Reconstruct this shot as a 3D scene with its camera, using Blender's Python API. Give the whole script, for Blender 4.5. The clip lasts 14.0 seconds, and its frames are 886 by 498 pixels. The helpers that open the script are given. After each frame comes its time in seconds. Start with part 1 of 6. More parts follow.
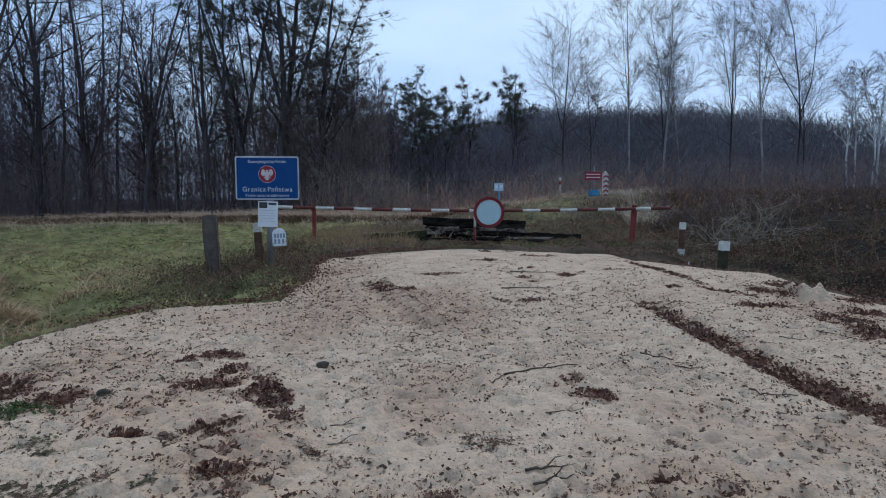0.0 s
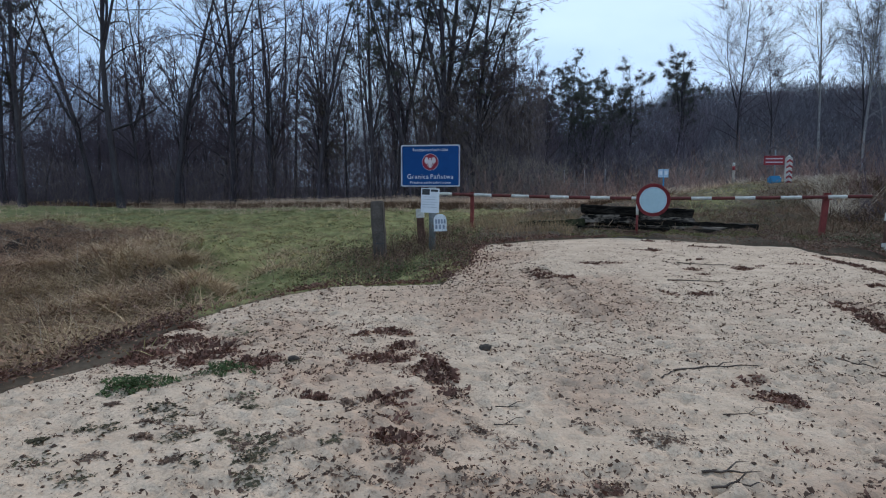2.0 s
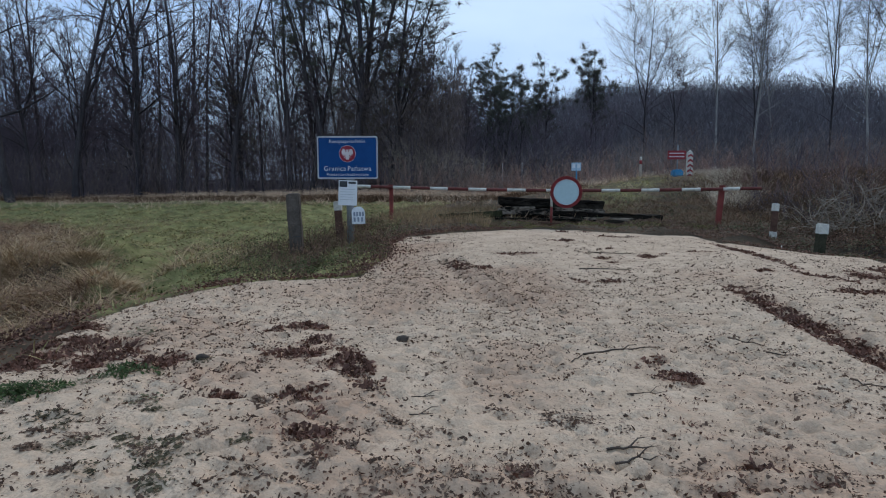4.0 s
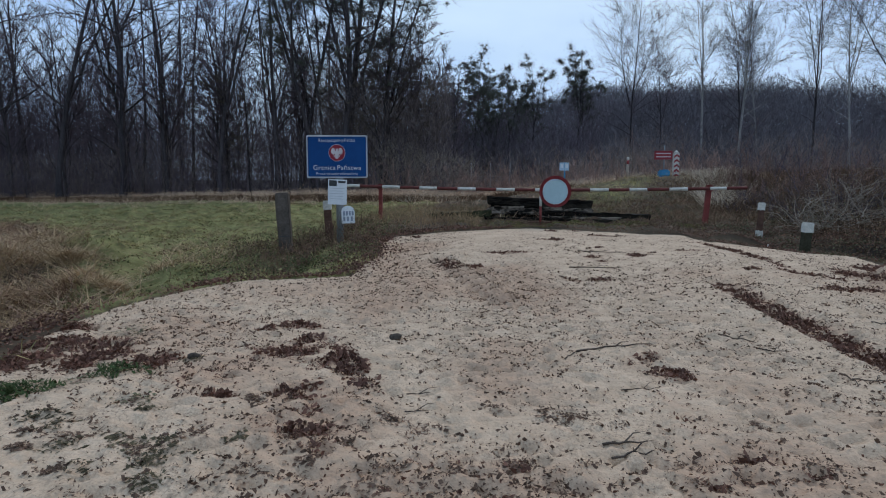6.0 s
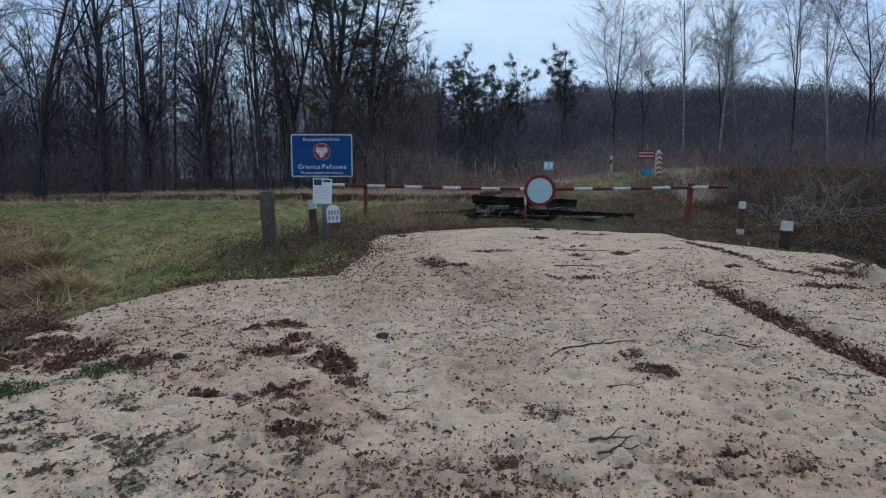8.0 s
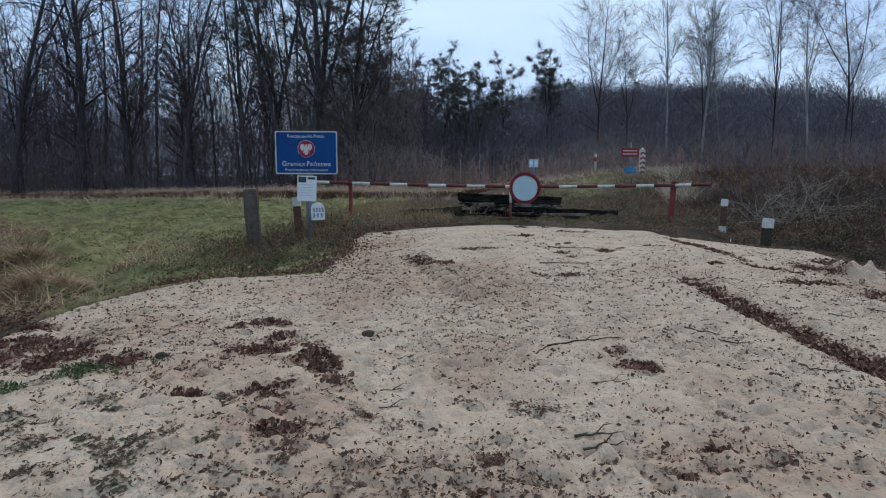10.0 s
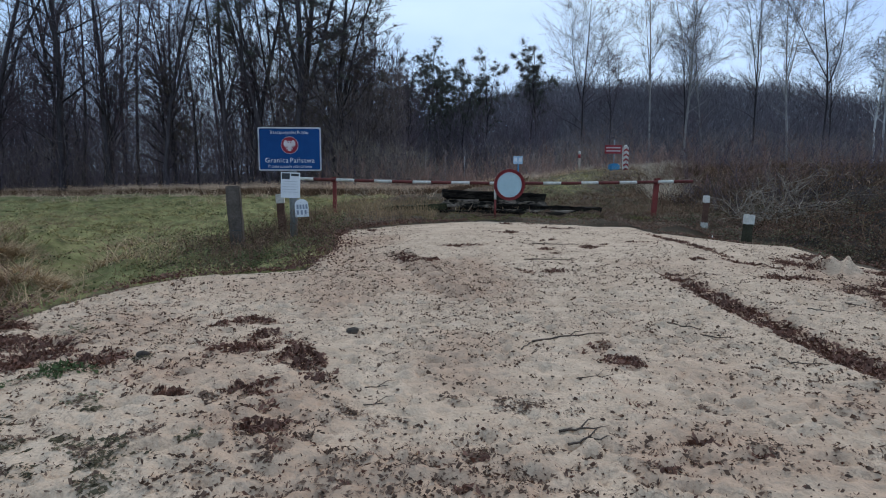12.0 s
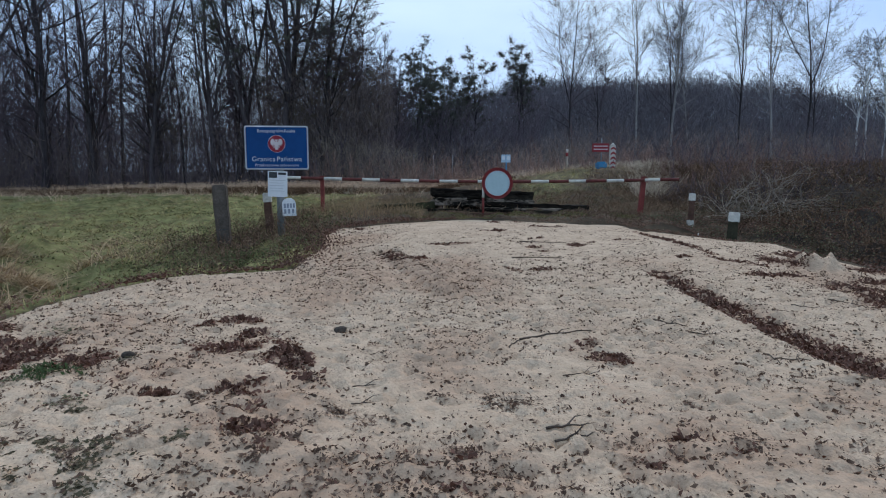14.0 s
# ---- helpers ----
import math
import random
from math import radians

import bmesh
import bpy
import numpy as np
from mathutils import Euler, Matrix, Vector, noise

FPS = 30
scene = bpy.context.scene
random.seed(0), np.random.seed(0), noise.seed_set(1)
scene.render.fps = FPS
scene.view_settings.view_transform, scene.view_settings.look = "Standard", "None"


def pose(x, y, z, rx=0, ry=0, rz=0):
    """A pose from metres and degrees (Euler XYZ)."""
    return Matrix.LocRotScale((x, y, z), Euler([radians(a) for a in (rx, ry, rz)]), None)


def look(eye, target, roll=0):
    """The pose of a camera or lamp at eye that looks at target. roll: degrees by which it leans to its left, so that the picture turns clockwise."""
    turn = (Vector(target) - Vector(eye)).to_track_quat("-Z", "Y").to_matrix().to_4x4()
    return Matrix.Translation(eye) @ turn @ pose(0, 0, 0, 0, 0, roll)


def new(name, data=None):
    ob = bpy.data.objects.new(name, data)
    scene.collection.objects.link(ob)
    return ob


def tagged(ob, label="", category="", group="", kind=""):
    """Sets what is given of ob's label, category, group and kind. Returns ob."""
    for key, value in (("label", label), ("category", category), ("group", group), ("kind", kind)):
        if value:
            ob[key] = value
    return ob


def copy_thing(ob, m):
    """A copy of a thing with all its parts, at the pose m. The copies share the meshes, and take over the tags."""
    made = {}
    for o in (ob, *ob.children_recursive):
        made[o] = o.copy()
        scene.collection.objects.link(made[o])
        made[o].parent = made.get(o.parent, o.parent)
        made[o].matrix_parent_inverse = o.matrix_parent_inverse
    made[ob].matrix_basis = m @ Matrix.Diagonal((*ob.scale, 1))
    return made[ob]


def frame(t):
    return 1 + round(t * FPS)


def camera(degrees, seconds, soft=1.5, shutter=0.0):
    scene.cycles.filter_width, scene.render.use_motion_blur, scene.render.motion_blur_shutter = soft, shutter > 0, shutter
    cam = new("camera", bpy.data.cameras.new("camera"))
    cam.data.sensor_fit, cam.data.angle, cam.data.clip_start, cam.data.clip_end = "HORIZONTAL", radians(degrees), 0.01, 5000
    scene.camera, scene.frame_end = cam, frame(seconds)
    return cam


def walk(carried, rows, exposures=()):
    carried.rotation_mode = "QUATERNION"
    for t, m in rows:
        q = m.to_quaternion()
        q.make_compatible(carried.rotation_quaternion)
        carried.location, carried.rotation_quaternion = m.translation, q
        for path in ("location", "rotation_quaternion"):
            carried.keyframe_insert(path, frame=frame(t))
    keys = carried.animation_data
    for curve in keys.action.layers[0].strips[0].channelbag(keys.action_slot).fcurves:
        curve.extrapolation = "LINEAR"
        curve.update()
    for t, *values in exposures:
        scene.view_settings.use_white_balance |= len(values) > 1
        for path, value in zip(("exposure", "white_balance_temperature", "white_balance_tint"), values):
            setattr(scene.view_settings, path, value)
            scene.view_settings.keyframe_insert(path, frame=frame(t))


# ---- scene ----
cam = camera(73.2, 14.0, soft=1.1, shutter=0.4)
PATH = [
    (0, (0.126, 0.394, 1.23), (0.139, 2.387, 1.065), -0.0),
    (0.5, (0.109, 0.383, 1.22), (0.113, 2.376, 1.052), -0.0),
    (1, (0.088, 0.362, 1.224), (-0.112, 2.343, 1.039), -0.2),
    (1.5, (0.063, 0.352, 1.225), (-0.372, 2.294, 1.025), -0.1),
    (2, (0.041, 0.361, 1.223), (-0.448, 2.289, 1.016), 0.0),
    (2.5, (0.075, 0.374, 1.219), (-0.397, 2.304, 0.996), -0.1),
    (3, (0.103, 0.389, 1.217), (-0.2, 2.353, 0.986), -0.1),
    (5.5, (0.042, 0.36, 1.192), (-0.162, 2.336, 0.963), 0.1),
    (6, (0.043, 0.372, 1.191), (-0.147, 2.35, 0.962), 0.1),
    (6.5, (0.042, 0.382, 1.195), (-0.133, 2.361, 0.965), 0.1),
    (7, (0.042, 0.381, 1.196), (-0.119, 2.361, 0.966), 0.1),
    (7.5, (0.035, 0.361, 1.201), (-0.113, 2.342, 0.971), 0.1),
    (8, (0.031, 0.352, 1.191), (-0.108, 2.334, 0.959), 0.1),
    (10.5, (0.028, 0.361, 1.189), (-0.048, 2.345, 0.946), 0.2),
    (11, (0.03, 0.359, 1.192), (-0.033, 2.342, 0.946), 0.2),
    (11.5, (0.028, 0.364, 1.186), (-0.023, 2.348, 0.939), 0.2),
    (12, (0.029, 0.367, 1.185), (-0.01, 2.351, 0.935), 0.2),
    (12.5, (0.032, 0.366, 1.186), (0.005, 2.35, 0.934), 0.1),
    (13, (0.033, 0.362, 1.185), (0.016, 2.346, 0.932), 0.1),
    (13.5, (0.036, 0.362, 1.185), (0.028, 2.345, 0.931), 0.1),
    (14, (0.037, 0.362, 1.186), (0.036, 2.346, 0.931), 0.1),
]
walk(cam, [(t, look(eye, target, roll)) for t, eye, target, roll in PATH],
     exposures=[(0.0, -0.12, 6270, 10), (1.0, -0.05, 6320, 10), (2.0, 0.05, 6400, 10), (2.5, 0.11, 6400, 10), (3.0, 0.02, 6420, 10), (5.5, -0.15, 6560, 10), (8.0, -0.15, 6560, 10), (10.5, -0.01, 6530, 10), (12.5, 0.0, 6530, 10), (14.0, 0.0, 6530, 10)])

# ---- world and light: an overcast winter afternoon ----
world = bpy.data.worlds.new("overcast_sky")
scene.world = world
world.use_nodes = True
wn, wl = world.node_tree.nodes, world.node_tree.links
wn.clear()
w_out = wn.new("ShaderNodeOutputWorld")
w_bg = wn.new("ShaderNodeBackground")
w_cloud = wn.new("ShaderNodeBackground")
w_mix = wn.new("ShaderNodeMixShader")
w_sky = wn.new("ShaderNodeTexSky")
w_sky.sky_type = "NISHITA"
w_sky.sun_disc = False
w_sky.sun_elevation = radians(39)
w_sky.sun_rotation = radians(19)
w_bg.inputs["Strength"].default_value = 0.10
w_co = wn.new("ShaderNodeTexCoord")
w_map = wn.new("ShaderNodeMapping")
w_map.inputs["Scale"].default_value = (1.0, 1.0, 2.6)
w_noise = wn.new("ShaderNodeTexNoise")
w_noise.inputs["Scale"].default_value = 2.3
w_noise.inputs["Detail"].default_value = 5.0
w_noise.inputs["Roughness"].default_value = 0.45
w_ramp = wn.new("ShaderNodeValToRGB")
w_ramp.color_ramp.elements[0].position = 0.32
w_ramp.color_ramp.elements[0].color = (0.36, 0.56, 0.93, 1)
w_ramp.color_ramp.elements[1].position = 0.68
w_ramp.color_ramp.elements[1].color = (0.60, 0.80, 1.0, 1)
w_cloud.inputs["Strength"].default_value = 1.17
w_mix.inputs[0].default_value = 0.85
wl.new(w_co.outputs["Generated"], w_map.inputs["Vector"])
wl.new(w_map.outputs["Vector"], w_noise.inputs["Vector"])
wl.new(w_noise.outputs["Fac"], w_ramp.inputs["Fac"])
wl.new(w_ramp.outputs["Color"], w_cloud.inputs["Color"])
wl.new(w_sky.outputs["Color"], w_bg.inputs["Color"])
wl.new(w_bg.outputs["Background"], w_mix.inputs[1])
wl.new(w_cloud.outputs["Background"], w_mix.inputs[2])
wl.new(w_mix.outputs["Shader"], w_out.inputs["Surface"])

sun_data = bpy.data.lights.new("sun", "SUN")
sun_data.energy = 1.1
sun_data.angle = radians(25)
sun_data.color = (1.0, 0.87, 0.755)
sun = new("sun", sun_data)
sun.matrix_world = look((14, 40, 34), (0, 0, 0))


# ---- materials ----
def material(name, dark, light, scale=6.0, rough=0.85, bump=0.3, fine=60.0, metallic=0.0,
             spread=(0.3, 0.7), vary=0.0, coords="Object", stretch=(1, 1, 1), specular=0.3):
    """Two scales of noise over a two-colour ramp, with fine relief and a shift of value from piece to piece."""
    m = bpy.data.materials.new(name)
    m.use_nodes = True
    n, l = m.node_tree.nodes, m.node_tree.links
    b = n["Principled BSDF"]
    co = n.new("ShaderNodeTexCoord")
    mp = n.new("ShaderNodeMapping")
    mp.inputs["Scale"].default_value = stretch
    l.new(co.outputs[coords], mp.inputs["Vector"])
    big = n.new("ShaderNodeTexNoise")
    big.inputs["Scale"].default_value = scale
    big.inputs["Detail"].default_value = 6
    big.inputs["Roughness"].default_value = 0.65
    small = n.new("ShaderNodeTexNoise")
    small.inputs["Scale"].default_value = fine
    small.inputs["Detail"].default_value = 4
    l.new(mp.outputs["Vector"], big.inputs["Vector"])
    l.new(mp.outputs["Vector"], small.inputs["Vector"])
    mix = n.new("ShaderNodeMath")
    mix.operation = "MULTIPLY_ADD"
    mix.inputs[1].default_value = 0.35
    l.new(small.outputs["Fac"], mix.inputs[0])
    half = n.new("ShaderNodeMath")
    half.operation = "MULTIPLY"
    half.inputs[1].default_value = 0.65
    l.new(big.outputs["Fac"], half.inputs[0])
    l.new(half.outputs[0], mix.inputs[2])
    ramp = n.new("ShaderNodeValToRGB")
    ramp.color_ramp.elements[0].position, ramp.color_ramp.elements[1].position = spread
    ramp.color_ramp.elements[0].color = (*dark, 1)
    ramp.color_ramp.elements[1].color = (*light, 1)
    l.new(mix.outputs[0], ramp.inputs["Fac"])
    colour = ramp.outputs["Color"]
    if vary:
        info = n.new("ShaderNodeObjectInfo")
        geo = n.new("ShaderNodeNewGeometry")
        add = n.new("ShaderNodeMath")
        add.operation = "ADD"
        l.new(info.outputs["Random"], add.inputs[0])
        l.new(geo.outputs["Random Per Island"], add.inputs[1])
        rng = n.new("ShaderNodeMapRange")
        rng.inputs["From Max"].default_value = 2.0
        rng.inputs["To Min"].default_value = 1 - vary
        rng.inputs["To Max"].default_value = 1 + vary
        l.new(add.outputs[0], rng.inputs["Value"])
        hsv = n.new("ShaderNodeHueSaturation")
        l.new(rng.outputs["Result"], hsv.inputs["Value"])
        l.new(colour, hsv.inputs["Color"])
        colour = hsv.outputs["Color"]
    l.new(colour, b.inputs["Base Color"])
    b.inputs["Roughness"].default_value = rough
    b.inputs["Metallic"].default_value = metallic
    b.inputs["Specular IOR Level"].default_value = specular
    if bump:
        bp = n.new("ShaderNodeBump")
        bp.inputs["Strength"].default_value = bump
        bp.inputs["Distance"].default_value = 0.02
        l.new(mix.outputs[0], bp.inputs["Height"])
        l.new(bp.outputs["Normal"], b.inputs["Normal"])
    return m


def blend_by(m, attribute, colours, scale=9.0, rough=None):
    """Mixes another noise colour into m where a mesh attribute says so."""
    n, l = m.node_tree.nodes, m.node_tree.links
    b = n["Principled BSDF"]
    before = b.inputs["Base Color"].links[0].from_socket
    at = n.new("ShaderNodeAttribute")
    at.attribute_name = attribute
    co = n.new("ShaderNodeTexCoord")
    no = n.new("ShaderNodeTexNoise")
    no.inputs["Scale"].default_value = scale
    no.inputs["Detail"].default_value = 7
    no.inputs["Roughness"].default_value = 0.7
    l.new(co.outputs["Object"], no.inputs["Vector"])
    ramp = n.new("ShaderNodeValToRGB")
    ramp.color_ramp.elements[0].position, ramp.color_ramp.elements[1].position = 0.3, 0.72
    ramp.color_ramp.elements[0].color = (*colours[0], 1)
    ramp.color_ramp.elements[1].color = (*colours[1], 1)
    l.new(no.outputs["Fac"], ramp.inputs["Fac"])
    edge = n.new("ShaderNodeMath")
    edge.operation = "ADD"
    l.new(at.outputs["Fac"], edge.inputs[0])
    shift = n.new("ShaderNodeMath")
    shift.operation = "MULTIPLY_ADD"
    shift.inputs[1].default_value = 0.9
    shift.inputs[2].default_value = -0.45
    l.new(no.outputs["Fac"], shift.inputs[0])
    l.new(shift.outputs[0], edge.inputs[1])
    rng = n.new("ShaderNodeMapRange")
    rng.inputs["From Min"].default_value = 0.3
    rng.inputs["From Max"].default_value = 0.7
    l.new(edge.outputs[0], rng.inputs["Value"])
    mx = n.new("ShaderNodeMix")
    mx.data_type = "RGBA"
    l.new(rng.outputs["Result"], mx.inputs["Factor"])
    l.new(before, mx.inputs["A"])
    l.new(ramp.outputs["Color"], mx.inputs["B"])
    l.new(mx.outputs["Result"], b.inputs["Base Color"])
    return m


def speckle(m):
    """Dark grit, leaf crumbs and painted pit shade in the sand, thicker in some places than in others."""
    n, l = m.node_tree.nodes, m.node_tree.links
    b = n["Principled BSDF"]
    before = b.inputs["Base Color"].links[0].from_socket
    co = n.new("ShaderNodeTexCoord")
    mp = n.new("ShaderNodeMapping")
    mp.inputs["Scale"].default_value = (1.0, 0.75, 1.0)
    l.new(co.outputs["Object"], mp.inputs["Vector"])
    fac = None
    # the coarser blotches also paint shade of small pits into the colour
    for scale, lo, hi in ((30.0, 0.56, 0.66), (75.0, 0.55, 0.64)):
        no = n.new("ShaderNodeTexNoise")
        no.inputs["Scale"].default_value = scale
        no.inputs["Detail"].default_value = 3
        no.inputs["Roughness"].default_value = 0.6
        l.new(mp.outputs["Vector"], no.inputs["Vector"])
        r = n.new("ShaderNodeMapRange")
        r.inputs["From Min"].default_value, r.inputs["From Max"].default_value = lo, hi
        l.new(no.outputs["Fac"], r.inputs["Value"])
        if fac is None:
            fac = r.outputs["Result"]
        else:
            mx = n.new("ShaderNodeMath")
            mx.operation = "MAXIMUM"
            l.new(fac, mx.inputs[0])
            l.new(r.outputs["Result"], mx.inputs[1])
            fac = mx.outputs[0]
    where = n.new("ShaderNodeTexNoise")
    where.inputs["Scale"].default_value = 1.7
    where.inputs["Detail"].default_value = 4
    l.new(co.outputs["Object"], where.inputs["Vector"])
    amount = n.new("ShaderNodeMapRange")
    amount.inputs["From Min"].default_value, amount.inputs["From Max"].default_value = 0.38, 0.60
    amount.inputs["To Min"].default_value, amount.inputs["To Max"].default_value = 0.05, 0.6
    l.new(where.outputs["Fac"], amount.inputs["Value"])
    mul = n.new("ShaderNodeMath")
    mul.operation = "MULTIPLY"
    l.new(fac, mul.inputs[0])
    l.new(amount.outputs["Result"], mul.inputs[1])
    mix = n.new("ShaderNodeMix")
    mix.data_type = "RGBA"
    l.new(mul.outputs[0], mix.inputs["Factor"])
    l.new(before, mix.inputs["A"])
    mix.inputs["B"].default_value = (0.125, 0.084, 0.058, 1)
    l.new(mix.outputs["Result"], b.inputs["Base Color"])


def pitted(m):
    """Small pits and crumbs, a few centimetres wide, as relief."""
    n, l = m.node_tree.nodes, m.node_tree.links
    co = n.new("ShaderNodeTexCoord")
    total = None
    for scale, weight in ((24.0, 1.0), (55.0, 0.6), (130.0, 0.25)):
        no = n.new("ShaderNodeTexNoise")
        no.inputs["Scale"].default_value = scale
        no.inputs["Detail"].default_value = 2
        l.new(co.outputs["Object"], no.inputs["Vector"])
        mul = n.new("ShaderNodeMath")
        mul.operation = "MULTIPLY_ADD"
        mul.inputs[1].default_value = weight
        l.new(no.outputs["Fac"], mul.inputs[0])
        if total is not None:
            l.new(total, mul.inputs[2])
        else:
            mul.inputs[2].default_value = 0.0
        total = mul.outputs[0]
    bp = n.new("ShaderNodeBump")
    bp.inputs["Strength"].default_value = 1.0
    bp.inputs["Distance"].default_value = 0.012
    l.new(total, bp.inputs["Height"])
    l.new(bp.outputs["Normal"], n["Principled BSDF"].inputs["Normal"])


SAND = material("damp_sand", (0.41, 0.293, 0.198), (0.685, 0.512, 0.366), scale=3.5, fine=60, rough=0.95, bump=0.6, specular=0.12)
pitted(SAND)
speckle(SAND)
blend_by(SAND, "litter_and_shade", ((0.065, 0.034, 0.025), (0.19, 0.10, 0.07)), scale=22)
blend_by(SAND, "damp", ((0.34, 0.22, 0.146), (0.59, 0.41, 0.282)), scale=9)
FIELD = material("field_soil", (0.05, 0.038, 0.027), (0.135, 0.10, 0.068), scale=2.0, fine=30, rough=0.95, bump=0.6, specular=0.08)
blend_by(FIELD, "green", ((0.04, 0.042, 0.017), (0.30, 0.28, 0.115)), scale=2.6)
blend_by(FIELD, "floor", ((0.022, 0.017, 0.014), (0.06, 0.045, 0.035)), scale=1.2)
blend_by(FIELD, "dry", ((0.11, 0.075, 0.048), (0.30, 0.205, 0.13)), scale=2.5)
BARK = material("grey_brown_bark", (0.026, 0.022, 0.024), (0.095, 0.081, 0.083), scale=3, fine=25, rough=0.95, bump=0.8, vary=0.35, stretch=(1, 1, 0.25), specular=0.08)
BARK_PALE = material("pale_birch_bark", (0.13, 0.117, 0.108), (0.44, 0.41, 0.385), scale=2.5, fine=16, rough=0.85, bump=0.4, vary=0.2, stretch=(1, 1, 3))
TWIG = material("winter_twigs", (0.058, 0.046, 0.056), (0.16, 0.129, 0.147), scale=0.8, fine=10, rough=0.95, bump=0, vary=0.3, specular=0.08)
TWIG_PALE = material("pale_winter_twigs", (0.07, 0.062, 0.064), (0.17, 0.152, 0.155), scale=0.6, fine=10, rough=0.95, bump=0, vary=0.25, specular=0.08)
# paler, bluer twigs: the air haze of the distance is mixed into this colour
TWIG_FAR = material("haze_tinted_far_twigs", (0.088, 0.079, 0.087), (0.182, 0.164, 0.177), scale=0.3, fine=4, rough=0.95, bump=0, vary=0.3, specular=0.08)
STICK = material("dark_dry_stick", (0.035, 0.027, 0.022), (0.13, 0.10, 0.08), scale=9, fine=40, rough=0.9, bump=0.3, specular=0.08)
BRUSH = material("dead_brush_wood", (0.14, 0.11, 0.087), (0.46, 0.38, 0.305), scale=2, fine=14, rough=0.95, bump=0, vary=0.45, specular=0.08)
IVY = material("dull_ivy_and_dead_leaves", (0.058, 0.046, 0.038), (0.155, 0.124, 0.096), scale=0.7, fine=9, rough=0.85, bump=0, vary=0.4, specular=0.08)
NEEDLE = material("dark_evergreen_leaves", (0.05, 0.053, 0.044), (0.135, 0.138, 0.108), scale=0.9, fine=9, rough=0.8, bump=0, vary=0.4, specular=0.08)
GRASS = material("short_green_grass", (0.115, 0.104, 0.042), (0.57, 0.462, 0.215), scale=1.6, fine=8, rough=0.85, bump=0, vary=0.4, spread=(0.4, 0.64), specular=0.08)
STRAW = material("dry_straw_grass", (0.16, 0.098, 0.052), (0.47, 0.315, 0.175), scale=0.8, fine=9, rough=0.9, bump=0, vary=0.4, specular=0.08)
# dark weeds that stand for the shadow line below the dry grass
SHADOW_WEED = material("shadow_line_weeds", (0.05, 0.028, 0.016), (0.17, 0.096, 0.055), scale=0.8, fine=8, rough=0.95, bump=0, vary=0.4, specular=0.08)
STRAW_BAND = material("tawny_dry_grass", (0.37, 0.235, 0.15), (0.82, 0.58, 0.40), scale=0.5, fine=6, rough=0.9, bump=0, vary=0.4, specular=0.08)
BIRCH = material("white_birch_bark", (0.36, 0.345, 0.33), (0.84, 0.83, 0.80), scale=2.0, fine=14, rough=0.8, bump=0.3, vary=0.15, stretch=(1, 1, 3))
TUSSOCK = material("yellow_tussock_grass", (0.24, 0.16, 0.085), (0.66, 0.475, 0.28), scale=0.8, fine=9, rough=0.9, bump=0, vary=0.4, specular=0.08)
SCRAP = material("brown_leaf_scraps", (0.055, 0.034, 0.025), (0.2, 0.126, 0.088), scale=4, fine=30, rough=0.95, bump=0, vary=0.5, specular=0.1)
MOSSY = material("dull_moss_tufts", (0.040, 0.035, 0.020), (0.145, 0.118, 0.072), scale=4, fine=30, rough=0.95, bump=0, vary=0.5, specular=0.1)
STRAW_PALE = material("bleached_tall_grass", (0.34, 0.262, 0.19), (0.70, 0.575, 0.43), scale=0.8, fine=9, rough=0.9, bump=0, vary=0.35, specular=0.08)
# withered weeds again, darker: shade of ditch and bank is in the colour
BRAMBLE = material("shade_dark_weeds", (0.026, 0.016, 0.011), (0.19, 0.118, 0.072), scale=0.7, fine=8, rough=0.95, bump=0, vary=0.5, specular=0.08)
WEED = material("withered_weeds", (0.095, 0.055, 0.037), (0.37, 0.23, 0.147), scale=0.9, fine=9, rough=0.95, bump=0, vary=0.45, specular=0.08)
LEAF = material("wet_fallen_leaves", (0.06, 0.029, 0.02), (0.255, 0.122, 0.083), scale=4, fine=30, rough=0.65, bump=0, vary=0.5, specular=0.18)
CLOD = material("dark_clods", (0.042, 0.027, 0.02), (0.17, 0.108, 0.076), scale=8, fine=40, rough=0.95, bump=0.5, vary=0.4, specular=0.12)
HERB_DULL = material("dull_winter_herbs", (0.075, 0.074, 0.04), (0.25, 0.232, 0.135), scale=3, fine=14, rough=0.8, bump=0, vary=0.5, specular=0.08)
MEADOW_DARK = material("herbs_and_hollow_shade", (0.03, 0.04, 0.014), (0.095, 0.105, 0.04), scale=1.5, fine=10, rough=0.85, bump=0, vary=0.4, specular=0.08)
VERGE_GREEN = material("verge_herb_leaves", (0.045, 0.052, 0.022), (0.19, 0.185, 0.088), scale=3, fine=14, rough=0.85, bump=0, vary=0.5, specular=0.08)
MOSS_GREEN = material("olive_moss", (0.07, 0.068, 0.022), (0.24, 0.215, 0.085), scale=2, fine=12, rough=0.95, bump=0, vary=0.4, specular=0.08)
LITTER_BROWN = material("brown_dead_leaves", (0.07, 0.042, 0.03), (0.28, 0.18, 0.128), scale=3, fine=20, rough=0.9, bump=0, vary=0.5, specular=0.1)
BROWN_WOOD = material("red_brown_wood", (0.06, 0.032, 0.024), (0.16, 0.09, 0.065), scale=5, fine=30, rough=0.9, bump=0.5, specular=0.08)
HERB = material("green_herb_leaves", (0.028, 0.044, 0.015), (0.08, 0.11, 0.038), scale=5, fine=20, rough=0.7, bump=0, vary=0.4, specular=0.1)
BLUE = material("blue_sign_film", (0.001, 0.040, 0.15), (0.002, 0.060, 0.21), scale=1.5, fine=8, rough=0.55, bump=0.03, specular=0.2)
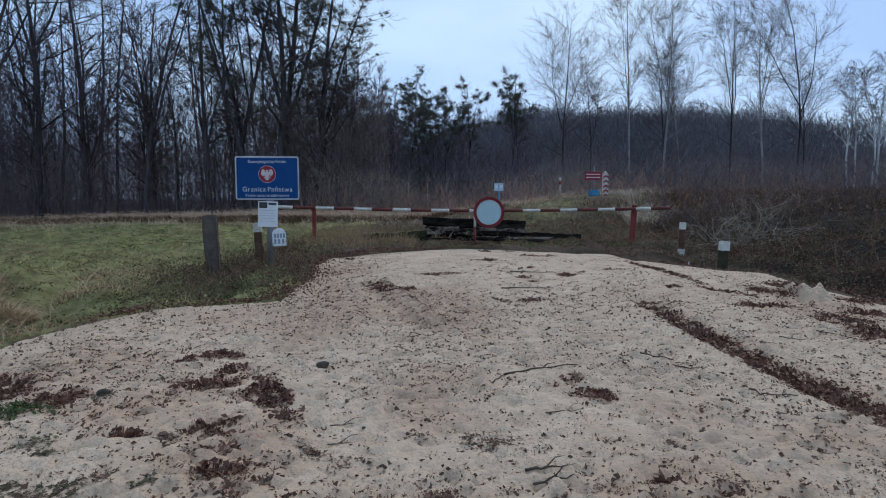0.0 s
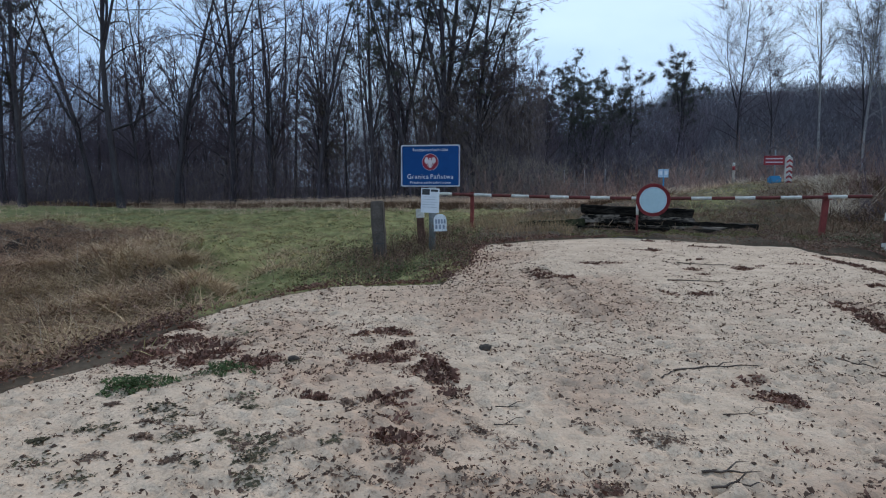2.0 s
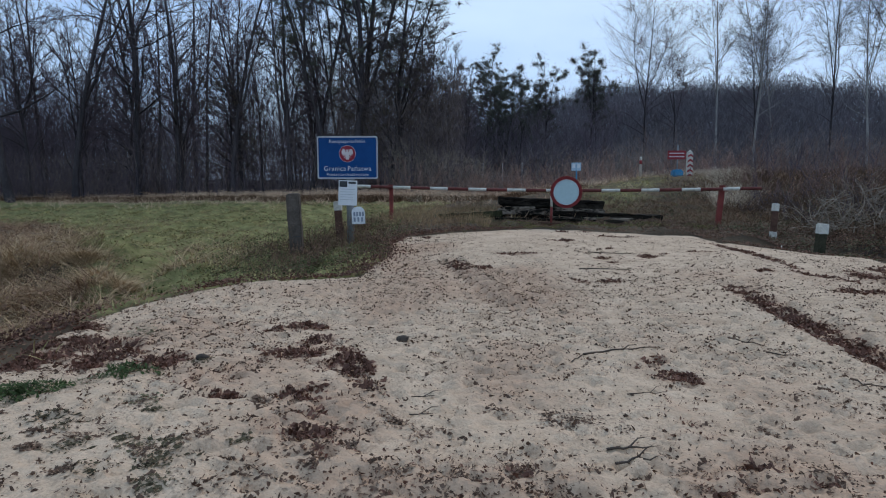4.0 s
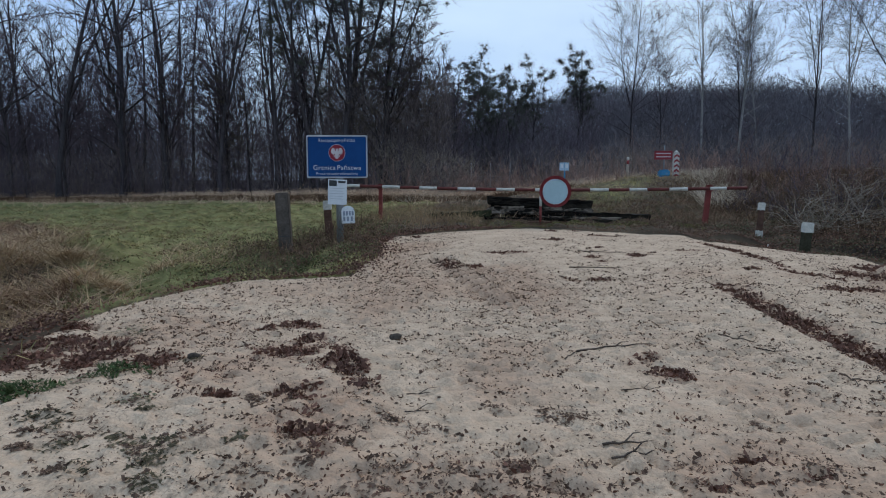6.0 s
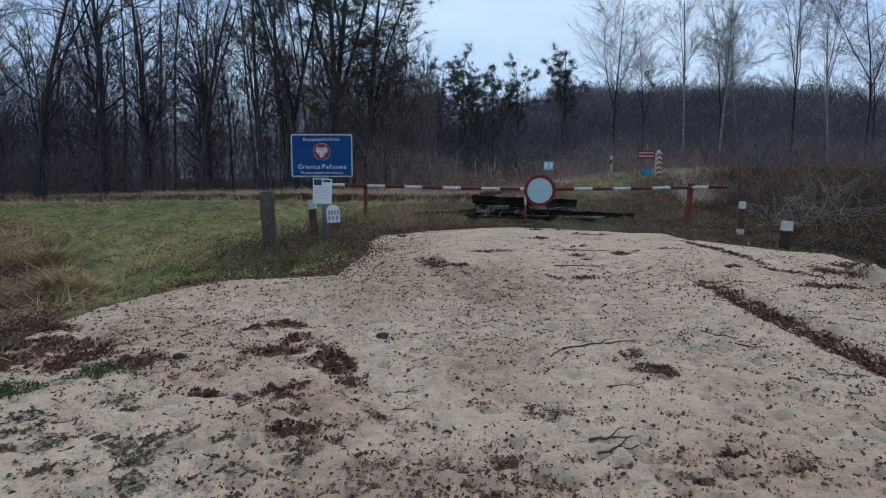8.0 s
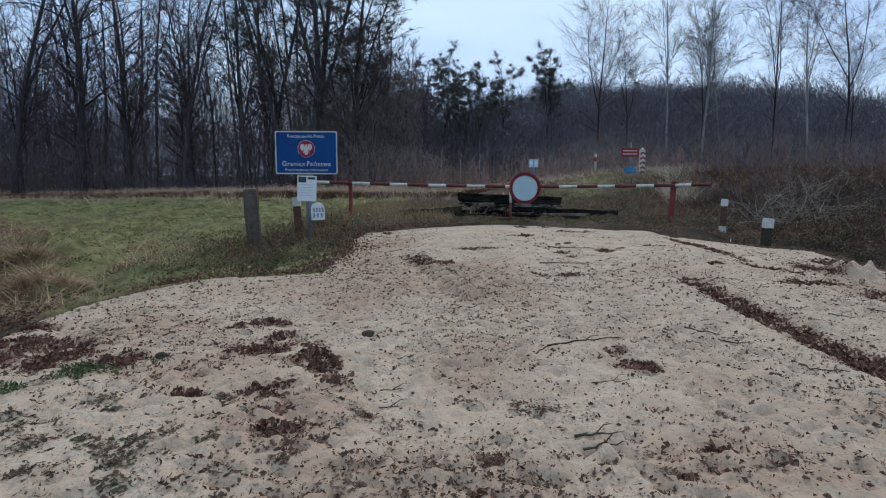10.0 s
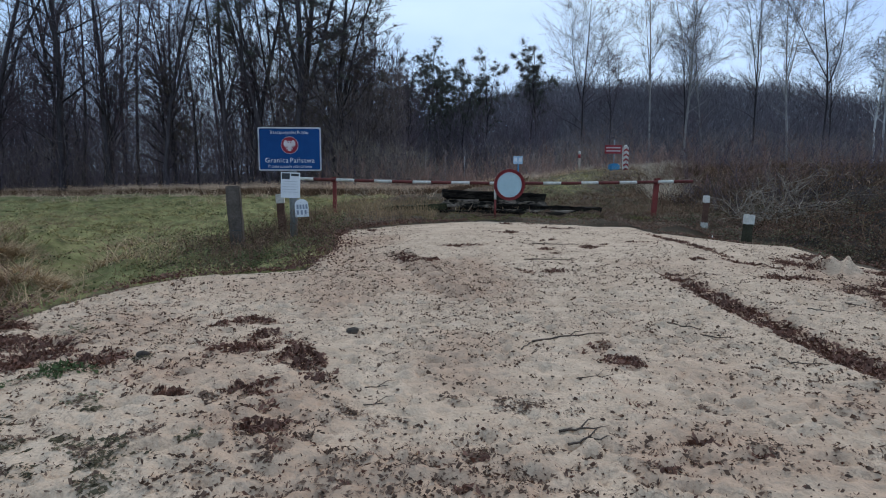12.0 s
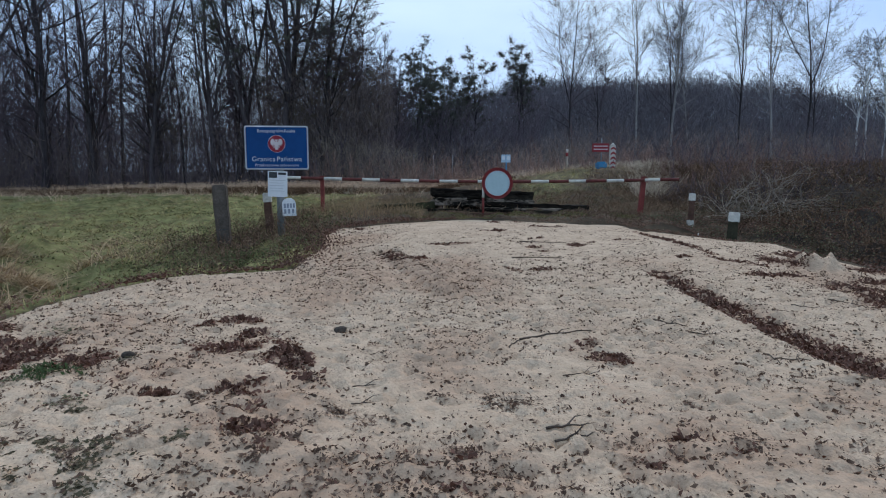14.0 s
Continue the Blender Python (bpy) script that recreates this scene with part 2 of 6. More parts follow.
WHITE = material("white_sign_film", (0.58, 0.60, 0.62), (0.78, 0.79, 0.80), scale=3, fine=25, rough=0.5, bump=0.03)
DISC = material("pale_sign_face", (0.34, 0.47, 0.50), (0.44, 0.57, 0.60), scale=2, fine=14, rough=0.55, bump=0.03)
CREST = material("crest_red_print", (0.20, 0.012, 0.028), (0.30, 0.026, 0.046), scale=4, fine=20, rough=0.6, bump=0)
RED = material("faded_red_paint", (0.235, 0.028, 0.033), (0.39, 0.062, 0.064), scale=5, fine=30, rough=0.6, bump=0.15)
EDGE_TWIG = material("brown_edge_twigs", (0.105, 0.083, 0.077), (0.285, 0.228, 0.205), scale=0.7, fine=8, rough=0.95, bump=0, vary=0.45, specular=0.08)
SCRUB = material("red_brown_scrub_twigs", (0.125, 0.075, 0.062), (0.37, 0.235, 0.187), scale=0.7, fine=8, rough=0.95, bump=0, vary=0.45, specular=0.08)
BAND_RED = material("dull_red_band_paint", (0.06, 0.017, 0.014), (0.19, 0.046, 0.038), scale=6, fine=32, rough=0.8, bump=0.4)
RUST = material("rusty_red_paint", (0.095, 0.02, 0.017), (0.29, 0.06, 0.05), scale=6, fine=32, rough=0.8, bump=0.4)
WPAINT = material("weathered_white_paint", (0.34, 0.32, 0.275), (0.78, 0.745, 0.665), scale=9, fine=40, rough=0.75, bump=0.25)
STEEL = material("dull_galvanised_steel", (0.17, 0.185, 0.19), (0.33, 0.35, 0.355), scale=4, fine=30, rough=0.6, metallic=0.35, bump=0.1)
CONCRETE = material("mossy_grey_concrete", (0.05, 0.04, 0.033), (0.165, 0.135, 0.112), scale=5, fine=36, rough=0.95, bump=0.6, specular=0.08)
TAR = material("tarred_sleeper_wood", (0.004, 0.0033, 0.0028), (0.075, 0.06, 0.046), scale=3.5, fine=22, rough=0.95, bump=1.0, vary=0.5, stretch=(0.35, 1.5, 2.5), spread=(0.42, 0.72), specular=0.08)
TAR_GREY = material("greyed_sleeper_wood", (0.012, 0.010, 0.008), (0.27, 0.215, 0.17), scale=2.6, fine=16, rough=0.95, bump=1.0, vary=0.3, stretch=(0.8, 1.5, 2.0), spread=(0.46, 0.58), specular=0.08)
MOSSY_TAR = material("mossy_sleeper_wood", (0.008, 0.008, 0.005), (0.085, 0.085, 0.042), scale=3, fine=22, rough=0.95, bump=1.0, spread=(0.4, 0.7), specular=0.08)
MOSS = material("dark_mossy_wood", (0.022, 0.024, 0.014), (0.085, 0.075, 0.05), scale=6, fine=34, rough=0.95, bump=0.7, specular=0.08)
STONE = material("dark_wet_stone", (0.026, 0.02, 0.016), (0.10, 0.08, 0.064), scale=12, fine=60, rough=0.75, bump=0.5, specular=0.1)
PALE_BLUE = material("pale_blue_plate", (0.30, 0.43, 0.55), (0.50, 0.61, 0.70), scale=4, fine=20, rough=0.5, bump=0.05)
CYAN = material("bright_blue_plastic", (0.02, 0.15, 0.30), (0.06, 0.28, 0.46), scale=4, fine=20, rough=0.5, bump=0.1)
PRINT = material("dark_print", (0.02, 0.022, 0.025), (0.07, 0.075, 0.08), scale=30, fine=80, rough=0.6, bump=0)
GREY_PRINT = material("grey_print", (0.30, 0.31, 0.33), (0.45, 0.46, 0.48), scale=30, fine=80, rough=0.6, bump=0)
BURGUNDY = material("dark_red_plate", (0.20, 0.018, 0.026), (0.32, 0.035, 0.042), scale=4, fine=20, rough=0.5, bump=0.05)


# ---- helpers of this place ----
def smooth(a, b, v):
    u = np.clip((np.asarray(v, float) - a) / (b - a), 0, 1)
    return u * u * (3 - 2 * u)


def grain(x, y, seed=0):
    """Value noise on a plane, -1 to 1."""
    x, y = np.asarray(x, float), np.asarray(y, float)
    xi, yi = np.floor(x).astype(np.int64), np.floor(y).astype(np.int64)
    u, v = x - xi, y - yi
    u, v = u * u * (3 - 2 * u), v * v * (3 - 2 * v)

    def h(a, b):
        k = (a * 374761393 + b * 668265263 + seed * 974634777) & 0x7FFFFFFF
        k = ((k ^ (k >> 13)) * 1274126177) & 0x7FFFFFFF
        return ((k ^ (k >> 16)) & 0xFFFF) / 32767.5 - 1

    return (h(xi, yi) * (1 - u) + h(xi + 1, yi) * u) * (1 - v) + (h(xi, yi + 1) * (1 - u) + h(xi + 1, yi + 1) * u) * v


def fbm(x, y, octaves=4, seed=0):
    total, gain = 0.0, 0.5
    for k in range(octaves):
        total = total + gain * grain(x * 2 ** k, y * 2 ** k, seed + k)
        gain *= 0.5
    return total


def mesh_from(name, verts, faces, mat_, smooth_shade=False):
    me = bpy.data.meshes.new(name)
    me.from_pydata([tuple(v) for v in verts], [], [tuple(f) for f in faces])
    me.materials.append(mat_)
    if smooth_shade:
        me.polygons.foreach_set("use_smooth", [True] * len(me.polygons))
    me.update()
    return me


def quads(name, v, mat_, per=4):
    """A mesh of loose pieces with `per` corners each, from an array of corners."""
    v = np.asarray(v, dtype=np.float32).reshape(-1, 3)
    n = len(v) // per
    me = bpy.data.meshes.new(name)
    me.vertices.add(len(v))
    me.vertices.foreach_set("co", v.ravel())
    me.loops.add(len(v))
    me.loops.foreach_set("vertex_index", np.arange(len(v), dtype=np.int32))
    me.polygons.add(n)
    me.polygons.foreach_set("loop_start", np.arange(0, len(v), per, dtype=np.int32))
    me.materials.append(mat_)
    me.update(calc_edges=True)
    me.validate()
    return me


def part(name, data, mat_, parent, label=""):
    """Links a bmesh or mesh as one mesh object under a thing or a part."""
    if isinstance(data, bmesh.types.BMesh):
        me = bpy.data.meshes.new(name)
        data.to_mesh(me)
        data.free()
        me.materials.append(mat_)
        data = me
    ob = new(name, data)
    ob.parent = parent
    return tagged(ob, label)


def thing(name, m, label, category, group=""):
    ob = new(name)
    ob.empty_display_size = 0.2
    ob.matrix_basis = m
    return tagged(ob, label, category, group)


def box(sx, sy, sz, m=Matrix(), bevel=0.0, rough=0.0, cuts=0, seed=0):
    """A box standing on z = 0, with worn edges; uneven where rough is given."""
    bm = bmesh.new()
    bmesh.ops.create_cube(bm, size=1)
    bmesh.ops.scale(bm, vec=(sx, sy, sz), verts=bm.verts)
    bmesh.ops.translate(bm, vec=(0, 0, sz / 2), verts=bm.verts)
    if bevel:
        bmesh.ops.bevel(bm, geom=bm.edges[:], offset=bevel, segments=2, affect="EDGES")
    if cuts:
        bmesh.ops.subdivide_edges(bm, edges=[e for e in bm.edges if e.calc_length() > 0.4 * max(sx, sy, sz)], cuts=cuts)
    if rough:
        for v in bm.verts:
            p = v.co * 5 + Vector((seed * 7.3, 0, 0))
            v.co += noise.noise_vector(p) * rough
    bmesh.ops.transform(bm, matrix=m, verts=bm.verts)
    return bm


def rod(r0, r1, length, m=Matrix(), sides=12, bevel=0.0):
    """A tapered round bar up from z = 0."""
    bm = bmesh.new()
    bmesh.ops.create_cone(bm, cap_ends=True, segments=sides, radius1=r0, radius2=r1, depth=length)
    bmesh.ops.translate(bm, vec=(0, 0, length / 2), verts=bm.verts)
    if bevel:
        bmesh.ops.bevel(bm, geom=[e for e in bm.edges if e.calc_face_angle(0) > 1.0], offset=bevel, segments=2, affect="EDGES")
    for f in bm.faces:
        f.smooth = len(f.verts) == 4
    bmesh.ops.transform(bm, matrix=m, verts=bm.verts)
    return bm


def plate(points, depth, m=Matrix(), bevel=0.0):
    """A flat outline in x and z, pushed back along y."""
    bm = bmesh.new()
    face = bm.faces.new([bm.verts.new((x, 0, z)) for x, z in points])
    bm.normal_update()
    if face.normal.y > 0:
        face.normal_flip()
    out = bmesh.ops.extrude_face_region(bm, geom=[face])
    bmesh.ops.translate(bm, vec=(0, depth, 0), verts=[g for g in out["geom"] if isinstance(g, bmesh.types.BMVert)])
    bmesh.ops.recalc_face_normals(bm, faces=bm.faces)
    if bevel:
        bmesh.ops.bevel(bm, geom=bm.edges[:], offset=bevel, segments=1, affect="EDGES")
    bmesh.ops.transform(bm, matrix=m, verts=bm.verts)
    return bm


def rounded(w, h, r, n=5):
    pts = []
    for cx, cz, a0 in ((w / 2 - r, h / 2 - r, 0), (-w / 2 + r, h / 2 - r, 90), (-w / 2 + r, -h / 2 + r, 180), (w / 2 - r, -h / 2 + r, 270)):
        for k in range(n + 1):
            a = radians(a0 + 90 * k / n)
            pts.append((cx + r * math.cos(a), cz + r * math.sin(a)))
    return pts


def circle(r, n=40, cx=0.0, cz=0.0):
    return [(cx + r * math.cos(2 * math.pi * k / n), cz + r * math.sin(2 * math.pi * k / n)) for k in range(n)]


def lettering(text, size, mat_, parent, m, label, width):
    """Letters of the built-in font, word by word as meshes, facing -y, in a line of that width."""
    words, lots, x = text.split(), [], 0.0
    for word in words:
        cu = bpy.data.curves.new("lettering", "FONT")
        cu.body, cu.size, cu.align_y, cu.extrude = word, size, "CENTER", 0.0015
        cu.offset, cu.space_character = -0.005 * size, 1.12
        tmp = bpy.data.objects.new("lettering", cu)
        scene.collection.objects.link(tmp)
        bpy.context.view_layer.update()
        me = bpy.data.meshes.new_from_object(tmp.evaluated_get(bpy.context.evaluated_depsgraph_get()))
        bpy.data.objects.remove(tmp)
        xs = [v.co.x for v in me.vertices]
        lots.append((me, x - min(xs)))
        x += max(xs) - min(xs) + size * 0.32
    full = x - size * 0.32
    for me, at in lots:
        me.transform(m @ pose(0, 0, 0, 90) @ Matrix.Diagonal((width / full, 1, 1, 1)) @ Matrix.Translation((at - full / 2, 0, 0)))
        me.materials.clear()
        me.materials.append(mat_)
        part("lettering", me, mat_, parent, label)


def tube_mesh(name, batches, mat_, smooth_shade=False):
    """Tapered tubes. Each batch: paths as an array (count, points, xyz and radius), the number of sides, and whether they end in a point."""
    vs, corners, counts, base = [], [], [], 0
    for p, sides, tip in batches:
        p = np.asarray(p, float)
        if not len(p):
            continue
        n, k = p.shape[:2]
        d = np.gradient(p[..., :3], axis=1)
        d /= np.linalg.norm(d, axis=-1, keepdims=True) + 1e-9
        ref = np.where(np.abs(d[..., 2:3]) < 0.9, np.array((0.0, 0.0, 1.0)), np.array((1.0, 0.0, 0.0)))
        u = np.cross(d, ref)
        u /= np.linalg.norm(u, axis=-1, keepdims=True) + 1e-9
        w = np.cross(d, u)
        ang = np.arange(sides) * 2 * np.pi / sides
        rings = k - 1 if tip else k
        ring = p[:, :rings, None, :3] + p[:, :rings, None, 3:4] * (u[:, :rings, None] * np.cos(ang)[:, None] + w[:, :rings, None] * np.sin(ang)[:, None])
        body = ring.reshape(n, rings * sides, 3)
        per = rings * sides + (1 if tip else 0)
        if tip:
            body = np.concatenate([body, p[:, -1:, :3]], axis=1)
        vs.append(body.reshape(-1, 3))
        j = np.arange(sides)
        j2 = (j + 1) % sides
        own = base + np.arange(n)[:, None, None] * per
        for r in range(rings - 1):
            q = np.stack([r * sides + j, r * sides + j2, (r + 1) * sides + j2, (r + 1) * sides + j], -1)
            corners.append((own + q[None]).reshape(-1))
            counts.append(np.full(n * sides, 4))
        if tip:
            q = np.stack([(rings - 1) * sides + j, (rings - 1) * sides + j2, np.full(sides, rings * sides)], -1)
            corners.append((own + q[None]).reshape(-1))
            counts.append(np.full(n * sides, 3))
        base += n * per
    v, f, c = np.concatenate(vs).astype(np.float32), np.concatenate(corners).astype(np.int32), np.concatenate(counts)
    me = bpy.data.meshes.new(name)
    me.vertices.add(len(v))
    me.vertices.foreach_set("co", v.ravel())
    me.loops.add(len(f))
    me.loops.foreach_set("vertex_index", f)
    me.polygons.add(len(c))
    me.polygons.foreach_set("loop_start", np.concatenate([[0], np.cumsum(c)[:-1]]).astype(np.int32))
    if smooth_shade:
        me.polygons.foreach_set("use_smooth", np.ones(len(c), dtype=bool))
    me.materials.append(mat_)
    me.update(calc_edges=True)
    return me


# ---- the ground ----
LEFT_EDGE = ((-30, -3.9), (2, -3.75), (3.2, -3.52), (3.6, -3.42), (3.95, -3.36), (4.6, -3.6), (5.9, -3.62), (6.5, -3.4), (7.0, -3.05), (7.2, -2.4), (7.45, -1.85), (9.0, -1.8), (10.8, -2.1),
             (11.2, -1.6), (11.9, -1.1), (12.4, -0.45), (12.8, 0.2), (13.05, 0.7))
RIGHT_EDGE = ((-30, 6.6), (3, 6.2), (6.0, 5.7), (7.7, 5.35), (8.6, 5.2), (9.4, 5.2), (9.7, 4.6), (10.5, 4.0), (11.0, 3.5), (11.7, 3.4),
              (12.0, 2.1), (12.7, 1.4), (13.05, 0.72))


def side(edge, y):
    return np.interp(y, [e[0] for e in edge], [e[1] for e in edge])


def sand_depth(x, y):
    """How far inside the sand a place lies, in metres, with a ragged rim."""
    rag = 0.12 * fbm(x * 1.7, y * 1.7, 3, 11) + 0.05 * fbm(x * 8, y * 8, 2, 12)
    return np.minimum(np.minimum(x - side(LEFT_EDGE, y), side(RIGHT_EDGE, y) - x), (13.05 - y) * 0.8) + rag


def land(x, y):
    """The height of the ground without its fine relief."""
    x, y = np.asarray(x, float), np.asarray(y, float)
    road = 0.22 * smooth(5, 12.5, y)
    field = -0.25 + 0.62 * smooth(5, 34, y)
    field = field - 0.55 * smooth(-6, -30, x) * smooth(9, 30, y)
    ditch = (-0.5 * smooth(-3.9, -5.0, x) - 0.3 * smooth(-3.6, -4.1, x) * smooth(-6.0, -4.6, x) * smooth(5.8, 4.6, y)) * smooth(-10.5, -6.5, x) * smooth(9.0, 5.5, y)
    left = np.where(y < 11, side(LEFT_EDGE, y), -2.6)
    wl = smooth(0.25, -1.7, x - left)
    z = road * (1 - wl) + (field + ditch) * wl
    z = z + 0.55 * fbm(x * 0.9, y * 0.9, 3, 91) * smooth(-4.2, -5.4, x) * smooth(12.5, 9.5, y + 0.5 * (x + 6)) * smooth(-22, -15, x)
    z = z + 0.15 * np.exp(-((x + 3.7) / 1.3) ** 2 - ((y - 10.4) / 1.6) ** 2) * wl
    right = np.where(y < 11, side(RIGHT_EDGE, y), 4.2)
    wr = smooth(-0.3, 1.7, x - right)
    trench = -0.55 + 0.75 * smooth(8, 14, y)
    bank = trench + (1.0 - trench) * smooth(2.4, 6.5, x - right + 0.9 * fbm(x * 0.5, y * 0.5, 2, 81)) + 0.5 * fbm(x * 0.45, y * 0.45, 3, 82) * smooth(2.0, 4.5, x - right)
    z = z * (1 - wr) + bank * wr
    rise = smooth(15.5, 29.5, y) * smooth(-6, 3, x - (y - 14) * 0.3)
    z = z + (1.36 - z + 0.16 * fbm(x * 0.35, y * 0.35, 3, 83)) * rise
    z = z + 10.0 * smooth(62, 118, y) * smooth(-18, 14, x)
    return z


def height(x, y):
    return land(x, y) + 0.07 * fbm(x * 0.7, y * 0.7, 3, 3) * smooth(-0.1, -0.8, sand_depth(x, y)) + 0.19 * fbm(x * 2.4, y * 1.9, 2, 5) * smooth(0, -0.5, sand_depth(x, y))


def axis(lo, a, b, hi, step, grow=1.12):
    mid = list(np.arange(a, b, step))
    out, s = [b], step
    while out[-1] < hi:
        s *= grow
        out.append(out[-1] + s)
    back, s = [a - step], step
    while back[-1] > lo:
        s *= grow
        back.append(back[-1] - s)
    return np.array(back[::-1] + mid + out)


def sheet(name, xs, ys, z, mat_, keep=None, masks=()):
    """A grid of heights as one smooth mesh, with mask attributes."""
    gx, gy = np.meshgrid(xs, ys)
    nx, ny = len(xs), len(ys)
    idx = np.arange(nx * ny).reshape(ny, nx)
    f = np.stack([idx[:-1, :-1], idx[:-1, 1:], idx[1:, 1:], idx[1:, :-1]], -1).reshape(-1, 4)
    if keep is not None:
        f = f[keep.ravel()[f].any(1)]
    used = np.unique(f)
    remap = np.full(nx * ny, -1)
    remap[used] = np.arange(len(used))
    f = remap[f].astype(np.int32)
    co = np.stack([gx.ravel()[used], gy.ravel()[used], z.ravel()[used]], -1).astype(np.float32)
    me = bpy.data.meshes.new(name)
    me.vertices.add(len(co))
    me.vertices.foreach_set("co", co.ravel())
    me.loops.add(f.size)
    me.loops.foreach_set("vertex_index", f.ravel())
    me.polygons.add(len(f))
    me.polygons.foreach_set("loop_start", np.arange(0, f.size, 4, dtype=np.int32))
    me.polygons.foreach_set("use_smooth", np.ones(len(f), dtype=bool))
    for key, values in masks:
        at = me.attributes.new(key, "FLOAT", "POINT")
        at.data.foreach_set("value", values.ravel()[used].astype(np.float32))
    me.materials.append(mat_)
    me.update(calc_edges=True)
    return new(name, me)


FOOT = ((-80, 46), (-30, 34.6), (-25, 33.2), (-20, 31.0), (-16, 29.4), (-12.4, 28.0), (-9, 27.0), (-4, 26.4), (6, 26.4))


def foot_off(x, y):
    """How far a place lies behind the brown foot of the dry grass."""
    return y - np.interp(x, [f[0] for f in FOOT], [f[1] for f in FOOT]) + 0.5 * fbm(x * 0.25, y * 0, 2, 29)


def green_mask(x, y):
    """Where the short green meadow grows."""
    left = np.where(y < 11, side(LEFT_EDGE, y), -2.4)
    m = smooth(0.12, -0.12, x - left) * smooth(0.2, -1.6, foot_off(x, y)) * smooth(-60, -40, x)
    m = m * np.maximum(smooth(-0.5, 0.6, x + 4.3 + (y - 6.0) * 0.82 + 0.9 * fbm(x * 0.7, y * 0.7, 2, 23)), smooth(15.0, 17.0, y + 1.6 * fbm(x * 0.3, y * 0.3, 2, 24)))
    lane = np.exp(-((x - 1.0 - (y - 14) * 0.30) / 2.4) ** 2) * smooth(14.0, 16, y) * smooth(31, 25, y)
    return np.clip(np.maximum(m, 0.5 * lane) * (1 + 0.4 * fbm(x * 0.5, y * 0.5, 3, 21)) + 0.1 * fbm(x * 0.5, y * 0.5, 3, 21), 0, 1)


def dry_mask(x, y):
    """Where straw-coloured grass stands."""
    band = smooth(0.2, 1.4, foot_off(x, y)) * smooth(42, 36, y) * smooth(2.5, -0.5, x - 0.1 * y)
    band = np.maximum(band, 0.55 * np.exp(-((foot_off(x, y) + 2.2) / 0.7) ** 2) * smooth(0, -3, x))
    slope = smooth(19, 24, y) * smooth(40, 32, y) * smooth(7.8, 10.0, x) * smooth(14.5, 11, x)
    slope = slope * np.clip(0.4 + 1.4 * fbm(x * 0.5, y * 0.35, 2, 26), 0, 1)
    foot = smooth(25, 28, y) * smooth(40, 34, y) * smooth(-3, 0, x - (y - 14) * 0.2) * smooth(12, 8, x)
    slope = np.maximum(slope, foot * np.clip(0.25 + 1.6 * fbm(x * 0.6, y * 0.6, 2, 27), 0, 1))
    near = smooth(-3.8, -4.4, x) * smooth(19, 15, y) * (1 - green_mask(x, y)) * 0.3
    return np.clip(np.maximum(np.maximum(band, slope * 0.8), near) + 0.3 * fbm(x * 0.8, y * 0.8, 3, 22), 0, 1)


def floor_and_shade_mask(x, y):
    """The dark leaf floor of woods and bank, and the painted shadow line of the dry grass."""
    wood = smooth(34, 38, y) * (1 - dry_mask(x, y) * 0.8)
    bank = smooth(1.2, 2.6, x - np.where(y < 11, side(RIGHT_EDGE, y), 4.2)) * smooth(26, 20, y)
    bank = np.maximum(bank, smooth(10.5, 12.5, x + 0.8 * fbm(x, y, 2, 28)))
    ditch = smooth(0.2, -0.4, x + 4.3 + (y - 6.0) * 0.82) * smooth(-3.4, -3.8, x) * smooth(17, 14, y) * (1 - green_mask(x, y)) * smooth(-25, -18, x)
    # ground darkened along the foot, as the dry grass's shadow line
    foot = np.exp(-(foot_off(x, y) / 0.8) ** 2) * smooth(3, 0, x)
    return np.clip(np.maximum(np.maximum(np.maximum(wood, bank * 0.9), 0.7 * ditch), 0.9 * foot), 0, 1)


gxs = axis(-1500, -15, 9, 1500, 0.13, 1.12)
gys = axis(-400, 2, 22, 3000, 0.13, 1.11)
GX, GY = np.meshgrid(gxs, gys)
deep = sand_depth(GX, GY)
ground = sheet("ground", gxs, gys, height(GX, GY) - 0.22 * smooth(0.05, 0.4, deep) - 0.05 * smooth(-0.1, 0.1, deep), FIELD,
               masks=(("green", green_mask(GX, GY)), ("dry", dry_mask(GX, GY)), ("floor", floor_and_shade_mask(GX, GY))))
tagged(ground, "uneven meadow soil with short winter grass", "ground", kind="structure")

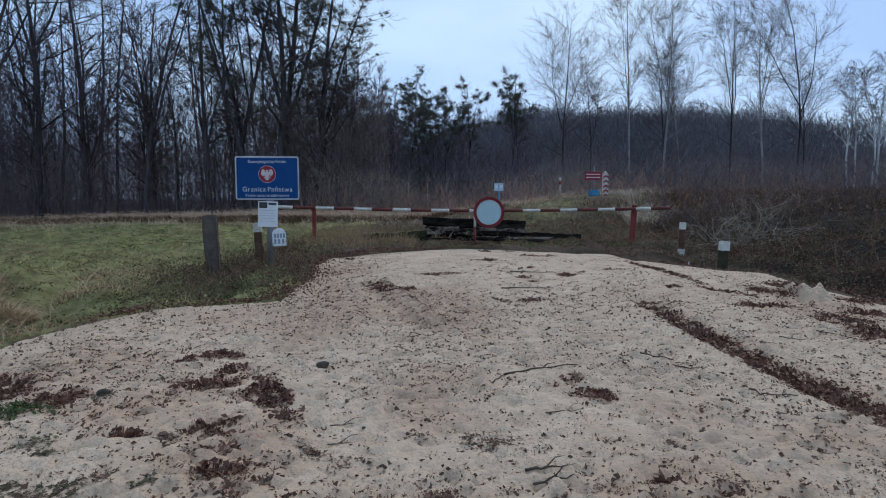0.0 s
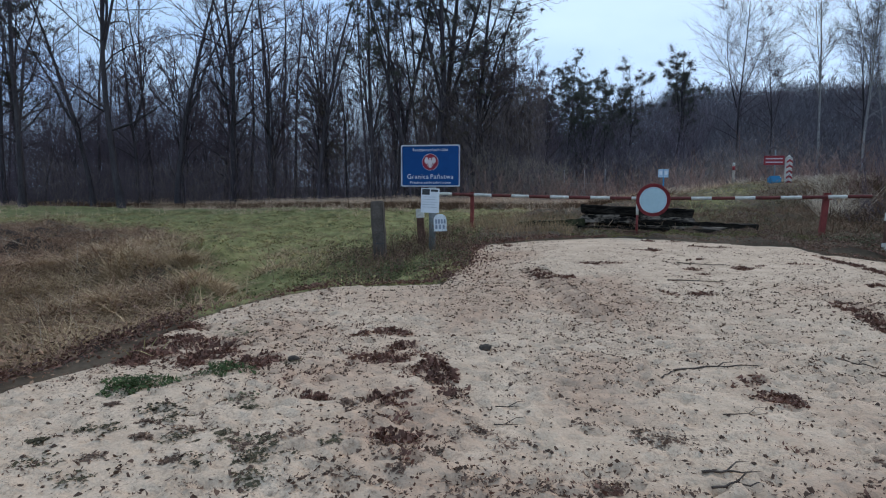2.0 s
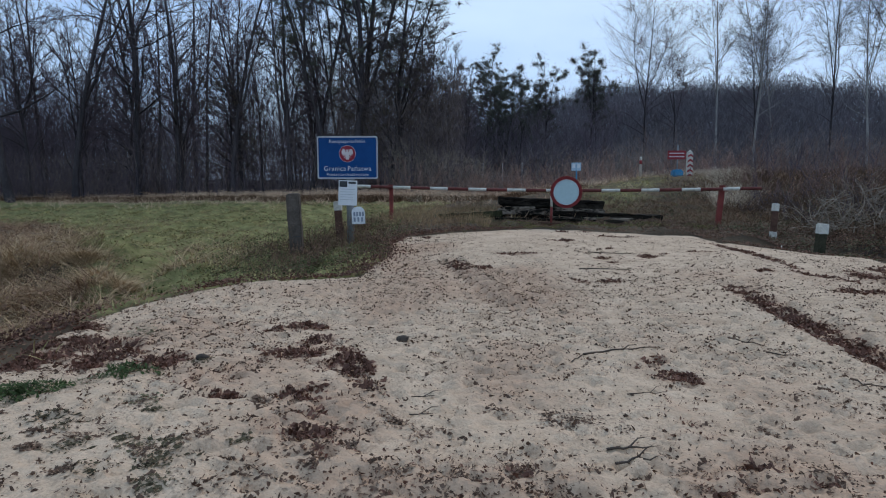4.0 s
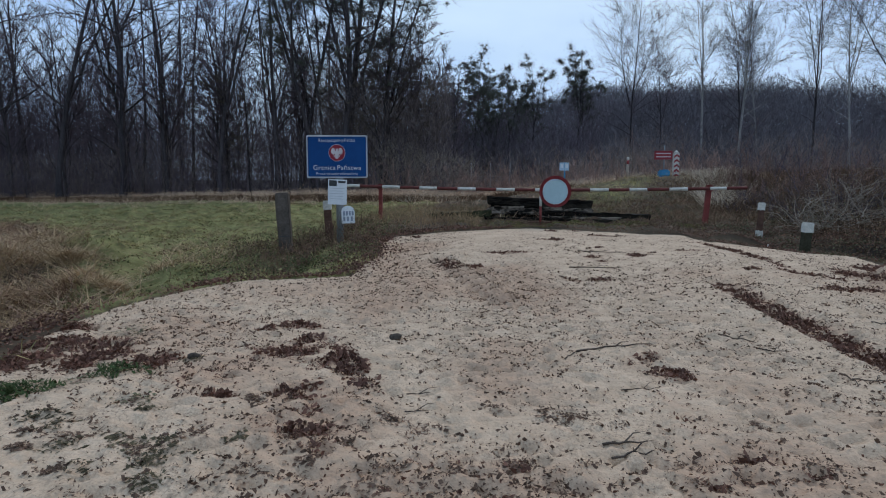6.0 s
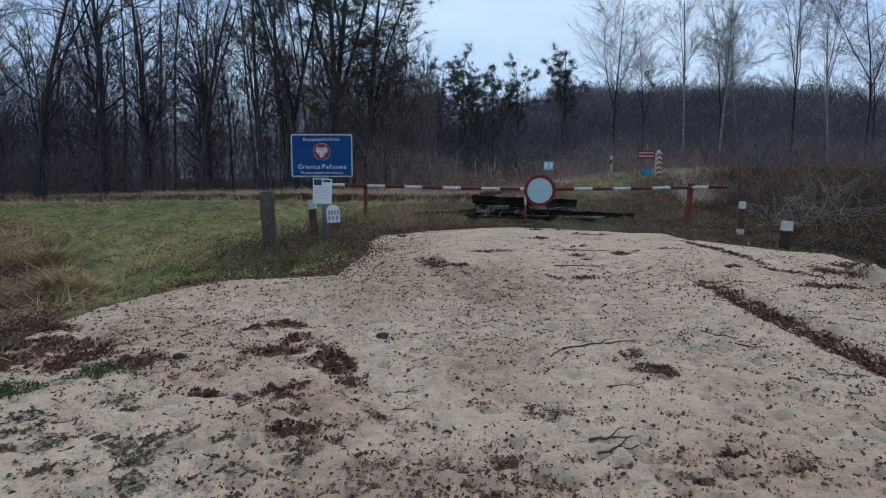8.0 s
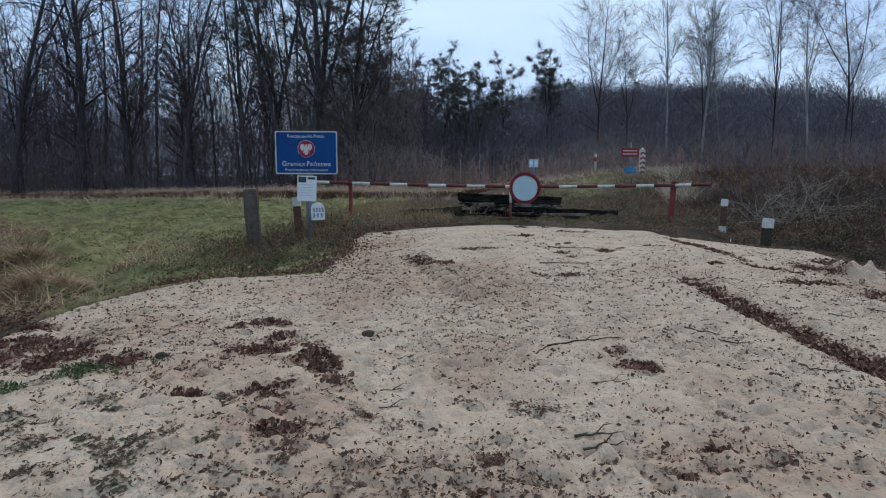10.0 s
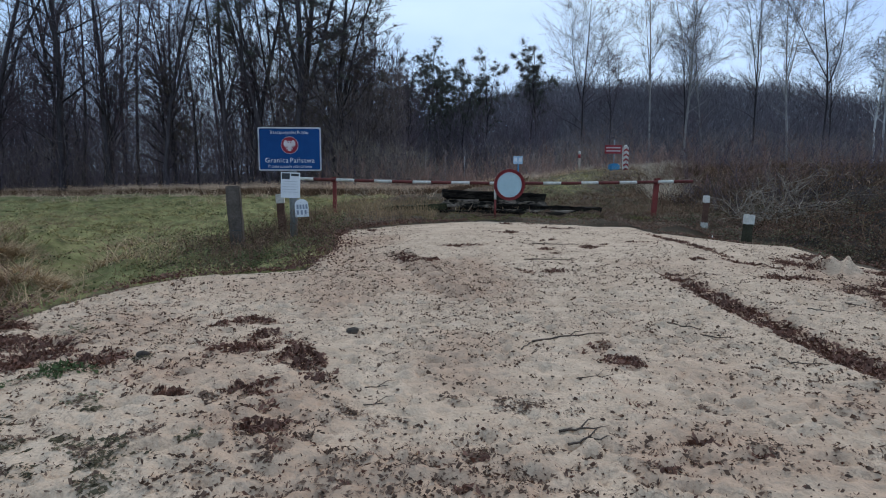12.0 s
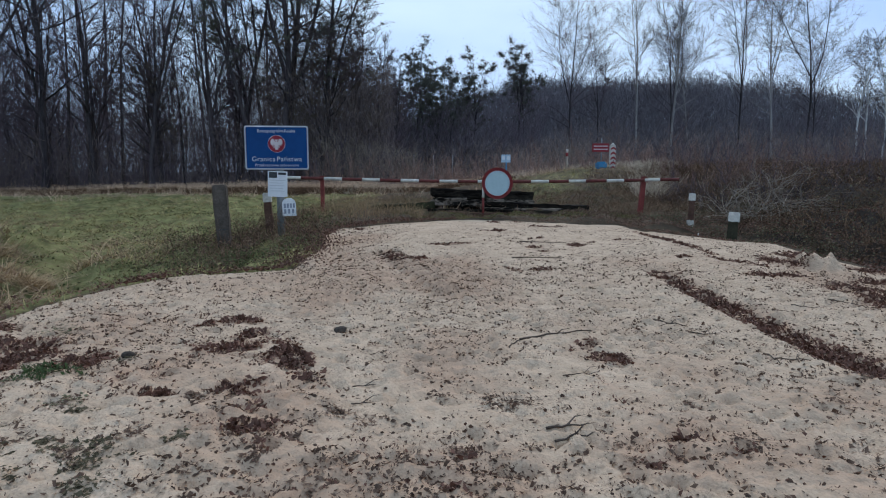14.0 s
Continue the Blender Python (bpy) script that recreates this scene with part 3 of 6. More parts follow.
# leaf litter lies in these patches: x, y, half sizes, turn in degrees
PATCHES = ((-1.02, 4.16, 0.56, 0.125, -60), (-1.38, 4.28, 0.23, 0.17, 0), (-1.58, 5.0, 0.15, 0.12, 0), (-1.79, 4.89, 0.08, 0.07, 0), (-1.39, 4.6, 0.10, 0.10, 0),
           (-1.06, 3.52, 0.11, 0.11, 0), (-0.96, 3.27, 0.08, 0.07, 20), (-0.85, 3.03, 0.12, 0.09, 10), (-0.75, 2.83, 0.06, 0.04, 0), (1.1, 4.09, 0.15, 0.08, -35), (1.03, 4.36, 0.08, 0.07, 0),
           (-2.74, 4.1, 0.20, 0.27, 0), (-2.23, 4.0, 0.16, 0.13, 5), (-2.83, 4.45, 0.26, 0.12, 5), (-3.22, 4.1, 0.30, 0.26, 0), (-3.15, 4.5, 0.26, 0.13, 0), (-3.55, 4.3, 0.30, 0.22, 0),
           (-3.5, 4.9, 0.2, 0.1, 0), (-1.48, 3.41, 0.10, 0.05, 0), (4.25, 7.75, 0.18, 0.45, 0), (3.75, 6.95, 0.30, 0.13, -10), (4.2, 6.35, 0.24, 0.20, -25), (4.1, 5.75, 0.2, 0.24, -20),
           (4.9, 8.3, 0.30, 0.35, 0), (4.75, 6.7, 0.26, 0.16, -10), (5.1, 7.4, 0.3, 0.2, 0), (3.52, 9.4, 1.1, 0.085, -82), (3.75, 7.8, 0.4, 0.07, -60),
           (-0.6, 8.05, 0.34, 0.13, -70), (-1.9, 8.0, 0.10, 0.5, 0), (-1.95, 10.2, 0.12, 0.7, 0), (0.9, 10.6, 0.25, 0.06, 0), (2.9, 9.6, 0.2, 0.05, 0),
           (0.2, 9.2, 0.22, 0.05, 0), (1.9, 11.2, 0.3, 0.06, 5), (1.36, 2.78, 0.07, 0.03, 0), (0.14, 2.72, 0.05, 0.05, 0), (0.13, 2.48, 0.08, 0.04, 0), (0.86, 2.68, 0.07, 0.035, 0), (1.11, 2.9, 0.06, 0.03, 0))

# random littered marks that also paint the shadows of ruts and ripples
RIPPLE_SHADES = np.random.default_rng(15).uniform((-1.6, 7.2, 0.07, 0.05, -25, 0), (3.4, 12.6, 0.2, 0.11, 25, 1), (70, 6))
PATCHES = PATCHES + tuple((x, y, a, b, c) for x, y, a, b, c, d in RIPPLE_SHADES if d > 0.82)

# broad messy areas where litter is strewn in blotches: x, y, half sizes, turn, amount
SPREAD = ((-2.75, 4.1, 0.75, 0.42, -8, 0.7), (-3.45, 4.2, 0.55, 0.6, 0, 0.8), (-1.67, 3.74, 0.22, 0.26, 0, 1.1), (-0.95, 3.2, 0.24, 0.5, 22, 0.95), (-1.3, 4.15, 0.5, 0.4, -30, 0.8), (-1.5, 3.42, 0.2, 0.1, 0, 0.8),
          (1.08, 4.15, 0.3, 0.28, -30, 0.75), (1.0, 3.35, 0.16, 0.6, 8, 0.5), (1.1, 2.8, 0.4, 0.3, 15, 0.5), (2.6, 5.2, 0.22, 1.7, 0, 0.6), (4.2, 7.0, 0.7, 0.8, 0, 0.4), (-0.6, 8.1, 0.3, 0.6, 15, 0.9),
          (0.05, 6.6, 0.5, 1.3, 15, 0.55), (-1.2, 7.2, 0.5, 1.2, 0, 0.5), (-2.6, 5.3, 0.9, 0.5, -15, 0.5), (0.1, 2.6, 0.5, 0.3, 0, 0.55), (-0.4, 2.6, 0.4, 0.25, 0, 0.5), (-1.6, 9.5, 0.3, 1.3, 0, 0.6))

# reddish trodden ground between the smooth pale stretches: x, y, half sizes, turn, amount
TRODDEN = ((-1.25, 9.0, 0.55, 1.8, 0, 0.9), (-1.05, 6.6, 0.75, 1.1, 10, 1.0), (-1.65, 3.8, 0.5, 0.6, 0, 0.75), (-0.85, 3.1, 0.38, 0.8, 15, 0.75), (-2.7, 4.7, 1.0, 0.6, -10, 0.75), (2.2, 3.4, 1.2, 0.9, 0, 0.5), (1.6, 4.8, 0.8, 0.8, 0, 0.45), (3.6, 5.2, 0.8, 1.2, 0, 0.5),
           (0.2, 6.8, 0.7, 1.4, 15, 0.9), (0.0, 2.5, 0.9, 0.45, 0, 0.9), (0.1, 4.2, 0.5, 0.9, 10, 0.7), (1.2, 2.75, 0.9, 0.4, 0, 0.8), (1.3, 6.4, 0.7, 0.9, 0, 0.6), (2.7, 4.6, 0.4, 2.6, 0, 0.6), (4.3, 6.9, 0.8, 1.0, 0, 0.7))


def ovals(x, y, rows):
    m = np.zeros_like(x)
    for px, py, a, b, turn, amount in rows:
        c, s = math.cos(radians(turn)), math.sin(radians(turn))
        u, v = (x - px) * c + (y - py) * s, -(x - px) * s + (y - py) * c
        m = np.maximum(m, amount * np.exp(-((u / a) ** 2 + (v / b) ** 2) * 0.9))
    return m


def spread_mask(x, y):
    blotch = np.clip(3.2 * (fbm(x * 4.2, y * 5.0, 3, 57) + 0.2), 0, 1) * np.clip(0.7 + 1.6 * fbm(x * 16, y * 16, 2, 58), 0, 1)
    return ovals(x, y, SPREAD) * blotch


def streak_off(x, y):
    """How far a place lies from the rut full of leaves."""
    return x - 2.5 - 0.011 * (7 - y) ** 2 + 0.05 * fbm(y * 0.9, y * 0 + 3, 2, 64)


def litter_and_shade_mask(x, y):
    m = np.zeros_like(x)
    wx, wy = x + 0.05 * fbm(x * 5, y * 5, 2, 65), y + 0.08 * fbm(x * 5, y * 5, 2, 66)
    for px, py, a, b, turn in PATCHES:
        c, s = math.cos(radians(turn)), math.sin(radians(turn))
        u, v = (wx - px) * c + (wy - py) * s, -(wx - px) * s + (wy - py) * c
        m = np.maximum(m, np.exp(-(((u / a) ** 2 + (v / b) ** 2) * 0.95) ** 1.5))
    streak = np.exp(-(streak_off(x, y) / 0.125) ** 2) * smooth(7.4, 6.9, y) * smooth(0.5, 2.0, y)
    ragged = np.clip(0.95 + 1.7 * fbm(x * 6, y * 6, 3, 59), 0, 1)
    return np.clip(1.55 * np.maximum(m * ragged, streak * np.clip(0.95 + 0.8 * fbm(x * 5, y * 5, 2, 60), 0, 1)), 0, 1)


SX = np.arange(-4.3, 6.9, 0.024)
SY = np.concatenate([np.arange(1.6, 6.0, 0.02), np.arange(6.0, 9.5, 0.032), np.arange(9.5, 13.4, 0.05)])
SY = np.concatenate([np.arange(-30, -2, 1.2), np.arange(-2, 1.6, 0.1), SY])
PX, PY = np.meshgrid(SX, SY)
inside = sand_depth(PX, PY)
litter_and_shade = np.maximum(litter_and_shade_mask(PX, PY), 0.5 * spread_mask(PX, PY))
trod = np.clip(ovals(PX, PY, TRODDEN) + 0.25 + 0.7 * fbm(PX * 0.7, PY * 0.7, 3, 30), 0.12, 1)
relief = 0.03 * fbm(PX * 0.9, PY * 0.9, 3, 31) + trod * (0.028 * fbm(PX * 5, PY * 5, 2, 35) + 0.034 * fbm(PX * 11, PY * 12, 2, 39) + 0.02 * fbm(PX * 24, PY * 25, 1, 38))
relief = relief - 0.012 * litter_and_shade + 0.02 * litter_and_shade * fbm(PX * 15, PY * 15, 2, 37)
# the rut with its soft lips, and a spaded lump of sand on the verge
off = np.abs(streak_off(PX, PY))
relief = relief + (0.028 * np.exp(-((off - 0.24) / 0.08) ** 2) - 0.014 * np.exp(-(off / 0.12) ** 2)) * smooth(7.6, 6.6, PY)
relief = relief + 0.11 * np.exp(-((PX - 4.52) / 0.3) ** 2 - ((PY - 7.5) / 0.45) ** 2) * (1 + 2.2 * fbm(PX * 6, PY * 5, 3, 36))
# wheel marks with cleats
for ax, ay, bx, by, half in ((-0.78, 8.55, 0.22, 5.85, 0.2), (2.5, 7.4, 2.6, 4.6, 0.16)):
    ln = math.hypot(bx - ax, by - ay)
    ux, uy = (bx - ax) / ln, (by - ay) / ln
    along, across = (PX - ax) * ux + (PY - ay) * uy, (PX - ax) * -uy + (PY - ay) * ux
    on = smooth(half, half * 0.7, np.abs(across)) * smooth(-0.1, 0.2, along) * smooth(ln + 0.1, ln - 0.5, along) * (1.0 if ax < 0 else 0.3)
    phase = (along + 0.5 * across) * 2 * np.pi / 0.26 + 0.8 * fbm(PX * 3, PY * 3, 2, 68)
    bars = np.sin(phase)
    relief = relief * (1 - 0.6 * on) + on * (-0.02 + 0.055 * bars)
    # brown stripes paint shade on the near slopes of the cleat bars
    litter_and_shade = np.maximum(litter_and_shade, on * np.clip(-2.6 * np.cos(phase) - 0.4, 0, 1) * (1.5 if ax < 0 else 0.0) * np.clip(0.8 + fbm(PX * 6, PY * 6, 2, 67), 0, 1))
# pits and scuffs of feet, hooves and rain
rng = np.random.default_rng(5)
dents = np.zeros_like(PX)
for k in range(6500):
    fx, fy = rng.uniform(-3.6, 5.6), 1.7 + 9.5 * rng.random() ** 1.35
    r = rng.uniform(0.018, 0.045)
    turn = rng.uniform(0, math.pi)
    i0, i1 = np.searchsorted(SX, (fx - 0.2, fx + 0.2))
    j0, j1 = np.searchsorted(SY, (fy - 0.2, fy + 0.2))
    dx, dy = PX[j0:j1, i0:i1] - fx, PY[j0:j1, i0:i1] - fy
    u, v = (dx * math.cos(turn) + dy * math.sin(turn)) / (1.6 * r), (dy * math.cos(turn) - dx * math.sin(turn)) / r
    q = u * u + v * v
    dents[j0:j1, i0:i1] += -0.5 * r * np.exp(-q * 1.4) + 0.22 * r * np.exp(-(np.sqrt(q) - 1.35) ** 2 * 5)
relief = relief + 1.25 * np.clip(dents, -0.04, 0.02) * np.clip(0.4 + 0.75 * trod, 0, 1)


def sand_base(x, y):
    d = sand_depth(x, y)
    return land(x, y) - 0.10 + 0.075 * smooth(-0.12, 0.08, d) + 0.03 * smooth(0.3, 1.6, d)


damp = np.clip(0.75 * ovals(PX, PY, TRODDEN) + 0.15 + 0.8 * fbm(PX * 0.9, PY * 0.9, 4, 41) + 0.9 * litter_and_shade, 0, 1) * 0.85
SZ = sand_base(PX, PY) + relief * smooth(-0.1, 0.3, inside)
sand = sheet("sand_road", SX, SY, SZ, SAND, keep=inside > -0.12, masks=(("litter_and_shade", litter_and_shade), ("damp", damp)))
tagged(sand, "pale trodden sand of a dirt track with wheel marks", "sand", kind="structure")


def sand_z(x, y):
    i, j = int(np.clip(np.searchsorted(SX, x), 1, len(SX) - 1)), int(np.clip(np.searchsorted(SY, y), 1, len(SY) - 1))
    u, v = (x - SX[i - 1]) / (SX[i] - SX[i - 1]), (y - SY[j - 1]) / (SY[j] - SY[j - 1])
    return float((SZ[j - 1, i - 1] * (1 - u) + SZ[j - 1, i] * u) * (1 - v) + (SZ[j, i - 1] * (1 - u) + SZ[j, i] * u) * v)


def top_z(x, y):
    g = float(height(np.array(x), np.array(y)))
    return max(g, sand_z(x, y)) if SX[0] < x < SX[-1] and SY[0] < y < SY[-1] and sand_depth(np.array(x), np.array(y)) > 0 else g


# ---- the border sign on its post ----
def border_sign():
    x, y = -2.76, 10.5
    g = top_z(x, y)
    t = thing("border_sign", pose(x, y, g - 0.05, 0, 0, 4), "blue enamelled border sign with white lettering on a steel post", "sign")
    part("post", rod(0.066, 0.066, 1.9 - g, pose(0.02, 0.085, 0), 20, 0.004), STEEL, t, "dull grey steel tube")
    cz = 1.59 - g + 0.05
    board = part("board", plate(rounded(1.05, 0.725, 0.035), 0.018, pose(0, 0, cz), 0.002), BLUE, t)
    rim = bmesh.new()
    outer, inner = rounded(1.05, 0.725, 0.035), rounded(1.005, 0.68, 0.022)
    a = [rim.verts.new((p, -0.0045, q + cz)) for p, q in outer]
    b = [rim.verts.new((p, -0.0045, q + cz)) for p, q in inner]
    for k in range(len(a)):
        j = (k + 1) % len(a)
        rim.faces.new((a[k], a[j], b[j], b[k]))
    bmesh.ops.solidify(rim, geom=rim.faces[:], thickness=0.004)
    part("border_line", rim, WHITE, t, "white border line")
    lettering("Rzeczpospolita Polska", 0.075, WHITE, t, pose(0, -0.003, cz + 0.275), "white lettering", 0.62)
    lettering("Granica Państwa", 0.115, WHITE, t, pose(0, -0.003, cz - 0.19), "large white lettering", 0.82)
    lettering("Przekraczanie zabronione", 0.066, WHITE, t, pose(0, -0.003, cz - 0.29), "small white lettering", 0.72)
    crest = part("crest", plate(circle(0.1435), 0.004, pose(0, -0.004, cz + 0.065)), WHITE, t, "round red crest with a white rim")
    part("crest_field", plate(circle(0.139), 0.004, pose(0, -0.0075, cz + 0.065)), CREST, crest)
    wing = [(0, 0.085), (0.018, 0.094), (0.032, 0.083), (0.021, 0.068), (0.017, 0.048), (0.036, 0.043), (0.043, 0.08), (0.07, 0.108), (0.10, 0.098), (0.12, 0.06), (0.123, 0.015),
            (0.113, -0.018), (0.105, 0.004), (0.099, -0.034), (0.090, -0.008), (0.084, -0.048), (0.075, -0.016), (0.067, -0.054), (0.058, -0.018), (0.044, -0.018), (0.040, -0.046),
            (0.068, -0.064), (0.062, -0.088), (0.046, -0.070), (0.028, -0.064), (0.038, -0.104), (0.018, -0.120), (0, -0.113)]
    shape = wing + [(-p, q) for p, q in wing[-2:0:-1]]
    part("crest_charge", plate([(p * 0.8, q * 0.82) for p, q in shape], 0.003, pose(0, -0.0105, cz + 0.062)), GREY_WHITE, crest, "plain pale heraldic shape")
    sheet_ = part("notice", plate(rounded(0.325, 0.43, 0.008), 0.006, pose(-0.005, -0.002, 0.985 - g + 0.05, 0, 2, 0)), WHITE, t, "white laminated notice sheet")
    part("picture", plate([(-0.145, 0.10), (-0.01, 0.10), (-0.01, 0.2), (-0.145, 0.2)], 0.003, pose(-0.005, -0.0045, 0.985 - g + 0.05, 0, 2, 0)), PRINT, sheet_, "small dark printed picture")
    part("heading", plate([(0.01, 0.155), (0.14, 0.155), (0.14, 0.195), (0.01, 0.195)], 0.003, pose(-0.005, -0.0045, 0.985 - g + 0.05, 0, 2, 0)), PRINT, sheet_, "dark printed bar")
    for k in range(5):
        q = 0.06 - 0.045 * k
        part("printed_line", plate([(-0.13, q), (0.125 - 0.03 * (k % 2), q), (0.125 - 0.03 * (k % 2), q + 0.006), (-0.13, q + 0.006)], 0.003,
             pose(-0.005, -0.0045, 0.985 - g + 0.05, 0, 2, 0)), GREY_PRINT, sheet_)
    tag = [(-0.115, -0.155), (0.115, -0.155), (0.115, 0.05)] + [(0.115 * math.cos(radians(a)), 0.05 + 0.10 * math.sin(radians(a))) for a in range(15, 180, 15)] + [(-0.115, 0.05)]
    small = part("number_plate", plate(tag, 0.008, pose(0.175, -0.01, 0.60 - g + 0.05, 0, -2, 0), 0.001), WHITE, t, "small white plate with a rounded top")
    for row, gaps in ((0.02, (-0.085, -0.035, 0.015, 0.065)), (-0.075, (-0.085, -0.02, 0.045))):
        for q in gaps:
            part("dark_bar", plate([(q, row - 0.038), (q + 0.034, row - 0.038), (q + 0.034, row + 0.038), (q, row + 0.038)], 0.003,
                 pose(0.175, -0.0125, 0.60 - g + 0.05, 0, -2, 0)), DIM_PRINT, small)


GREY_WHITE = material("grey_white_print", (0.45, 0.40, 0.40), (0.66, 0.60, 0.60), scale=9, fine=40, rough=0.6, bump=0)
DIM_PRINT = material("blue_grey_print", (0.16, 0.19, 0.25), (0.30, 0.33, 0.38), scale=30, fine=80, rough=0.6, bump=0)
border_sign()


def old_post():
    """Short brown post with a white head behind the sign."""
    x, y = -3.04, 10.95
    g = top_z(x, y)
    t = thing("wooden_post", pose(x, y, g - 0.05, 0, -3, 8), "short brown wooden post with a white painted head", "post")
    part("stem", box(0.13, 0.12, 0.72 - g, bevel=0.012, rough=0.012, cuts=3, seed=2), BROWN_WOOD, t)
    part("head", box(0.142, 0.132, 0.17, pose(0, 0, 0.70 - g), 0.012, 0.006, 1, 3), WPAINT, t, "white painted head")


old_post()


def concrete_post():
    x, y = -3.69, 10.5
    g = top_z(x, y)
    t = thing("concrete_post", pose(x, y, g - 0.1, 2, -2.6, 10), "leaning weathered grey concrete post with a crack", "post")
    part("shaft", box(0.222, 0.19, 1.07 - g, bevel=0.018, rough=0.012, cuts=5, seed=4), CONCRETE, t)
    part("crack", plate([(-0.075, 0), (0.02, 0.004), (0.09, 0.0), (0.09, 0.014), (0.0, 0.016), (-0.075, 0.012)], 0.004, pose(0, -0.101, 0.42)), PRINT, t, "dark horizontal crack")


concrete_post()


# ---- the barrier ----
BAR_LEFT, BAR_RIGHT, BAR_SAG = 1.065, 1.035, 0.075


def barrier():
    t = thing("road_barrier", pose(0, 14.3, 0), "red and white striped road barrier pole on two red posts", "barrier")
    x0, x1 = -3.62, 5.47
    bar_z = lambda q: BAR_LEFT + (BAR_RIGHT - BAR_LEFT) * (q - x0) / (x1 - x0) - BAR_SAG * math.sin(math.pi * (q - x0) / (x1 - x0))
    whites = ((x0, -3.25), (-2.72, -2.30), (-1.84, -1.43), (-0.95, -0.53), (-0.055, 0.365), (0.826, 1.10), (1.18, 1.60), (2.06, 2.47), (2.93, 3.32), (3.80, 4.20), (4.68, 5.03))
    cuts = [q for w in whites for q in w] + [x1]
    for k, (a, b) in enumerate(zip(cuts, cuts[1:])):
        white = k % 2 == 0
        z, zb = bar_z(a), bar_z(b)
        part("white_band" if white else "red_band", rod(0.036, 0.036, math.hypot(b - a, zb - z), pose(a, -0.07, z, 0, 90 - math.degrees(math.atan2(zb - z, b - a)), 0), 14), WPAINT if white else BAND_RED, t,
             "chipped white paint" if white else "rusty red paint")
    for px, w, tilt, name_ in ((-2.78, 0.085, 0.0, "slim"), (4.63, 0.105, 3.5, "stout")):
        g = top_z(px, 14.3)
        post = part("post", box(w, w, 1.135 - g, pose(px, 0.02, g - 0.05, 0, tilt, 0), 0.008, 0.004, 3, int(px + 9)), RUST, t, name_ + " red painted steel post")
        part("bracket", box(w + 0.05, 0.05, 0.10, pose(px + (0.055 if tilt else 0), -0.055, 0.965 if tilt else 0.985), 0.006), RUST, post)
        part("cap", box(w + 0.012, w + 0.012, 0.02, pose(px + (0.065 if tilt else 0), 0.02, 1.08, 0, tilt, 0), 0.004), RUST, post)


barrier()


def round_sign():
    x, y = 1.245, 13.8
    g = top_z(x, y)
    t = thing("no_entry_sign", pose(x, y, g, 0, 0, 3), "round no-vehicles sign with red rim on a short stand", "sign")
    cz = 0.945 - g
    part("disc", plate(circle(0.347, 56), 0.012, pose(0, 0, cz), 0.002), DISC, t, "pale greyish white face")
    rim = bmesh.new()
    a = [rim.verts.new((p, -0.005, q + cz)) for p, q in circle(0.35, 56)]
    b = [rim.verts.new((p, -0.005, q + cz)) for p, q in circle(0.28, 56)]
    for k in range(56):
        j = (k + 1) % 56
        rim.faces.new((a[k], a[j], b[j], b[k]))
    bmesh.ops.solidify(rim, geom=rim.faces[:], thickness=0.006)
    part("rim", rim, RED, t, "faded red rim")
    ring = bmesh.new()
    a = [ring.verts.new((p, -0.0025, q + cz)) for p, q in circle(0.28, 56)]
    b = [ring.verts.new((p, -0.0025, q + cz)) for p, q in circle(0.266, 56)]
    for k in range(56):
        ring.faces.new((a[k], a[(k + 1) % 56], b[(k + 1) % 56], b[k]))
    bmesh.ops.solidify(ring, geom=ring.faces[:], thickness=0.002)
    part("inner_ring", ring, WHITE, t, "thin white ring inside the rim")
    post = part("post", rod(0.026, 0.026, 0.41, pose(-0.31, 0.05, -0.02), 12), RUST, t, "rusty red tube")
    part("white_band", rod(0.0275, 0.0275, 0.24, pose(-0.31, 0.05, 0.385), 12), WPAINT, post, "white painted band")
    part("upper_tube", rod(0.026, 0.026, 0.12, pose(-0.31, 0.05, 0.62), 12), RUST, post)
    part("foot", box(0.56, 0.06, 0.035, pose(-0.27, 0.05, 0.005, 0, 1, -4), 0.006), BROWN_WOOD, t, "flat brown foot bar")
    part("brace", rod(0.014, 0.014, 0.36, pose(-0.31, 0.04, 0.55, 0, 82, 0), 8), RUST, t)


round_sign()


# ---- old sleepers piled behind the barrier ----
def sleeper(x, y, z, length, turn, tilt, w=0.25, h=0.155, k=0, mat_=None):
    bm = box(length, w, h, bevel=min(0.02, h * 0.2), rough=min(0.045, h * 0.28), cuts=15, seed=k)
    me = bpy.data.meshes.new("railway_sleeper")
    bm.to_mesh(me)
    bm.free()
    me.materials.append(mat_ or TAR)
    ob = new("railway_sleeper", me)
    ob.matrix_basis = pose(x, y, z, 0, tilt, turn)
    return tagged(ob, "old blackened railway sleeper in a low pile", "sleeper", "piled railway sleepers")


SL = 0.205
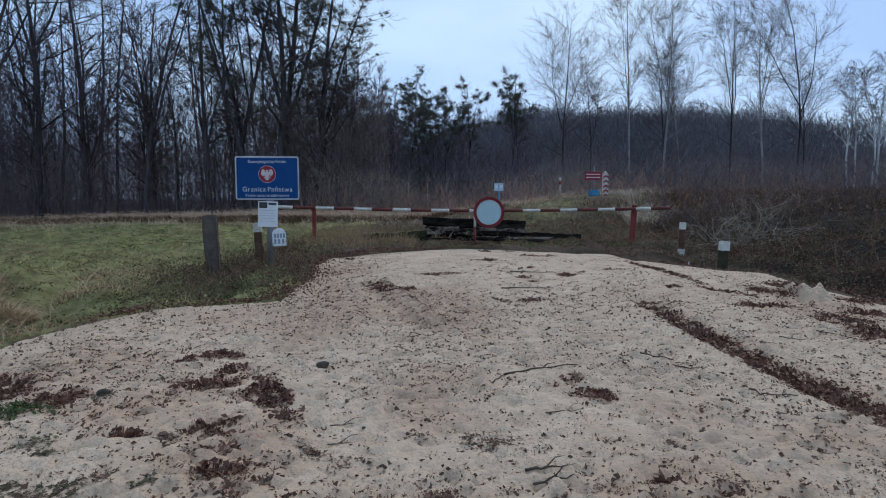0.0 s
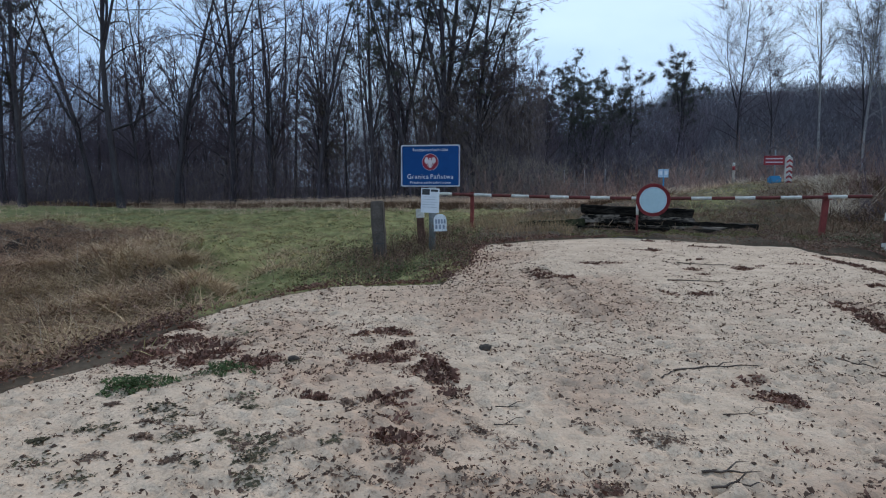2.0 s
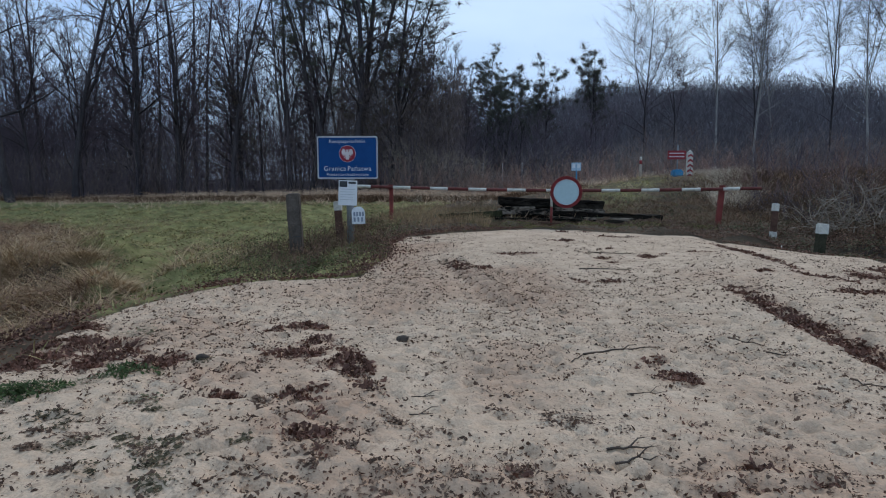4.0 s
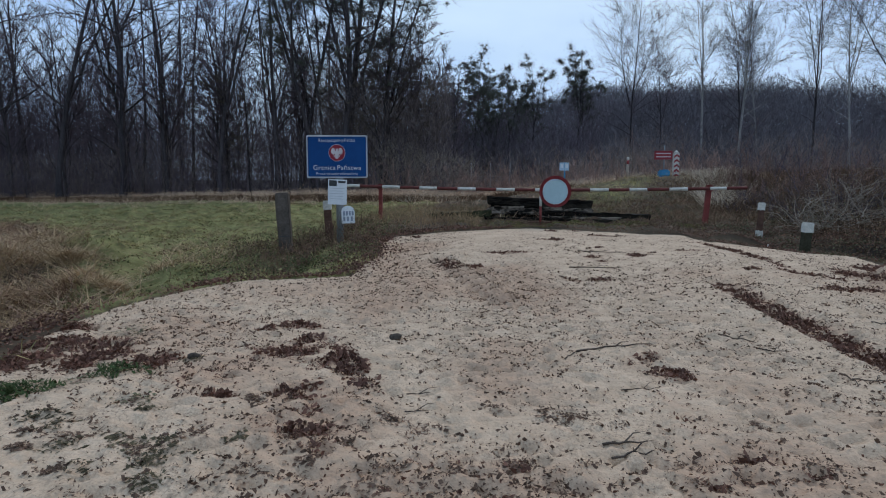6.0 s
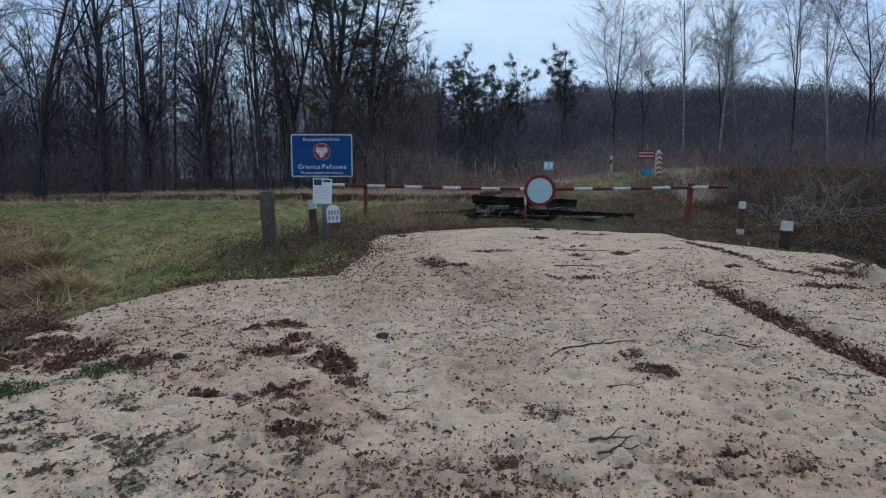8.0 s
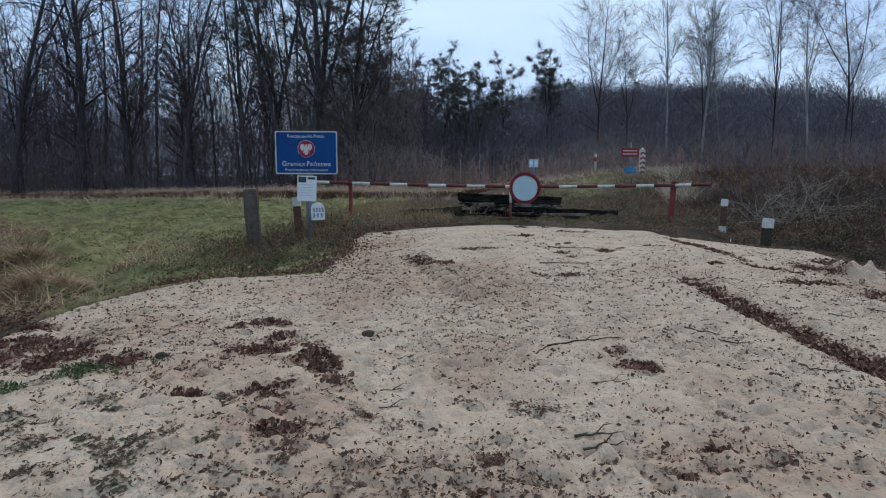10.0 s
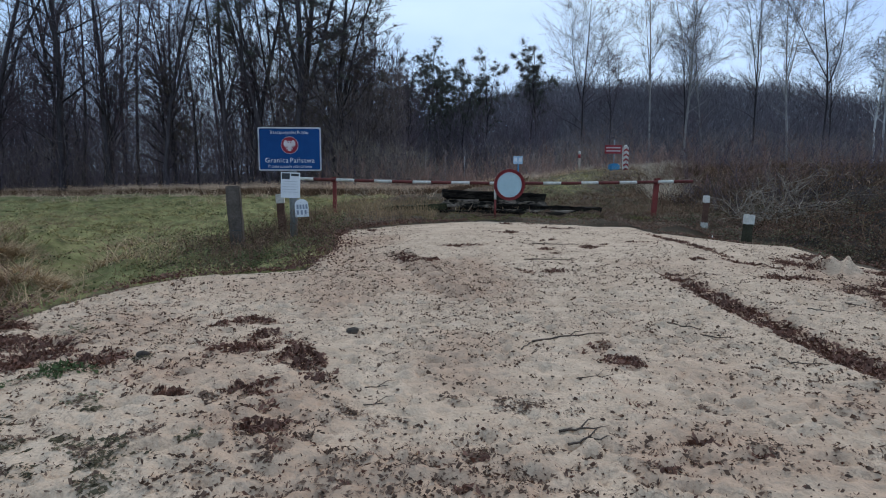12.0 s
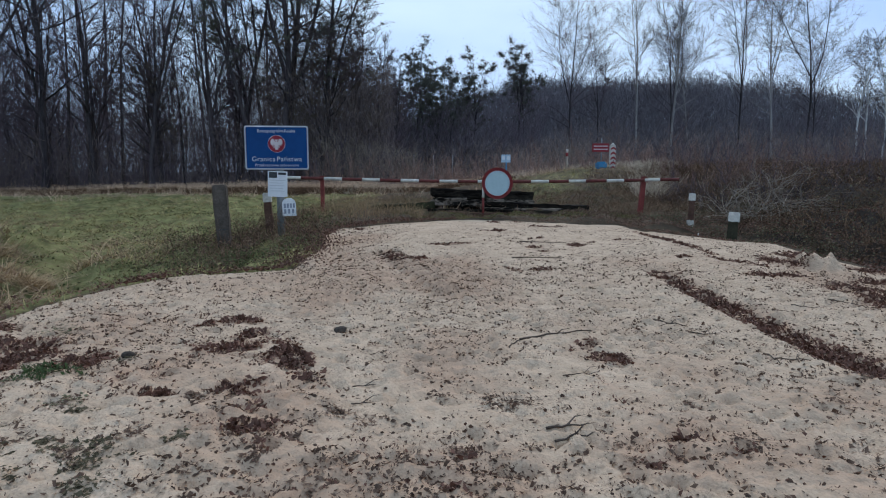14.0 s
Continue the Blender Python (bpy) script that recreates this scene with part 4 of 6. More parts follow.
for k, (x, y, z, length, turn, tilt, h, mat_) in enumerate((
        (0.95, 15.45, SL, 2.30, 1, 0, 0.16, TAR), (1.05, 15.80, SL, 2.55, -2, 0, 0.16, TAR), (0.95, 16.10, SL, 2.5, 1, 0, 0.16, TAR),
        (1.00, 15.34, SL + 0.15, 2.58, -0.6, 0.3, 0.155, TAR_GREY), (1.05, 15.70, SL + 0.155, 2.58, 1.5, 0, 0.16, TAR), (0.98, 16.00, SL + 0.155, 2.5, -1, 0, 0.16, TAR),
        (1.00, 15.46, SL + 0.335, 2.58, 1, 2.4, 0.215, TAR), (1.05, 15.80, SL + 0.31, 2.5, -1, 1.5, 0.2, TAR),
        (-0.97, 15.05, SL + 0.06, 1.6, 3, -4.0, 0.16, MOSSY_TAR), (2.32, 15.08, SL + 0.10, 2.55, -2, 2.0, 0.135, TAR), (2.45, 15.36, SL + 0.02, 2.3, -4, 0.6, 0.15, TAR))):
    sleeper(x, y, z - 0.01, length, turn, tilt, 0.25, h, k, mat_)
for k, (x, y, z, length, turn, tilt, h, mat_) in enumerate(((0.25, 15.3, SL + 0.30, 0.75, 2, -1, 0.05, TAR_GREY), (1.30, 15.3, SL + 0.29, 0.5, -2, 1, 0.045, TAR_GREY), (1.95, 14.86, 0.28, 1.95, -1, 0.6, 0.05, TAR_GREY),
                                                            (2.02, 14.66, 0.225, 1.9, -3, 1.2, 0.07, TAR), (0.6, 14.95, 0.235, 1.9, 3, 0.4, 0.06, TAR))):
    b_ = sleeper(x, y, z, length, turn, tilt, 0.16, h, 30 + k, mat_)
    b_.name = "plank"
    tagged(b_, "thin dark weathered plank lying at the sleeper pile", "plank", "loose planks")


# ---- marker stakes on the verge ----
def stake(x, y, top, w, bands, tilt, label, k, wood):
    g = top_z(x, y)
    t = thing("marker_stake", pose(x, y, g - 0.05, 0, tilt, 5 * k), label, "stake", "verge marker stakes")
    h = top - g + 0.05
    part("shaft", box(w, w, h, bevel=0.012, rough=0.008, cuts=4, seed=20 + k), wood, t)
    for z0, z1 in bands:
        part("white_band", box(w + 0.014, w + 0.014, z1 - z0, pose(0, 0, h - z1 + 0.003), 0.012, 0.004, 1, 30 + k), WPAINT, t, "chipped white paint band")


stake(5.10, 10.8, 0.50, 0.128, ((0.0, 0.175),), 3, "squat dark wooden marker stake with a white head", 1, MOSS)
stake(4.94, 12.2, 0.78, 0.088, ((0.0, 0.15), (0.52, 0.67)), 2, "slim brown marker stake with two white bands", 2, BROWN_WOOD)


def peg(x, y):
    g = top_z(x, y)
    ob = part("peg", rod(0.012, 0.009, 0.22, sides=8, bevel=0.002), WPAINT, None)
    ob.matrix_basis = pose(x, y, g - 0.04, 0, 3, 0)
    tagged(ob, "thin whitish peg stuck in the verge", "peg")


peg(4.55, 10.9)


# ---- markers on the far rise ----
def far_markers():
    x, y = 8.42, 30.3
    g = top_z(x, y)
    t = thing("border_pillar", pose(x, y, g - 0.1, 0, 0, 0), "white border pillar with red chevron stripes", "pillar")
    h = 2.50 - g + 0.1
    part("shaft", box(0.25, 0.25, h, bevel=0.012), WPAINT, t)
    part("cap", rod(0.17, 0.01, 0.14, pose(0, 0, h, 0, 0, 45), 4), WPAINT, t, "pointed white cap")
    n = 5
    for k in range(n):
        z = h - 0.08 - k * 0.235
        for s in (-1, 1):
            part("red_chevron", plate([(0, z - 0.06), (s * 0.127, z - 0.15), (s * 0.127, z - 0.05), (0, z + 0.04)], 0.006, pose(0, -0.131, 0)), RED, t, "red stripe")
    x, y = 6.02, 29.6
    g = top_z(x, y)
    t = thing("small_marker_pole", pose(x, y, g - 0.1), "thin wooden marker pole with red and white head", "pole")
    h = 2.30 - g + 0.1
    part("shaft", rod(0.06, 0.056, h - 0.33, sides=10), BRUSH, t)
    part("red_band", rod(0.059, 0.059, 0.17, pose(0, 0, h - 0.33), 10), RED, t, "faded red band")
    part("white_head", rod(0.059, 0.052, 0.16, pose(0, 0, h - 0.16), 10), WPAINT, t, "white head")
    x, y = 7.56, 29.3
    g = top_z(x, y)
    t = thing("warning_board", pose(x, y, g - 0.1, 0, 0, 3), "dark red warning board on a thin metal post", "sign")
    part("post", rod(0.028, 0.028, 2.82 - g + 0.1, pose(0.05, 0.03, 0), 8), STEEL, t)
    cz = 2.37 - g + 0.1
    part("board", plate(rounded(0.82, 0.40, 0.02), 0.02, pose(0, 0, cz), 0.002), BURGUNDY, t)
    for q in (0.075, -0.075):
        part("printed_bar", plate([(-0.34, q - 0.022), (0.34, q - 0.022), (0.34, q + 0.022), (-0.34, q + 0.022)], 0.004, pose(0, -0.0035, cz)), GREY_WHITE, t, "illegible white lettering as a bar")
    ob = part("blue_drum", box(0.5, 0.35, 0.34, bevel=0.07, rough=0.02, cuts=2, seed=6), CYAN, None)
    ob.matrix_basis = pose(7.5, 28.9, top_z(7.5, 28.9) - 0.02, 0, 0, 10)
    tagged(ob, "bright blue plastic container standing in grass", "container")
    x, y = 2.36, 22.8
    g = top_z(x, y)
    t = thing("small_blue_sign", pose(x, y, g - 0.1, 0, 0, 6), "pale blue two-panel sign on a thin post", "sign")
    part("post", rod(0.024, 0.024, 1.85 - g + 0.1, pose(0.02, 0.03, 0), 8), CYAN, t, "blue painted post")
    for s in (-1, 1):
        panel = part("panel", plate([(s * 0.007, -0.145), (s * 0.175, -0.145), (s * 0.175, 0.145), (s * 0.007, 0.145)], 0.012, pose(0, 0, 1.70 - g + 0.1)), PALE_BLUE, t)
        part("print", plate([(s * 0.04, -0.05), (s * 0.14, -0.05), (s * 0.14, 0.09), (s * 0.04, 0.09)], 0.003, pose(0, -0.002, 1.70 - g + 0.1)), WHITE, panel, "pale printed block")


far_markers()


def wire_fence():
    """A low wire fence before the far wood."""
    y, xs = 41.0, (-1.95, -0.65, 0.65)
    g = min(top_z(x, y) for x in xs)
    t = thing("wire_fence", pose(0, y, g), "low grey wire fence with thin posts in scrub", "fence")
    for x in xs:
        part("post", rod(0.022, 0.02, 2.45 - g, pose(x, 0, -0.1), 8), BARK_PALE, t)
    for k in range(9):
        part("wire", rod(0.006, 0.006, 2.6, pose(-1.95, -0.03, 0.25 + 0.13 * k, 0, 90, 0), 5), BARK_PALE, t)


wire_fence()


# ---- trees ----
def unit(v):
    return v / (np.linalg.norm(v, axis=-1, keepdims=True) + 1e-9)


def grow(rng, start, way, length, r0, r1, steps, bend=0.12, lift=0.0):
    """Wandering tapered paths, many at once: (count, steps + 1, xyz and radius)."""
    pos, d = np.array(start, float), unit(np.array(way, float))
    n = len(pos)
    length, r0, r1 = (np.broadcast_to(np.asarray(q, float), (n,)) for q in (length, r0, r1))
    out = [np.concatenate([pos, r0[:, None]], 1)]
    for k in range(1, steps + 1):
        d = unit(d + rng.normal(0, bend, (n, 3)) + np.array((0, 0, lift)))
        pos = pos + d * (length / steps)[:, None]
        out.append(np.concatenate([pos, (r0 + (r1 - r0) * k / steps)[:, None]], 1))
    return np.stack(out, 1)


def spots(paths, u):
    """Places along paths: u is (count, picks), 0 to 1. Returns place, radius, way and u, in one row."""
    n, k = paths.shape[:2]
    i = np.minimum((u * (k - 1)).astype(int), k - 2)
    f = (u * (k - 1) - i)[..., None]
    rows = np.arange(n)[:, None]
    a, b = paths[rows, i], paths[rows, i + 1]
    q = a * (1 - f) + b * f
    return q[..., :3].reshape(-1, 3), q[..., 3].ravel(), unit(b[..., :3] - a[..., :3]).reshape(-1, 3), u.ravel()


def fans(rng, ways, angle):
    """Ways that leave the given ones by an angle, to any side."""
    s = unit(np.cross(ways, rng.normal(0, 1, ways.shape)))
    angle = np.broadcast_to(np.asarray(angle, float), (len(ways),))[:, None]
    return unit(ways * np.cos(angle) + s * np.sin(angle))


def bare_tree(seed, h, r, low=0.35, branches=16, spread=0.26, angle=0.7, subs=6, twigs=7, thin=0.010, forks=0, lean=0.03, bend=0.05, reach=0.5, lift=0.08, dome=False):
    """Trunk, limbs and twigs of a leafless tree, as batches for tube_mesh."""
    rng = np.random.default_rng(seed)
    trunk = grow(rng, [(0, 0, -0.2)], [(rng.normal(0, lean), rng.normal(0, lean), 1)], h, r, r * 0.12, 9, bend)
    trunk[:, 0, 3] *= 1.35
    thick, limbs = [(trunk, 7, False)], []
    stems = [(trunk, low, branches, 1.0)]
    if forks:
        q, rr, d, u = spots(trunk, rng.uniform(0.25, 0.5, (1, forks)))
        fk = grow(rng, q, fans(rng, d, rng.uniform(0.2, 0.42, forks)), h * rng.uniform(0.45, 0.62, forks), rr * 0.72, rr * 0.1, 7, 0.07, 0.05)
        thick.append((fk, 6, False))
        stems.append((fk, 0.2, branches * 2 // 3, 0.8))
    for stem, lo, n, k in stems:
        u = lo + (0.98 - lo) * (np.arange(n)[None] + rng.random((len(stem), n))) / n
        q, rr, d, u = spots(stem, u)
        shape_ = 0.45 + 0.75 * np.sin(np.pi * np.clip((u - lo) / (1 - lo) * 0.8 + 0.15, 0, 1)) if dome else 1.15 - 0.75 * u
        ln = h * spread * k * shape_ * rng.uniform(0.7, 1.2, len(u))
        br = grow(rng, q, fans(rng, d, angle * rng.uniform(0.7, 1.25, len(u))), ln, np.maximum(rr * 0.42, thin * 1.6), thin, 4, 0.16, lift)
        limbs.append((br, ln))
    br, ln = np.concatenate([b[0] for b in limbs]), np.concatenate([b[1] for b in limbs])
    thick.append((br, 4, False))
    q, rr, d, u = spots(br, rng.uniform(0.15, 0.97, (len(br), subs)))
    l2 = np.repeat(ln, subs) * reach * rng.uniform(0.5, 1.0, len(u))
    sb = grow(rng, q, fans(rng, d, rng.uniform(0.35, 0.85, len(u))), l2, np.maximum(rr * 0.6, thin), thin * 0.6, 2, 0.2, lift * 1.7)
    q, rr, d, u = spots(sb, rng.uniform(0.1, 0.98, (len(sb), twigs)))
    tw = grow(rng, q, fans(rng, d, rng.uniform(0.3, 0.8, len(u))), np.repeat(l2, twigs) * 0.55 * rng.uniform(0.4, 1.0, len(u)), thin * 0.75, thin * 0.3, 1, 0.15, 0.2)
    return thick, [(sb, 3, True), (tw, 3, True)]


def leaf_clumps(rng, centres, radius, leaves, size):
    """Corners of small leaf quads gathered in uneven clumps."""
    out = []
    for c, k in centres:
        n = int(leaves * k)
        d = rng.normal(0, 1, (n, 3))
        d /= np.linalg.norm(d, axis=1, keepdims=True)
        rad = radius * k * np.abs(rng.normal(0, 0.55, (n, 1)))
        p = c + d * rad * np.array((1.0, 1.0, 0.75)) * (0.8 + 0.5 * np.sin(d[:, :1] * 5 + c[0]))
        a, b = rng.normal(0, 1, (n, 3)), rng.normal(0, 1, (n, 3))
        a /= np.linalg.norm(a, axis=1, keepdims=True)
        b -= a * (a * b).sum(1, keepdims=True)
        b /= np.linalg.norm(b, axis=1, keepdims=True)
        s = size * rng.uniform(0.6, 1.3, (n, 1))
        out.append(np.stack([p - a * s - b * s * 0.35, p + a * s - b * s * 0.2, p + a * s + b * s * 0.35, p - a * s + b * s * 0.2], 1))
    return np.concatenate(out)


def make_tree(name, label, thick, fine, bark, twig, leaves=None, leaf_mat=None, leaf_name="foliage", leaf_label=""):
    t = thing(name, Matrix(), label, "tree")
    part("trunk", tube_mesh("trunk", thick, bark, True), bark, t)
    part("crown", tube_mesh("crown", fine, twig), twig, t, "fine leafless twigs")
    if leaves is not None:
        part(leaf_name, quads(leaf_name, leaves, leaf_mat), leaf_mat, t, leaf_label)
    return t


used = set()


def plant(variant, x, y, scale=1.0, turn=0.0, group="", label=""):
    """The first planting moves the thing itself; later ones are copies."""
    m = pose(x, y, float(height(np.array(x), np.array(y))) - 0.1, 0, 0, turn)
    if variant.name in used:
        ob = copy_thing(variant, m)
    else:
        used.add(variant.name)
        ob = variant
        ob.matrix_basis = m
    ob.scale = (scale, scale, scale)
    tagged(ob, label, "", group)
    return ob


FOREST_LABEL = "tall bare grey-brown forest tree with leafless crown"
forest = []
for k in range(6):
    rng = np.random.default_rng(100 + k)
    th, fi = bare_tree(100 + k, 16 + 5 * rng.random(), 0.075 + 0.085 * rng.random() ** 1.6, low=0.32 + 0.12 * rng.random(), branches=15, spread=0.24,
                       angle=0.75 + 0.3 * rng.random(), subs=6, twigs=7, thin=0.012, forks=1 if k % 3 == 2 else 0, lean=0.04, bend=0.035, lift=0.04)
    forest.append(make_tree("forest_tree", FOREST_LABEL, th, fi, BARK, TWIG))
slim = []
for k in range(6):
    rng = np.random.default_rng(200 + k)
    th, fi = bare_tree(200 + k, 8 + 4 * rng.random(), 0.055 + 0.03 * rng.random(), low=0.2, branches=15, spread=0.24, angle=0.75, subs=5, twigs=6, thin=0.011, lean=0.07, bend=0.06)
    slim.append(make_tree("young_tree", "slim bare young tree in dense wood", th, fi, BARK, TWIG))

rng = np.random.default_rng(77)
# old trees along the wood's edge
old = []
for k in range(3):
    th, fi = bare_tree(150 + k, 20, 0.20, low=0.20, branches=20, spread=0.26, angle=1.0, subs=6, twigs=8, thin=0.012, forks=1 + k % 2, lean=0.03, bend=0.045, lift=0.03)
    old.append(make_tree("old_tree", "thick old leafless tree at the wood's edge", th, fi, BARK, TWIG))
for x, y, k, s in ((-38.5, 33.5, 2, 1.1), (-30.0, 33.2, 1, 1.15), (-26.6, 34.2, 0, 0.95), (-23.2, 35.4, 1, 1.0), (-20.6, 36.0, 2, 0.85), (-17.0, 35.4, 0, 0.8), (-43.0, 35.0, 0, 1.1), (-34.0, 35.0, 0, 0.9), (-13.9, 37.0, 2, 0.8)):
    plant(old[k], x, y, s, 71 * x, "old edge trees")
for k in range(80):
    x, y = rng.uniform(-75, -7), 36 + 46 * rng.random() ** 1.2
    if x > -8 - 0.1 * (y - 36) and y < 60 or -0.43 < x / y < -0.34 and k % 4:
        continue
    plant(forest[int(rng.integers(6))], x, y, rng.uniform(0.8, 1.15), rng.uniform(0, 360), "forest trees")
for k in range(110):
    x, y = rng.uniform(-62, -6), 35.5 + 30 * rng.random()
    plant(slim[int(rng.integers(6))], x, y, rng.uniform(0.7, 1.15), rng.uniform(0, 360), "young forest trees")


# evergreen clumps high in the trees
def clump_tree(seed, h, r, clumps, spread, low, radius, leaves, size, leaf_mat, name, label, leaf_label, from_=0.0, dome=False, forks=1):
    rng = np.random.default_rng(seed)
    th, fi = bare_tree(seed, h, r, low=low, branches=20, spread=spread, angle=0.95, subs=6, twigs=6, thin=0.012, forks=forks, lean=0.03, lift=0.03, dome=dome)
    ends = np.concatenate([fi[0][0][:, -1, :3], fi[0][0][:, 1, :3]])
    ends = ends[ends[:, 2] > max(low, from_) * h]
    pick = rng.choice(len(ends), min(clumps, len(ends)), replace=False)
    cs = [(ends[i], rng.uniform(0.45, 1.3)) for i in pick]
    return make_tree(name, label, th, fi, BARK, TWIG, leaf_clumps(rng, cs, radius, leaves, size), leaf_mat, "foliage", leaf_label)


PINE_LABEL, PINE_LEAF = "tall dark pine with an open clumped crown", "dark green tufts of needles"
ever = [clump_tree(301, 19, 0.17, 150, 0.16, 0.28, 0.70, 230, 0.036, NEEDLE, "pine_tree", PINE_LABEL, PINE_LEAF, 0.36),
        clump_tree(302, 20, 0.24, 130, 0.24, 0.24, 0.65, 210, 0.036, NEEDLE, "pine_tree", PINE_LABEL, PINE_LEAF, 0.30, forks=2),
        clump_tree(303, 13, 0.15, 380, 0.22, 0.14, 0.62, 170, 0.042, NEEDLE, "evergreen_tree", "dense grey-green evergreen tree with a feathery outline", "dark green foliage", dome=True),
        clump_tree(304, 13, 0.14, 100, 0.13, 0.34, 0.62, 240, 0.042, NEEDLE, "evergreen_tree", "slim evergreen-clad tree with gaps in its crown", "dark green clumps of leaves", 0.42, dome=True, forks=2),
        clump_tree(305, 11, 0.14, 210, 0.28, 0.14, 0.65, 140, 0.034, IVY, "ivy_clad_tree", "brown-green ivy-clad tree at the wood's edge", "dull brown-green ivy and dead leaves", 0.16, dome=True, forks=2)]
for x, y, k, s, group in ((-12.3, 36.4, 0, 1.0, "pines"), (-11.7, 37.3, 0, 0.95, "pines"), (-11.0, 36.2, 0, 0.9, "pines"), (-8.8, 35.7, 1, 1.0, "pines"), (-7.2, 37.4, 1, 0.82, "pines"), (-10.1, 38.4, 0, 0.95, "pines"), (-9.4, 37.5, 1, 0.95, "pines"), 
                          (-43, 36, 3, 1.3, "pines"), (-46, 40, 1, 0.9, "pines"),
                          (-1.7, 62, 2, 1.0, "evergreen trees"), (-0.7, 64, 2, 0.85, "evergreen trees"), (-2.9, 61, 2, 0.8, "evergreen trees"), (-4.4, 64, 2, 0.75, "evergreen trees"), (0.4, 65, 2, 0.72, "evergreen trees"), (0.9, 63, 3, 0.92, "evergreen trees"), (-4.6, 63, 3, 0.85, "evergreen trees"),
                          (3.4, 66, 3, 1.06, "evergreen trees"), (2.4, 68, 3, 0.85, "evergreen trees"), (8.4, 69, 3, 1.14, "evergreen trees"), (9.4, 70, 3, 0.95, "evergreen trees"),
                          (-7.4, 36.6, 4, 0.95, "ivy-clad trees"), (-6.0, 37.6, 4, 0.82, "ivy-clad trees"), (-5.0, 39.8, 4, 0.62, "ivy-clad trees"), (-17.4, 36.4, 4, 0.72, "ivy-clad trees")):
    plant(ever[k], x, y, s, 70 * k + 131 * x, group)
dense = []
for k in range(2):
    th, fi = bare_tree(350 + k, 13, 0.13, low=0.12, branches=30, spread=0.26, angle=0.75, subs=8, twigs=12, thin=0.011, forks=2, lean=0.04)
    dense.append(make_tree("twiggy_tree", "dense brown twiggy leafless tree at the wood's edge", th, fi, BARK, TWIG))
for x, y, k, s in ((-5.6, 40.5, 0, 0.9), (-4.4, 41.8, 1, 0.75), (-3.4, 44, 0, 0.7), (-17.2, 37.2, 0, 1.0), (-20.9, 36.6, 1, 0.9), (-27.5, 36, 1, 0.9), (-24.0, 37.5, 0, 0.9), (-13.2, 39.5, 1, 0.85), (-32, 37, 0, 1.0)):
    plant(dense[k], x, y, s, 55 * x, "twiggy edge trees")

# round bunches of mistletoe
def mistletoe(x, y, z, r, k):
    rng = np.random.default_rng(380 + k)
    lobes = [(np.array((rng.normal(0, r * 0.35), rng.normal(0, r * 0.35), rng.normal(0, r * 0.3))), 1.0) for i in range(5)]
    ob = new("mistletoe_bunch", quads("mistletoe_bunch", leaf_clumps(rng, lobes, r * 0.75, 130, 0.05), NEEDLE))
    ob.matrix_basis = Matrix.Translation((x, y, z))
    tagged(ob, "dark round mistletoe bunch hanging in a bare tree", "mistletoe", kind="stuff")


plant(slim[3], -4.9, 55.2, 1.0, 20, "forest trees")
plant(slim[5], -4.2, 55.6, 0.9, 80, "forest trees")
for k, (x, y, z, r) in enumerate(((-4.8, 55, 11.2, 0.55), (-4.3, 55.4, 8.8, 0.5), (17.75, 69.9, 12.9, 0.8), (18.6, 70.2, 11.6, 0.5), (9.7, 69.2, 10.2, 0.5))):
    mistletoe(x, y, z, r, k)

# the tall bare trees in front of the far wood
tall = []
for k, (h, low, fk, spread) in enumerate(((19, 0.26, 2, 0.23), (24, 0.30, 1, 0.16), (22, 0.28, 2, 0.175), (22, 0.26, 2, 0.18))):
    th, fi = bare_tree(400 + k, h, 0.125, low=low, branches=30, spread=spread, angle=0.85, subs=11, twigs=10, thin=0.0068, forks=fk, lean=0.02, bend=0.04, reach=0.58, lift=0.05, dome=True)
    tall.append(make_tree("bare_tree", "tall bare tree with fine rounded leafless crown", th, fi, BARK_PALE if k in (1, 2) else BARK, TWIG_PALE if k else TWIG))
for x, y, k, s in ((14.2, 69, 0, 1.02), (21.6, 68, 1, 1.0), (24.6, 66, 2, 1.0), (26.2, 70, 0, 0.85), (33.0, 68, 3, 1.0), (36.2, 67, 2, 1.0), (39.4, 66, 3, 1.02), (42.0, 69, 0, 0.8), (18.3, 72, 0, 0.8), (30.0, 74, 2, 0.85)):
    plant(tall[k], x * 0.86, y * 0.86, s * 0.88, 47 * x, "tall bare trees")
birch = []
for k in range(2):
    th, fi = bare_tree(450 + k, 15, 0.13, low=0.38, branches=26, spread=0.19, angle=0.7, subs=10, twigs=14, thin=0.0085, forks=0, lean=0.05, bend=0.05, lift=0.02, dome=True)
    birch.append(make_tree("birch_tree", "white-trunked birch with fine hazy leafless crown", th, fi, BIRCH, TWIG_PALE))
for x, y, k, s in ((38.2, 56, 0, 0.84), (39.1, 56.6, 1, 0.8), (40.3, 56, 0, 0.82), (41.7, 57, 1, 0.88), (43.5, 57, 0, 0.9)):
    plant(birch[k], x, y, s, 83 * x, "birch clump")


